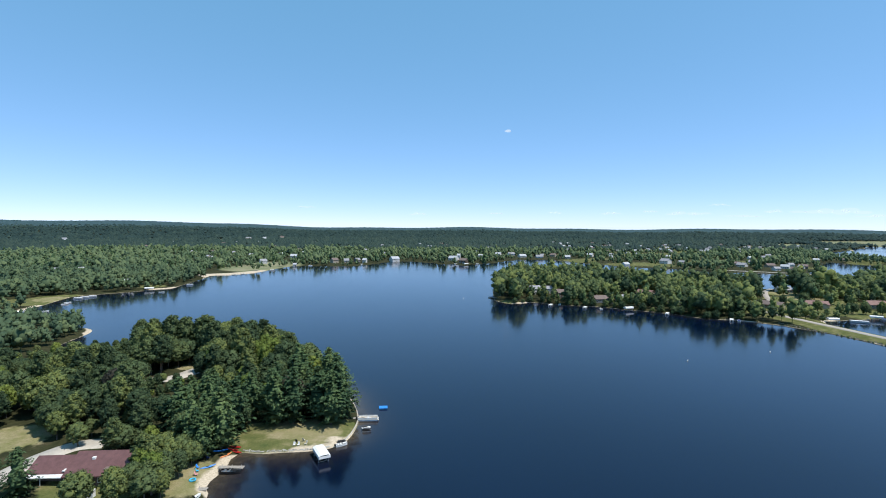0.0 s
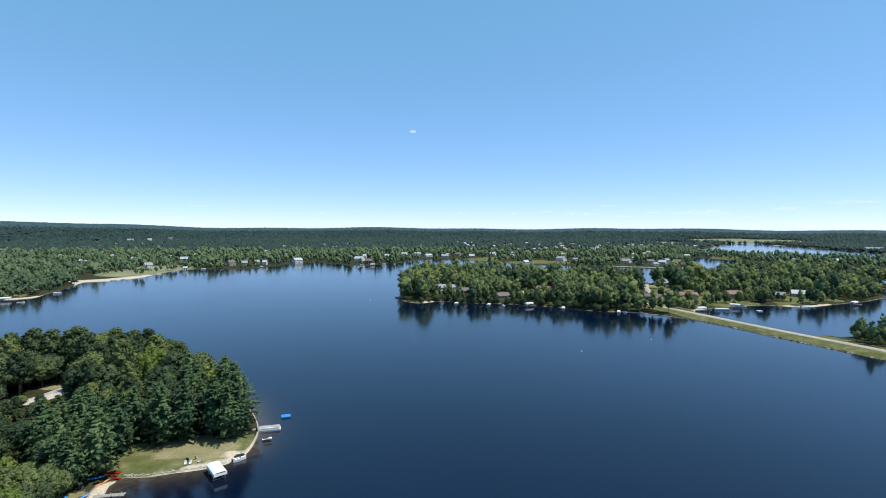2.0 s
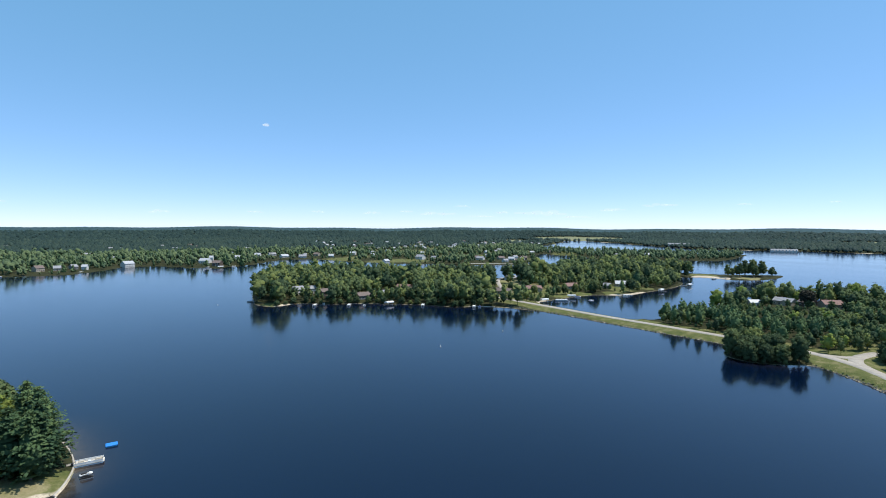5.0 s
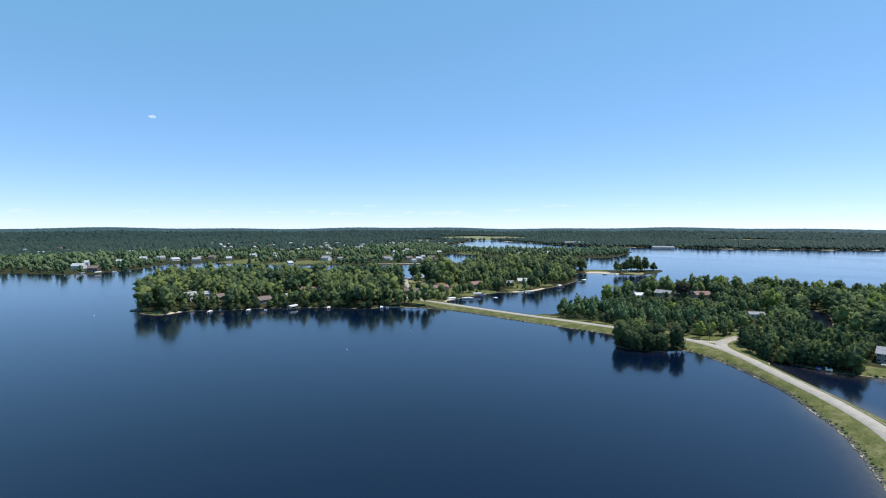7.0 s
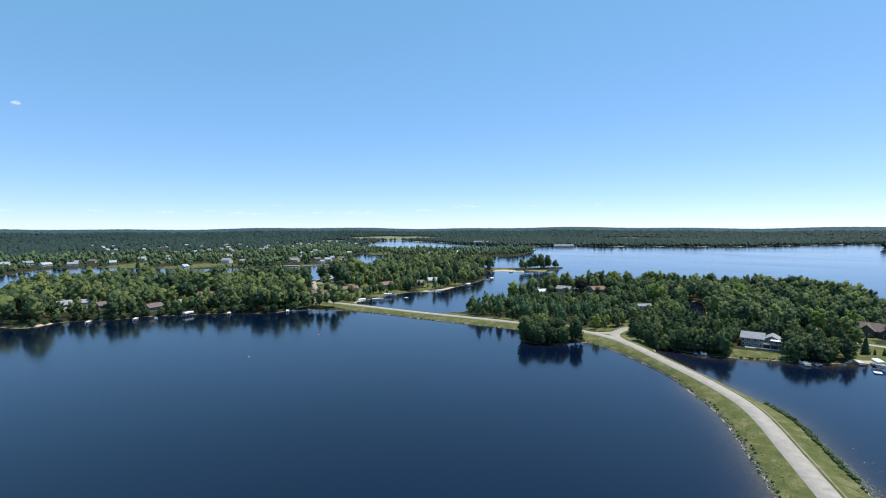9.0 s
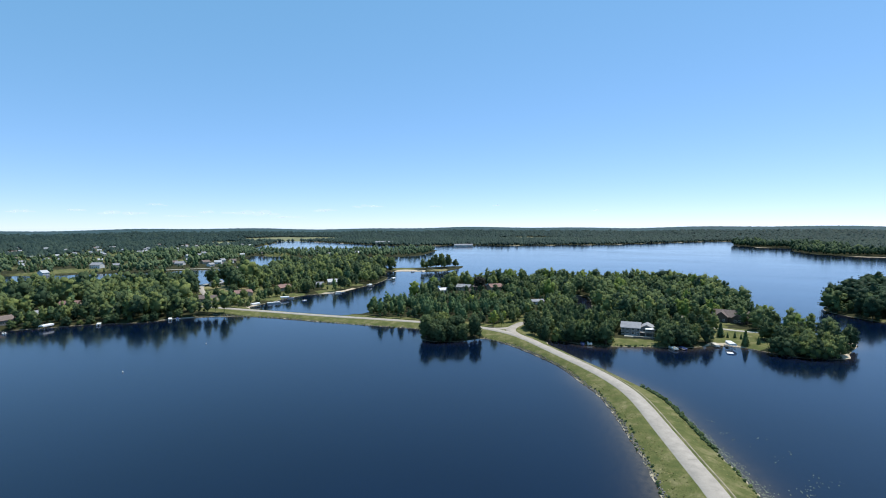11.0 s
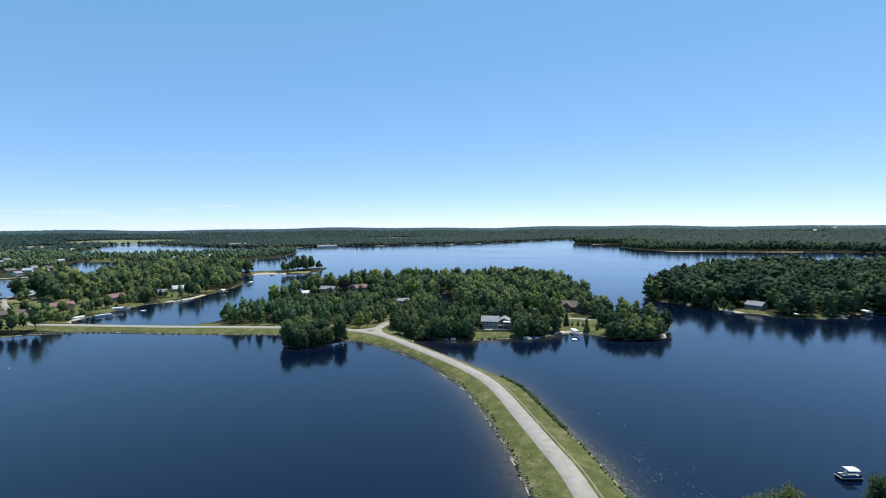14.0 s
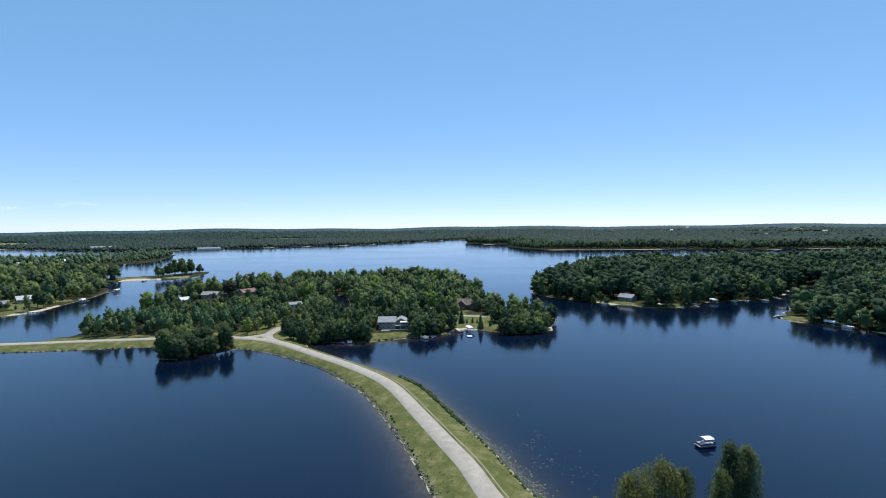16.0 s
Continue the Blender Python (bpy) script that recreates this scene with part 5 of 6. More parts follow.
# ---- houses ----
ROOFS = {"grey": GREY_ROOF, "brown": BROWN_ROOF, "pink": PINK_ROOF, "pale": PALE_ROOF, "maroon": MAROON}
WALLS = {"white": SIDING_WHITE, "grey": SIDING_GREY, "tan": SIDING_TAN, "brown": SIDING_BROWN}


def gable_body(parent, w, d, h, rise, roof, wall, x=0.0, y=0.0, along=True, over=0.5, z=0.0):
    """Walls with gable ends and a roof of two thick slopes."""
    half, run = (d / 2, w / 2) if along else (w / 2, d / 2)
    bm = bmesh.new()
    prism(bm, [(-half, -0.6), (half, -0.6), (half, h), (0, h + rise), (-half, h)], -run, run)
    if along:
        bmesh.ops.rotate(bm, verts=bm.verts, matrix=Matrix.Rotation(radians(90), 3, "Z"))
    bmesh.ops.translate(bm, verts=bm.verts, vec=(x, y, z))
    part("wall", bm, wall, parent)
    s = rise / half
    for side in (-1, 1):
        bm = bmesh.new()
        e = half + over
        prism(bm, [(0, h + rise + 0.03), (0, h + rise + 0.28), (side * e, h + rise - s * e + 0.28), (side * e, h + rise - s * e + 0.03)], -run - over, run + over)
        if along:
            bmesh.ops.rotate(bm, verts=bm.verts, matrix=Matrix.Rotation(radians(90), 3, "Z"))
        bmesh.ops.translate(bm, verts=bm.verts, vec=(x, y, z))
        part("roof", bm, roof, parent)


def window_part(parent, x, y, z, w, h, facing="y"):
    """A window in a front (facing -y) or a side wall (facing x)."""
    bm = bmesh.new()
    t = 0.09
    flat = lambda a, b, c, d, e, f: box(bm, a, b, c, d, e, f) if facing == "y" else box(bm, x + c - y, x + d - y, y + a - x, y + b - x, e, f)
    for a, b, e, f in ((x - w / 2, x + w / 2, z, z + t), (x - w / 2, x + w / 2, z + h - t, z + h), (x - w / 2, x - w / 2 + t, z + t, z + h - t), (x + w / 2 - t, x + w / 2, z + t, z + h - t), (x - 0.03, x + 0.03, z + t, z + h - t)):
        flat(a, b, y - 0.07, y + 0.03, e, f)
    frame_ = part("window", bm, WHITE, parent)
    bm = bmesh.new()
    flat(x - w / 2 + t, x + w / 2 - t, y - 0.03, y - 0.01, z + t, z + h - t)
    part("pane", bm, GLASS, frame_)


def house(x, y, turn, w, d, h, roof, wall, windows, label):
    far = math.hypot(x, y)
    w, h = (w * 0.62, h * 0.85) if far > 600 else (w * 0.88, h)
    turn += 34 * math.sin(x * 0.7 + y * 1.3) if far > 340 else 0
    root = tagged(new("house"), label, "house", "lakeside houses")
    root.matrix_basis = pose(x, y, level(x, y), 0, 0, turn)
    rise = 0.26 * d if far < 500 else 0.3 * d
    gable_body(root, w, d, h, rise, ROOFS[roof], WALLS[wall])
    if w > 14 and far < 900:
        gable_body(root, w * 0.34, d * 0.5, h, rise * 0.55, ROOFS[roof], WALLS[wall], w * 0.22, -d * 0.52, False)
    rows = 2 if h > 4.4 else 1
    n = windows
    for k in range(n):
        wx = -w / 2 + w * (k + 0.5) / n
        if w > 14 and far < 900 and abs(wx - w * 0.22) < w * 0.2:
            continue
        for row in range(rows):
            if not (k == n // 2 and row == 0):
                window_part(root, wx, -d / 2, 0.9 + 2.6 * row, min(1.5, w / n * 0.55), 1.25)
    if windows:
        wx = -w / 2 + w * (n // 2 + 0.5) / n
        part("door", boxes((wx - 0.5, wx + 0.5, -d / 2 - 0.06, -d / 2 + 0.04, 0, 2.05)), SIDING_BROWN if wall != "brown" else WHITE, root)
    if far < 700:
        part("chimney", boxes((-w * 0.22, -w * 0.22 + 0.8, 0.6, 1.4, h, h + rise + 0.9)), BRICK, root)
    return root


for row in HOUSES:
    house(*row)


def maroon_house():
    """Brick house with maroon roofs, a broad chimney and a white porch roof."""
    root = tagged(new("house"), "brown brick house with maroon shingle roofs and broad chimney", "house", "lakeside houses")
    root.matrix_basis = pose(-85, 123.5, level(-85, 122), 0, 0, 4)
    gable_body(root, 12.5, 12, 2.9, 2.9, MAROON, BRICK, 0, 0, True, 0.9)
    gable_body(root, 9, 9, 2.6, 2.0, MAROON, BRICK, -11.8, 0.5, True, 0.9)
    part("entry", boxes((-7.28, -6.27, -3, 3, -0.4, 2.5)), SIDING_BROWN, root)
    part("entry_roof", boxes((-8.4, -5.4, -4.6, -3.4, 3.0, 3.2)), WHITE, root, "flat white entry roof")
    part("chimney", boxes((3.0, 4.9, -7.2, -6.01, -0.4, 4.4), (2.85, 5.05, -7.35, -5.9, 4.4, 4.65)), BRICK, root, "broad brown brick chimney")
    part("porch_roof", boxes((-18.5, -6.6, -6.6, -4.9, 2.35, 2.55)), WHITE, root, "long flat white porch roof")
    for px in (-18.1, -12.4, -6.9):
        part("post", boxes((px - 0.07, px + 0.07, -6.3, -6.16, -0.4, 2.35)), WHITE, root)
    for wx in (-5.0, -2.6, 1.6):
        window_part(root, wx, -6.0, 0.8, 1.8, 1.3)
    part("door", boxes((-0.9, 0.1, -6.06, -5.96, 0, 2.05)), SIDING_BROWN, root)
    bm = boxes((-2.6, -1.8, -2.5, -1.7, 4.6, 5.4))
    part("vent", bm, WHITE, root, "white roof vent")


maroon_house()


def grey_lake_house():
    """Two-storey grey house with a big pale deck."""
    root = tagged(new("house"), "two-storey grey lake house with pale grey roof and deck", "house", "lakeside houses")
    root.matrix_basis = pose(308, 58, level(306, 58), 0, 0, -84)
    gable_body(root, 10, 10, 4.3, 2.3, GREY_ROOF, SIDING_GREY, 0, 0, True, 0.6)
    gable_body(root, 8, 9, 3.8, 2.0, GREY_ROOF, SIDING_GREY, 8.5, 2.2, False, 0.6)
    for wx in (-4.2, -1.6, 1.4, 4.0):
        for z in (0.5, 2.7):
            window_part(root, wx, -5.0, z, 1.6, 1.3)
    for wx in (7.0, 10.0):
        window_part(root, wx, -2.3, 2.3, 1.7, 1.3)
    part("deck", boxes((4.6, 15, -6.2, -2.2, 2.0, 2.2)), PLANK, root, "raised pale timber deck")
    for px in (4.8, 8.2, 11.6, 14.8):
        part("post", boxes((px - 0.1, px + 0.1, -6.1, -5.9, -0.5, 2.0)), WHITE, root)
    part("railing", boxes((4.6, 15, -6.2, -6.14, 3.05, 3.12), *[(4.6 + 0.52 * k, 4.66 + 0.52 * k, -6.2, -6.14, 2.2, 3.05) for k in range(21)]), WHITE, root, "white deck railing")
    part("awning", boxes((8.0, 13.5, -7.2, -3.0, 4.3, 4.45)), CANVAS, root, "white deck awning")
    part("terrace", boxes((-3, 16, -9.5, -5.2, -0.3, 0.12)), CONCRETE_WHITE, root, "pale stone terrace")
    part("terrace_wall", boxes((2, 18, -10.2, -9.7, -0.5, 0.5)), STONE, root, "low stone terrace wall")


grey_lake_house()


def brown_gabled_house():
    root = tagged(new("house"), "large brown house with several dark shingled gables", "house", "lakeside houses")
    root.matrix_basis = pose(378, 9, level(376, 10), 0, 0, -96)
    gable_body(root, 20, 11, 3.6, 3.6, BROWN_ROOF, SIDING_BROWN, 0, 0, True, 0.6)
    gable_body(root, 7, 9, 3.8, 3.0, BROWN_ROOF, SIDING_BROWN, -4.5, -3.4, False, 0.5)
    gable_body(root, 6, 8, 3.4, 2.4, BROWN_ROOF, SIDING_BROWN, 4.5, -3.0, False, 0.5)
    for wx in (-6, -3, 3.4, 5.6, 8.6):
        window_part(root, wx, -8.0 if -8 < wx < -1 else (-7.1 if wx < 7 else -5.5), 0.8, 1.3, 1.5)
    part("chimney", boxes((1.0, 2.0, 0.5, 1.5, 4, 8.2)), BRICK, root)


brown_gabled_house()


def long_building(x, y, turn, w, d, h, roof, n, label):
    """A lodge of several storeys with a row of gabled bays."""
    root = tagged(new("lodge"), label, "building", "far lodges")
    root.matrix_basis = pose(x, y, level(x, y), 0, 0, turn)
    gable_body(root, w, d, h, 4.0, roof, SIDING_WHITE)
    for k in range(n):
        bx = -w / 2 + w * (k + 0.5) / n
        gable_body(root, w / n * 0.45, 3.0, h, 2.0, roof, SIDING_WHITE, bx, -d / 2 - 1.4, False, 0.2)
        for z in (1.0, 4.2, 7.2):
            if z + 2 < h:
                part("window", boxes((bx + w / n * 0.28, bx + w / n * 0.44, -d / 2 - 0.1, -d / 2 + 0.1, z, z + 1.8)), GLASS, root)
    return root


long_building(1366, 750, -51, 58, 13, 6.0, GREY_ROOF, 8, "long white lakeside lodge with grey roof")
long_building(1400, 1090, -53, 64, 14, 6.0, GREY_ROOF, 8, "long white lodge with grey roof behind trees")
part("tank", (lambda bm: (tube_between(bm, (0, 0, 0), (0, 0, 9), 4.5, 16), bm)[1])(bmesh.new()), WHITE, tagged(pose_root := new("storage_tank"), "white round storage tank on the far shore", "tank"))
pose_root.matrix_basis = pose(1452, 920, 1.5)
for k, (x, y, w) in enumerate([(-749, 1896, 60), (-700, 1930, 40), (-690, 2110, 50), (-1294, 1686, 44), (2521, -1700, 60), (2995, -1867, 70), (2700, -1500, 40), (3100, -1200, 50), (3300, -900, 44), (2300, -1300, 36), (3600, -1500, 60)]):
    root = tagged(new("barn"), "far pale farm building among fields and woods", "building", "far buildings")
    root.matrix_basis = pose(x, y, level(x, y) + (9 if y > 0 else 3), 0, 0, -math.degrees(math.atan2(x, y)) + 8)
    gable_body(root, w * 0.32, 9, 4, 3, (GREY_ROOF, PALE_ROOF, BROWN_ROOF)[k % 3], (SIDING_TAN, SIDING_WHITE)[k % 2])


# ---- docks and boats ----
def dock(x, y, turn, length, width=1.5, label="grey plank dock on posts"):
    root = tagged(new("dock"), label, "dock", "docks")
    root.matrix_basis = pose(x, y, 0, 0, 0, turn)
    n = int(length / 0.5)
    mesh = None
    for k in range(n):
        if mesh is None:
            ob = part("plank", boxes((0.02, 0.47, -width / 2, width / 2, 0.48, 0.56)), PLANK, root)
            mesh = ob.data
        else:
            ob = new("plank", mesh)
            ob.parent = root
            ob.location.x = 0.5 * k
    part("beam", boxes((0, n * 0.5, -width / 2 + 0.05, -width / 2 + 0.15, 0.32, 0.478)), PLANK, root)
    part("beam", boxes((0, n * 0.5, width / 2 - 0.15, width / 2 - 0.05, 0.32, 0.478)), PLANK, root)
    for k in range(0, n + 1, 5):
        for s in (-1, 1):
            part("post", boxes((k * 0.5 - 0.06, k * 0.5 + 0.06, s * width / 2 - 0.06, s * width / 2 + 0.06, -1.4, 0.85)), ALU, root)
    return root


def pontoon_boat(x, y, turn, length=6.8, canopy=True, label="white pontoon boat with seats and rail", cover=None, z=0.0, side=None):
    root = tagged(new("pontoon_boat"), label, "boat", "boats")
    root.matrix_basis = pose(x, y, z, 0, 0, turn)
    h = length / 2
    for s in (-0.85, 0.85):
        bm = bmesh.new()
        tube_between(bm, (-h, s, 0.12), (h - 0.7, s, 0.12), 0.33, 10)
        tip = bm.verts.new((h - 0.1, s, 0.3))
        end = [f for f in bm.faces if all(v.co.x > h - 0.8 for v in f.verts)][0]
        ring = end.verts[:]
        bm.faces.remove(end)
        for a, b in zip(ring, ring[1:] + ring[:1]):
            bm.faces.new((a, b, tip))
        part("pontoon", bm, ALU if side is None else BLACK, root)
    part("deck", boxes((-h + 0.1, h - 0.2, -1.25, 1.25, 0.46, 0.58)), VINYL, root, bevel=0.02)
    rails = []
    for a, b, c, d in ((-h + 0.3, h - 0.5, -1.22, -1.18), (-h + 0.3, h - 0.5, 1.18, 1.22), (h - 0.54, h - 0.5, -1.18, 1.18), (-h + 0.3, -h + 0.34, -1.18, -0.4)):
        rails += [(a, b, c, d, 0.62, 1.15), (a - 0.01, b + 0.01, c - 0.02, d + 0.02, 1.15, 1.22)]
    part("railing", boxes(*rails), side or (WHITE if cover is None else ALU), root, "panelled side railing")
    if cover is not None:
        bm = boxes((-h + 0.4, h - 0.7, -1.15, 1.15, 0.7, 1.36))
        part("cover", bm, cover, root, "fitted canvas cover", 0.2)
    else:
        for a, b, c, d in ((h - 2.3, h - 0.7, -1.1, -0.55), (h - 2.3, h - 0.7, 0.55, 1.1), (-h + 0.5, -h + 1.1, -0.3, 1.1), (-h + 1.2, -h + 2.4, 0.55, 1.1)):
            part("seat", boxes((a, b, c, d, 0.58, 1.0)), VINYL, root, "pale vinyl bench", 0.06)
        part("console", boxes((-0.3, 0.35, -1.05, -0.45, 0.58, 1.35)), WHITE, root, "", 0.08)
    if canopy:
        bm = bmesh.new()
        prism(bm, [(-1.3, 2.35), (-0.7, 2.55), (0.7, 2.55), (1.3, 2.35), (1.3, 2.29), (0.7, 2.48), (-0.7, 2.48), (-1.3, 2.29)], -1.4, 1.5)
        bmesh.ops.rotate(bm, verts=bm.verts, matrix=Matrix.Rotation(radians(90), 3, "Z"))
        bmesh.ops.translate(bm, verts=bm.verts, vec=(-h + 2.2, 0, 0))
        part("canopy", bm, CANVAS, root, "white canvas sun canopy")
        for px in (-h + 1.0, -h + 3.4):
            for s in (-1.2, 1.2):
                bm = bmesh.new()
                tube_between(bm, (-h + 2.2, s, 1.2), (px, s, 2.3), 0.03, 6)
                part("pole", bm, ALU, root)
    part("motor", boxes((-h - 0.45, -h + 0.05, -0.2, 0.2, 0.35, 1.05), (-h - 0.3, -h - 0.1, -0.06, 0.06, -0.5, 0.35)), BLACK, root, "black outboard motor")
    return root


def motor_boat(x, y, turn, length=5.4, hull=None, deck=None, label="small white motor boat", z=0.0, cover=None):
    """A pointed hull with an open cockpit, windscreen, seats and outboard."""
    root = tagged(new("motor_boat"), label, "boat", "boats")
    root.matrix_basis = pose(x, y, z, 0, 0, turn)
    stations = ((-0.5, 0.92), (-0.25, 1.0), (0.0, 1.0), (0.22, 0.86), (0.38, 0.55), (0.5, 0.05))
    half = length * 0.19
    bm = bmesh.new()
    rings = []
    for u, w in stations:
        px, lift = u * length, max(0, u) ** 2 * 0.9
        rings.append([bm.verts.new((px, s * half * w * k, zz + lift)) for s, k, zz in ((-1, 0.8, 0.72), (-1, 1.0, 0.75), (-1, 0.85, 0.1), (-1, 0.05, -0.2), (1, 0.05, -0.2), (1, 0.85, 0.1), (1, 1.0, 0.75), (1, 0.8, 0.72))])
    for a, b in zip(rings, rings[1:]):
        for k in range(7):
            bm.faces.new((a[k], a[k + 1], b[k + 1], b[k]))
    bm.faces.new(rings[0])
    part("hull", bm, hull or WHITE, root)
    part("cockpit_floor", boxes((-0.48 * length, 0.2 * length, -half * 0.75, half * 0.75, 0.25, 0.3)), deck or VINYL, root)
    bm = bmesh.new()
    prism(bm, [(0.06 * length, 0.74), (0.06 * length, 0.80), (0.40 * length, 1.0), (0.47 * length, 0.93)], -half * 0.45, half * 0.45)
    part("foredeck", bm, hull or WHITE, root)
    if cover is not None:
        part("cover", boxes((-0.46 * length, 0.3 * length, -half * 0.85, half * 0.85, 0.74, 1.0)), cover, root, "fitted canvas cover", 0.12)
    else:
        for px in (-0.34, -0.12):
            part("seat", boxes((px * length, px * length + 0.5, -half * 0.7, half * 0.7, 0.3, 0.75)), deck or VINYL, root, "", 0.05)
        part("windscreen", boxes((0.04 * length, 0.06 * length, -half * 0.7, half * 0.7, 0.76, 1.15)), GLASS, root)
    part("motor", boxes((-0.5 * length - 0.4, -0.5 * length, -0.18, 0.18, 0.4, 1.0), (-0.5 * length - 0.25, -0.5 * length - 0.1, -0.05, 0.05, -0.4, 0.4)), BLACK, root)
    return root


def boat_lift(x, y, turn, length=8.0, width=3.4, top=None, label="boat lift with white canvas canopy", h=2.7):
    root = tagged(new("boat_lift"), label, "boat lift", "boat lifts")
    root.matrix_basis = pose(x, y, 0, 0, 0, turn)
    bm = bmesh.new()
    w, side = width / 2, 0.85
    prism(bm, [(-w, h - side), (-w, h), (-w * 0.6, h + 0.32), (w * 0.6, h + 0.32), (w, h), (w, h - side), (w - 0.04, h - side), (w - 0.04, h - 0.03), (w * 0.58, h + 0.27), (-w * 0.58, h + 0.27), (-w + 0.04, h - 0.03), (-w + 0.04, h - side)], -length / 2, length / 2)
    bmesh.ops.rotate(bm, verts=bm.verts, matrix=Matrix.Rotation(radians(90), 3, "Z"))
    part("canopy", bm, top or CANVAS, root)
    for px in (-length / 2, length / 2 - 0.04):
        part("end_panel", boxes((px, px + 0.04, -w + 0.05, w - 0.05, h - side * 0.8, h + 0.02)), top or CANVAS, root)
    for px in (-length * 0.32, length * 0.32):
        for s in (-w + 0.15, w - 0.15):
            part("post", boxes((px - 0.06, px + 0.06, s - 0.06, s + 0.06, -1.4, h)), ALU, root)
        part("beam", boxes((px - 0.06, px + 0.06, -w + 0.21, w - 0.21, 0.1, 0.24)), ALU, root)
    for s in (-w + 0.75, w - 0.75):
        part("bunk", boxes((-length * 0.36, length * 0.36, s - 0.08, s + 0.08, 0.242, 0.38)), PLANK, root)
    return root


def kayak(x, y, turn, mat, label, length=3.9):
    root = tagged(new("kayak"), label, "kayak", "beached kayaks")
    root.matrix_basis = pose(x, y, level(x, y) + 0.05, 0, 0, turn)
    bm = bmesh.new()
    rings = []
    for u in (-0.5, -0.35, -0.12, 0.12, 0.35, 0.5):
        w, up = 0.38 * (1 - (2 * u) ** 2) + 0.03, 0.12 * (2 * u) ** 2
        rings.append([bm.verts.new((u * length, a * w, b + up)) for a, b in ((-1, 0.2), (-0.7, 0.02), (0.7, 0.02), (1, 0.2), (0.5, 0.32), (-0.5, 0.32))])
    for a, b in zip(rings, rings[1:]):
        for k in range(6):
            bm.faces.new((a[k], a[(k + 1) % 6], b[(k + 1) % 6], b[k]))
    bm.faces.new(rings[0])
    bm.faces.new(rings[-1])
    part("hull", bm, mat, root)
    part("cockpit_rim", boxes((-0.45, 0.4, -0.24, 0.24, 0.3, 0.36)), BLACK, root, "", 0.02)
    return root


# the near peninsula's waterfront
dock(-64, 129.3, 0, 11, 1.6)
motor_boat(-55.6, 127.2, 0, 5.6, BLACK, ALU, "dark aluminium fishing boat beside the dock")
dock(-31.2, 163.6, 0, 2.6, 1.3, "short grey dock at the seawall")
pontoon_boat(-25.0, 163.3, 4, 7.2, False, "white pontoon boat with pale seats moored at a dock")
boat_lift(-33.9, 135.7, -61, 7.0, 3.2, None, "boat lift with long white canvas canopy", 2.1)


def jet_ski(x, y, turn, mat, label):
    root = tagged(new("jet_ski"), label, "jet ski", "jet skis")
    root.matrix_basis = pose(x, y, 0, 0, 0, turn)
    part("cradle", boxes((-1.5, 1.5, -0.75, -0.63, 0.05, 0.2), (-1.5, 1.5, 0.63, 0.75, 0.05, 0.2), (-1.1, -0.98, -0.63, 0.63, 0.05, 0.18), (0.98, 1.1, -0.63, 0.63, 0.05, 0.18)), ALU, root)
    bm = bmesh.new()
    prism(bm, [(-1.4, 0.3), (-1.4, 0.55), (0.3, 0.62), (0.9, 0.8), (1.45, 0.55), (1.1, 0.3)], -0.45, 0.45)
    part("hull", bm, mat, root, "", 0.06)
    part("seat", boxes((-1.1, 0.3, -0.2, 0.2, 0.63, 0.95)), BLACK, root, "black seat", 0.05)
    bm = bmesh.new()
    tube_between(bm, (0.45, -0.38, 1.1), (0.45, 0.38, 1.1), 0.04)
    tube_between(bm, (0.6, 0, 0.75), (0.45, 0, 1.1), 0.05)
    part("handlebar", bm, BLACK, root)


jet_ski(-24.2, 154.2, 10, BLACK, "black jet ski on a small lift")
jet_ski(-24.6, 155.9, 12, WHITE, "white jet ski on a small lift")
motor_boat(-29.9, 143.5, 28, 3.5, WHITE, CANVAS, "white motor boat drawn up at the shore")
jet_ski(-30.4, 145.6, 28, BLACK, "black jet ski beside the white boat")
raft = tagged(new("swim_raft"), "bright blue square swim raft on floats", "raft")
raft.matrix_basis = pose(-21.3, 174, 0, 0, 0, 8)
part("deck", boxes((-1.5, 1.5, -1.2, 1.2, 0.32, 0.5)), BLUE, raft, "", 0.04)
for s in (-0.9, 0.9):
    bm = bmesh.new()
    tube_between(bm, (-1.4, s, 0.1), (1.4, s, 0.1), 0.215, 10)
    part("float", bm, CYAN, raft)
for x, y, turn, mat, label in ((-60.2, 139.0, -16, RED, "red kayak on the sand"), (-58.9, 138.4, -22, RED, "red kayak near the water"), (-62.8, 137.2, 20, BLUE, "blue kayak on the sand"), (-60.6, 135.6, 62, ORANGE, "orange kayak on the sand"), (-60.0, 140.2, -10, RED, "long red kayak under trees"), (-62.0, 128.0, 40, BLUE, "blue inflatable boat on the sand")):
    kayak(x, y, turn, mat, label)


def beach_chair(x, y, turn, mat, label):
    root = tagged(new("beach_chair"), label, "chair", "beach chairs")
    root.matrix_basis = pose(x, y, level(x, y), 0, 0, turn)
    part("seat", boxes((-0.3, 0.3, -0.3, 0.3, 0.3, 0.36)), mat, root)
    bm = bmesh.new()
    prism(bm, [(0.25, 0.36), (0.31, 0.36), (0.55, 1.0), (0.49, 1.0)], -0.3, 0.3)
    part("backrest", bm, mat, root)
    for a, b in ((-0.28, -0.28), (-0.28, 0.24), (0.24, -0.28), (0.24, 0.24)):
        part("leg", boxes((a, a + 0.04, b, b + 0.04, -0.05, 0.3)), ALU, root)


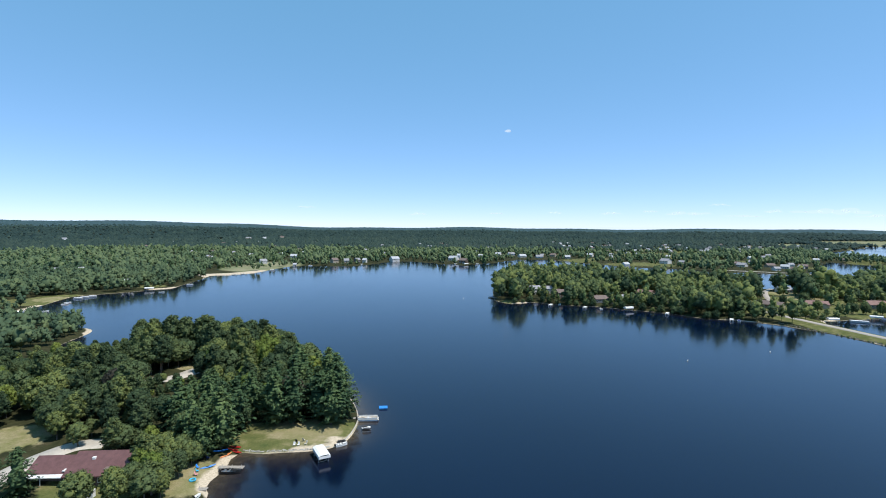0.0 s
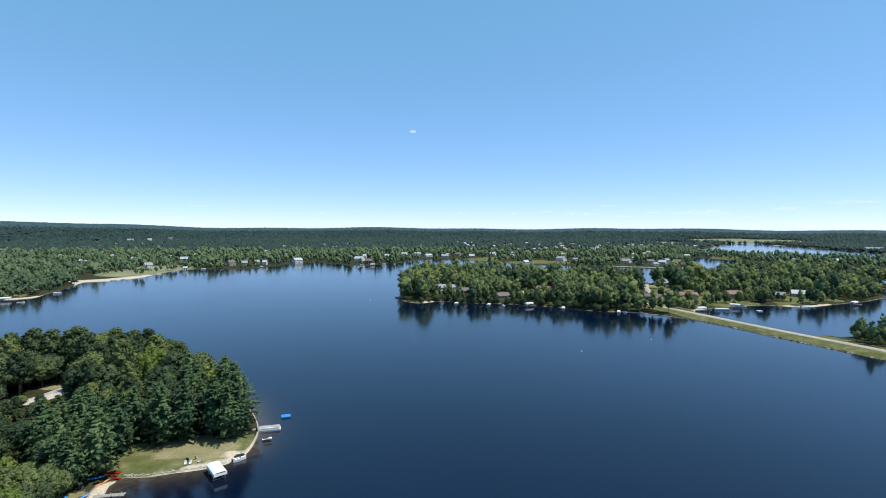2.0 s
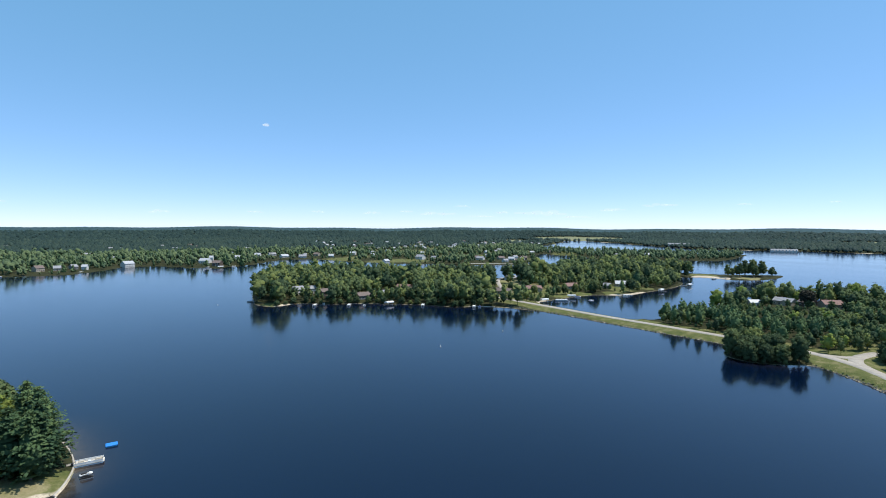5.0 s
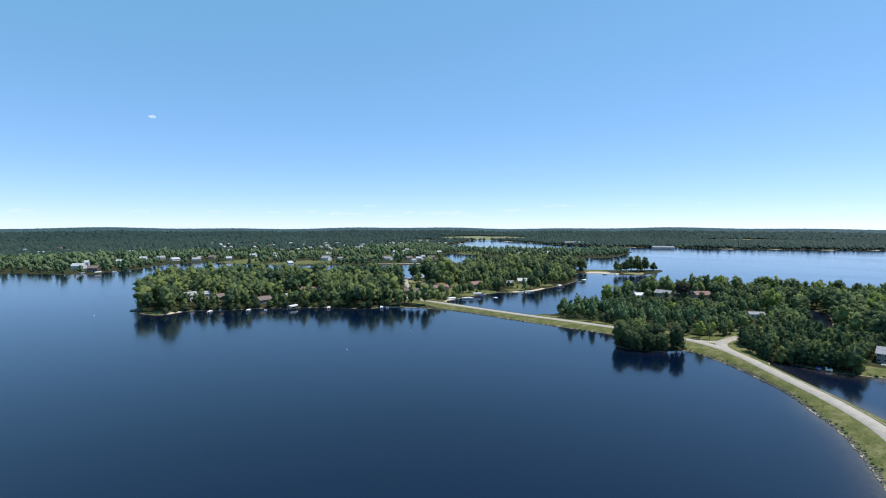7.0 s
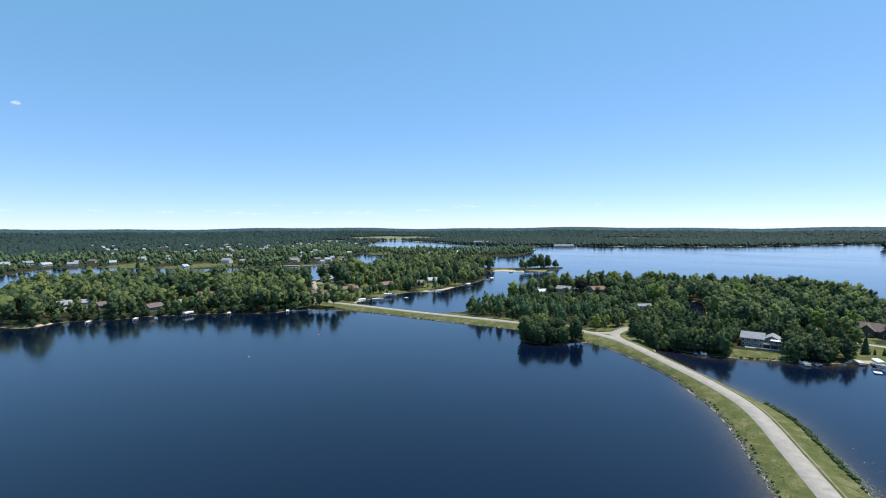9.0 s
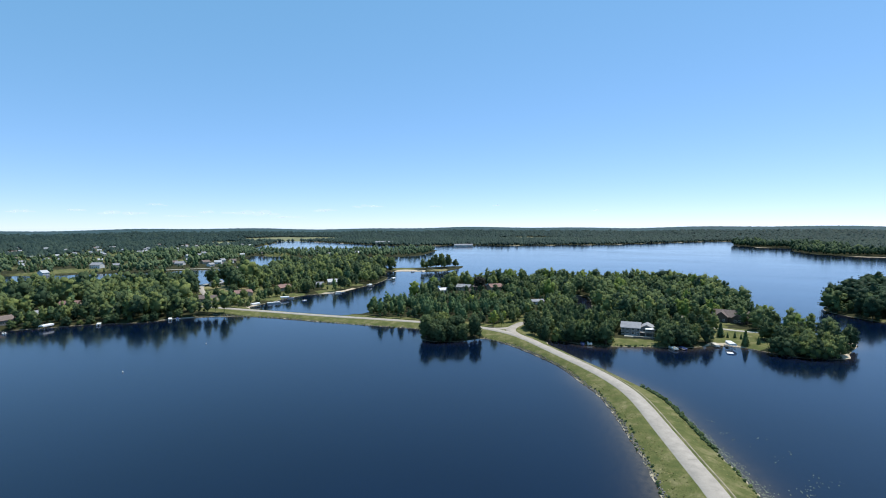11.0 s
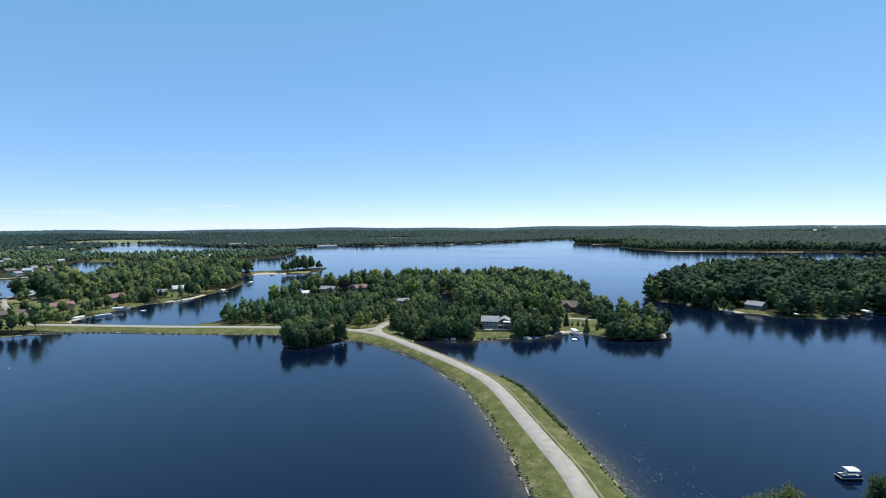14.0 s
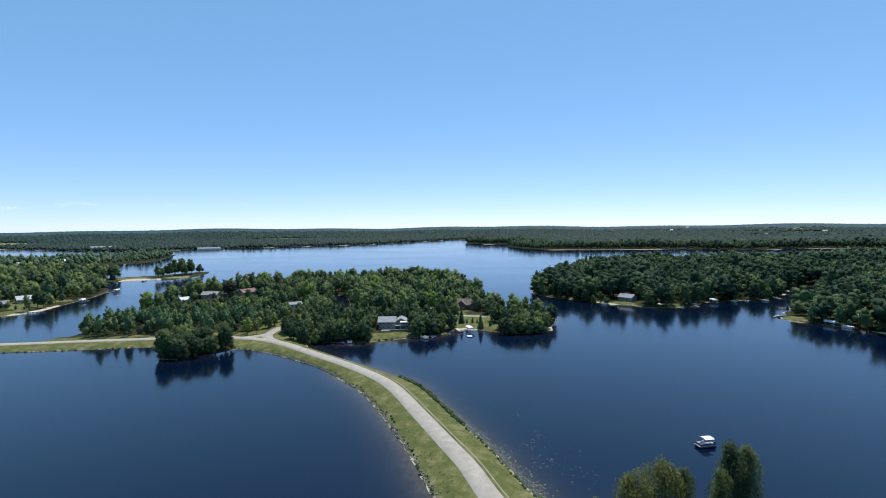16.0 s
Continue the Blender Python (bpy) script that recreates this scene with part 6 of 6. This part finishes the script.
for x, y, turn, mat, label in ((-63.4, 125.4, 200, CYAN, "cyan beach chair on the sand"), (-62.8, 123.6, 190, PINK, "pink beach chair on the sand"), (-64.2, 127.2, 170, BLUE, "blue beach chair on the sand"), (-64.0, 132.5, 185, NAVY, "navy folding chair under trees"), (-65.0, 134.5, 150, NAVY, "navy folding chair beside the kayaks"),
        (-43.4, 141.9, 90, WHITE, "white garden chair on a stone terrace"), (-42.2, 142.0, 80, WHITE, "white garden chair by the fire ring"), (-40.2, 142.6, 60, VINYL, "beige garden chair facing the lake"), (-41.2, 144.2, 250, VINYL, "beige garden chair above the stones"), (-43.2, 143.6, 270, BLACK, "black garden chair on the lawn edge")):
    beach_chair(x, y, turn, mat, label)
pole = tagged(new("lamp_post"), "slim yard lamp post with white globe", "lamp")
pole.matrix_basis = pose(-66.5, 137.5, level(-66.5, 137.5))
bm = bmesh.new()
tube_between(bm, (0, 0, -0.3), (0, 0, 4.0), 0.06)
part("pole", bm, ALU, pole)
bm = bmesh.new()
bmesh.ops.create_icosphere(bm, subdivisions=2, radius=0.22, matrix=Matrix.Translation((0, 0, 4.2)))
part("globe", bm, WHITE, pole)
box_ = tagged(new("garden_cabinet"), "white garden cabinet beside the brick house", "cabinet")
box_.matrix_basis = pose(-82.2, 112.8, level(-82.2, 112.8))
part("body", boxes((-0.9, 0.9, -0.5, 0.5, -0.1, 1.5)), WHITE, box_, "", 0.03)
part("lid", boxes((-1.0, 1.0, -0.6, 0.6, 1.5, 1.62)), WHITE, box_)
float_tube = tagged(new("inflatable_ring"), "cyan inflatable ring on the sand", "ring")
bm = bmesh.new()
for k in range(14):
    a, b = k * 2 * math.pi / 14, (k + 1) * 2 * math.pi / 14
    tube_between(bm, (0.7 * math.cos(a), 0.7 * math.sin(a), 0.2), (0.7 * math.cos(b), 0.7 * math.sin(b), 0.2), 0.2, 8)
me = bpy.data.meshes.new("inflatable_ring")
bm.to_mesh(me)
bm.free()
me.materials.append(CYAN)
ring_mesh = new("ring", me)
ring_mesh.parent = float_tube
float_tube.matrix_basis = pose(-62.6, 121.2, level(-62.6, 121.2))
for px, py, turn, n in ((-60.5, 117.5, 8, 7), (-62.5, 114.5, 5, 7)):
    dock(px - 4, py, turn, n, 1.4, "weathered dock section pulled ashore")
motor_boat(-58.8, 113.8, 62, 4.2, WHITE, CANVAS, "white rowing boat by the dock sections")

# the homes' shore
for x, y, turn, n in ((281, 75.6, 200, 7), (291, 31, 215, 6), (309, 10, 190, 6), (309, -15, 190, 4), (411, -100, 190, 7), (406, -139, 195, 8), (400, -164, 190, 7), (420, -187, 185, 9), (424, -203, 185, 9), (440, -247, 190, 8), (358, -203, 130, 9), (388, -228, 100, 9), (330, -214, 200, 6), (396, 270, 130, 7), (476, 366, -10, 9), (420, 347, -70, 6), (50, 447, 180, 9)):
    dock(x, y, turn, n)
motor_boat(272.6, 76.4, 200, 6.0, NAVY, CANVAS, "blue-covered motor boat beside a dock", cover=NAVY)
pontoon_boat(274.4, 73.2, 200, 5.0, False, "low white pontoon boat at a dock")
pontoon_boat(286.0, 33.0, 215, 6.2, False, "white pontoon boat moored at a dock")
motor_boat(288.6, 28.4, 215, 6.0, NAVY, CANVAS, "motor boat under a blue cover", cover=NAVY)
pontoon_boat(304.0, 14.6, 205, 7.0, False, "beige pontoon boat at the sandy landing", cover=VINYL)
boat_lift(304.5, 7.6, 200, 7.0, 3.4, None, "boat lift with pale canvas canopy near the lawn")
raft2 = tagged(new("swim_raft"), "small white swim raft on the lagoon", "raft")
raft2.matrix_basis = pose(290.5, 7.6, 0, 0, 0, 12)
part("deck", boxes((-1.7, 1.7, -1.4, 1.4, 0.3, 0.48)), WHITE, raft2, "", 0.04)
part("float", boxes((-1.5, 1.5, -1.2, 1.2, -0.1, 0.298)), BLUE, raft2)
boat_lift(306, -14.4, 195, 5.6, 3.0, None, "small white canopied boat lift under trees")
pontoon_boat(303.0, -16.5, 195, 5.0, False, "white boat beside the small lift", cover=CANVAS)
pontoon_boat(152.4, -60.4, 104, 5.6, True, "dark-sided pontoon boat with white sun canopy adrift", side=NAVY)
# the southern point
for x, y, turn, kind in ((406, -98, 200, 0), (402.5, -139, 195, 1), (395, -153, 200, 2), (403, -166, 190, 1), (416.5, -187, 185, 3), (417, -203, 185, 1), (423, -216, 185, 2), (424, -231, 190, 0), (437, -249, 190, 2), (353, -200.5, 130, 4), (385, -230, 100, 1), (326.5, -215, 200, 3), (318, -219, 200, 1), (412, -108, 200, 2)):
    if kind == 3:
        boat_lift(x, y, turn, 7.0, 3.4, None, "canopied boat lift on the southern shore")
    elif kind == 1:
        pontoon_boat(x, y, turn, 6.6, False, "white covered pontoon boat at the southern shore", cover=CANVAS)
    elif kind == 4:
        motor_boat(x, y, turn, 5.6, BLACK, NAVY, "dark motor boat off the grassy spit", cover=NAVY)
    elif kind == 2:
        motor_boat(x, y, turn, 5.0, WHITE, CANVAS, "white rowing boat at the southern shore")
    else:
        pontoon_boat(x, y, turn, 6.0, False, "small white pontoon boat near reeds")
# the wooded point and the inner bay
for x, y, turn, kind in ((43.5, 449, 170, 4), (88, 404.5, 60, 1), (97, 411.5, 70, 2), (113, 393.5, 60, 1), (124, 388, 80, 2), (144, 383.6, 20, 3), (167, 367.5, 60, 1), (201, 343.6, 60, 1), (205, 341.5, 60, 4), (213, 372, 30, 1), (269, 340.5, 0, 3), (285, 341, -20, 1), (289.5, 339, -25, 1), (307, 349.5, -30, 3), (314, 349, -20, 4), (312, 330, 10, 5),
        (363, 338, -30, 1), (358, 334.5, -20, 2), (417, 344, 20, 3), (483, 362, 10, 3), (580, 400, 0, 1), (594, 394, 20, 2), (391, 267, 150, 1)):
    if kind == 3:
        boat_lift(x, y, turn, 7.4, 3.4, None, "canopied boat lift by the wooded point")
    elif kind == 1:
        pontoon_boat(x, y, turn, 6.6, False, "white covered pontoon boat at the wooded point", cover=CANVAS)
    elif kind == 5:
        r = tagged(new("swim_raft"), "white swim raft on the inner bay", "raft")
        r.matrix_basis = pose(x, y, 0)
        part("deck", boxes((-1.8, 1.8, -1.5, 1.5, 0.3, 0.5)), WHITE, r, "", 0.04)
        part("float", boxes((-1.5, 1.5, -1.2, 1.2, -0.1, 0.298)), BLUE, r)
    elif kind == 4:
        motor_boat(x, y, turn, 5.8, WHITE, NAVY, "motor boat under a blue cover by the point", cover=NAVY)
    else:
        motor_boat(x, y, turn, 5.2, WHITE, CANVAS, "white motor boat by the wooded point")
# the far western shore
for x, y, turn, kind in ((-312, 357, 20, 1), (-308, 360, 20, 1), (-295, 363, 40, 2), (-306, 397, 60, 2), (-309, 404, 60, 2), (-318, 428, 30, 1), (-316, 433, 30, 1), (-314, 440, 30, 1), (-291, 487, 20, 3), (-270, 471, 10, 2), (-273, 530, 20, 1), (-272, 641, 20, 2), (-265, 652, 20, 2), (-246, 708, 40, 1), (-213, 788, 10, 1), (-136, 819, 60, 1), (37, 826, 20, 3), (57, 842, 30, 1), (20, 838, 20, 1), (120, 640, 0, 2)):
    if kind == 3:
        boat_lift(x, y, turn, 8.0, 3.6, None, "canopied boat lift on the far shore")
    elif kind == 1:
        pontoon_boat(x, y, turn, 7.0, False, "white pontoon boat on the far shore", cover=CANVAS)
    else:
        motor_boat(x, y, turn, 5.4, WHITE, CANVAS, "white motor boat on the far shore")


def buoy(x, y):
    root = tagged(new("buoy"), "small white round mooring buoy on the water", "buoy", "buoys")
    root.matrix_basis = pose(x, y, 0)
    bm = bmesh.new()
    bmesh.ops.create_icosphere(bm, subdivisions=2, radius=0.35, matrix=Matrix.Translation((0, 0, 0.15)))
    part("float", bm, WHITE, root)
    part("stem", boxes((-0.05, 0.05, -0.05, 0.05, 0.5, 0.9)), WHITE, root)


for x, y in ((119, 239), (18, 442), (171, 257)):
    buoy(x, y)


# ---- stones, pads and shore plants ----
def along(line, step):
    seg = np.linalg.norm(np.diff(line, axis=0), axis=1)
    at = np.r_[0, np.cumsum(seg)]
    s = np.arange(0, at[-1], step)
    return np.stack([np.interp(s, at, line[:, 0]), np.interp(s, at, line[:, 1])], 1)


def stones(name, line, step, spread, low, high, label, inward=(0, 0), rise=0.15, mat=None):
    q = along(line, step)
    q = q + rng.normal(scale=spread, size=q.shape) + inward
    z = np.maximum(ground_z(q), -0.25)
    pieces = []
    for (x, y), h in zip(q, z):
        r = rng.uniform(low, high)
        pieces.append(lump(np.array([x, y, h + rise * r]), np.array([r, r * rng.uniform(0.6, 1.0), r * rng.uniform(0.45, 0.8)]), 0.13, False))
    return tagged(from_arrays(name, *joined(pieces), mat or STONE, flat=True), label, "stones", kind="stuff")


lake_side = smooth([(226, 332), (237, 305), (244, 282), (248, 252), (253, 223), (258, 196), (262, 176)], 5, False)
near_side = smooth([(259, 129), (254, 115), (245, 99), (228, 77), (210, 61), (192, 47), (167, 34), (145, 24), (122, 15), (104, 7)], 5, False)
stones("riprap", near_side, 0.2, 0.38, 0.15, 0.42, "grey riprap stones along the causeway's edge", (0.3, -0.3))
stones("riprap", lake_side, 0.35, 0.5, 0.2, 0.5, "grey riprap stones along the far causeway", (0.3, 0))
stones("riprap", smooth([(-57, 139.4), (-52, 138.6), (-46, 139.4), (-38, 140.4), (-33, 142.4)], 5, False), 0.15, 0.24, 0.12, 0.30, "pale boulders along the lawn's edge", (0, 0.3), 0.4, PALE_STONE)
for line_, lab in ((smooth([(-30.6, 144.5), (-29.2, 149), (-28.4, 155), (-28.4, 162), (-30, 170), (-32.4, 177), (-35, 183)], 6, False), "low pale stone seawall along the peninsula's curve"), (smooth([(226, 333), (213, 340), (203, 347), (190, 350)], 4, False), "low pale seawall along the point")):
    q = along(line_, 1.0)
    way = np.gradient(q, axis=0)
    way /= np.linalg.norm(way, axis=1)[:, None]
    side = np.stack([-way[:, 1], way[:, 0]], 1)
    sections = [np.c_[q + side * s, np.full(len(q), z)] for s, z in ((-0.22, -0.6), (-0.18, 0.42), (0.18, 0.42), (0.22, -0.6))]
    co = np.stack(sections, 1).reshape(-1, 3)
    i = np.arange(len(co)).reshape(-1, 4)
    quads = np.stack([i[:-1, :-1], i[:-1, 1:], i[1:, 1:], i[1:, :-1]], -1).reshape(-1, 4)
    tagged(from_arrays("seawall", co, quads, CONCRETE_WHITE), lab, "wall", kind="structure")

PAD = leaf("lily_pads", [(0.0, (0.13, 0.16, 0.11)), (1.0, (0.25, 0.28, 0.21))], 0.05)
inner = smooth([(104, -18), (125, -8.5), (146, -0.5), (160, 6), (174, 12.4), (188, 19)], 5, False)
q = along(inner, 0.09)
u = np.linspace(1, 0, len(q))
q = q + np.abs(rng.normal(size=(len(q), 1))) * np.array([[0.42, -0.9]]) * (0.6 + 2.0 * u[:, None]) + rng.normal(scale=0.3, size=q.shape)
more = np.concatenate([rng.normal((x, y), s, (n, 2)) for x, y, s, n in ((151, -11, 2.2, 26), (158, -13, 1.6, 12), (140, -14, 2.5, 30), (160, -18, 0.8, 4), (174, -9, 0.8, 3), (174, 0, 0.8, 4), (181, -2, 0.9, 4), (181, 7, 1.0, 8), (189, 11, 0.8, 5), (176, 4, 0.7, 3), (168, -6, 1.2, 4), (146, -20, 2, 6), (134, -22, 3, 20))])
q = np.concatenate([q, more])
q = q[land_at(q) < -0.2]
n = len(q)
r = rng.uniform(0.08, 0.24, (n, 1))
ang = np.arange(7) * 2 * np.pi / 7.6
disc = np.stack([np.cos(ang), np.sin(ang)], 1)
co = np.concatenate([np.c_[q, np.full(n, 0.012)][:, None], np.concatenate([q[:, None] + disc[None] * r[:, :, None] * (1, 0.8), rng.uniform(0.008, 0.05, (n, 7, 1))], 2)], 1).reshape(-1, 3)
i = 8 * np.arange(n)[:, None]
tagged(from_arrays("lily_pads", co, np.concatenate([i + [0, k, k + 1] for k in range(1, 7)]), PAD, {"tint": np.repeat(rng.uniform(0, 1, n), 8)}, flat=True), "pale green lily pads floating beside the causeway", "lily pads", kind="stuff")


def shore_plants(name, line, step, spread, low, high, mat, label, off=(0, 0)):
    q = along(line, step) + rng.normal(scale=spread, size=(len(along(line, step)), 2)) + off
    q = q[land_at(q) > -0.6]
    pieces = []
    for (x, y), h in zip(q, ground_z(q)):
        s = rng.uniform(low, high)
        d = on_sphere(16)
        d[:, 2] = np.abs(d[:, 2])
        base = np.array([x, y, max(h, 0)])
        pieces.append(cards(base + d * (0.8 * s, 0.8 * s, s) * rng.uniform(0.5, 1, (16, 1)), d + 0.4 * rng.normal(size=d.shape), 0.42 * s, 1.3))
        pieces.append(lump(base + (0, 0, 0.3 * s), np.array([0.6 * s, 0.6 * s, 0.6 * s]), 0.15, False))
    return tagged(from_arrays(name, *joined(pieces), mat, flat=True), label, "shrubs", kind="stuff")


shore_plants("bank_shrubs", smooth([(166, 9.5), (178, 15.2), (189, 20), (202, 27), (212, 36)], 4, False), 0.5, 0.5, 0.7, 1.5, LEAF, "low green shrubs on the causeway's bank", (0.2, 0.2))
shore_plants("bank_shrubs", smooth([(112, -13), (125, -7.6), (146, 0.4), (166, 9.6)], 4, False), 1.6, 0.4, 0.4, 0.9, LEAF, "scattered low shrubs on the causeway's bank")
shore_plants("bank_shrubs", near_side, 2.6, 0.5, 0.35, 0.8, LEAF, "small shrubs among the riprap", (0.6, -0.6))
shore_plants("bank_shrubs", lake_side, 3.5, 0.4, 0.4, 1.0, LEAF, "small shrubs on the far causeway")
shore_plants("reeds", smooth([(276, 82), (273, 71), (279, 57), (288, 38)], 4, False), 1.2, 0.5, 0.4, 0.9, LEAF, "low plants on the homes' shore", (1, 0))
# rough grass tufts on the causeway
q = np.concatenate([along(near_side, 0.14) + (2.0, -2.4) + rng.normal(scale=(2.0, 2.0), size=(len(along(near_side, 0.14)), 2)), along(inner, 0.2) + (-1.6, 2.4) + rng.normal(scale=1.0, size=(len(along(inner, 0.2)), 2))])
road_d = line_distance(q, ROAD_LINE, False)
q = q[(land_at(q) > 0.4) & (road_d > 3.3)]
z = ground_z(q)
d = np.c_[rng.normal(scale=0.8, size=(len(q), 2)), np.full(len(q), 2.0)]
GRASS = leaf("grass_tufts", [(0.0, (0.10, 0.125, 0.042)), (0.6, (0.16, 0.168, 0.066)), (1.0, (0.31, 0.275, 0.14))], 0.3)
v, f = cards(np.c_[q, z + 0.05], d, 0.34, 1.3)
tagged(from_arrays("grass", v, f, GRASS, {"tint": np.repeat(rng.uniform(0, 1, len(q)), 4)}, normals=np.tile([0.0, 0.0, 1.0], (len(v), 1))), "rough mown grass and seed heads on the causeway", "grass", kind="stuff")

# ---- clouds ----
pieces = []
for azimuth, up, wide, tall in ((7.2, 10.6, 50, 42), (26.0, 1.3, 330, 60), (38.0, 1.4, 460, 75), (33.5, 1.5, 120, 40), (45.5, 1.7, 210, 55), (50.3, 2.2, 300, 35), (29.0, 2.2, 150, 30), (22.5, 1.6, 120, 35), (18.5, 1.4, 160, 40), (-3.0, 1.3, 150, 40), (6.0, 1.4, 130, 35), (-15.5, 2.0, 140, 28), (12.6, 1.5, 120, 30), (58, 2.2, 110, 26), (65, 2.3, 70, 22), (31, 1.1, 260, 25), (41.5, 1.0, 300, 25), (76, 1.6, 60, 20)):
    a, e = radians(azimuth), radians(up)
    base = np.array([math.sin(a), math.cos(a), math.tan(e)]) * 4700 + (0, 0, 65)
    side = np.array([math.cos(a), -math.sin(a), 0])
    for k in range(6):
        u = (k + 0.5) / 6 - 0.5 + rng.uniform(-0.05, 0.05)
        s = (1 - (2 * u) ** 2 * 0.7) * tall * rng.uniform(0.35, 0.6)
        pieces.append(lump(base + side * u * wide + (0, 0, s * 0.4 + rng.normal() * tall * 0.08), np.array([max(s * 0.9, wide * 0.12)] * 2 + [s * 0.6]), 0.05))
tagged(from_arrays("clouds", *joined(pieces), CLOUD), "small white fair-weather clouds low over the horizon", "clouds", kind="structure")
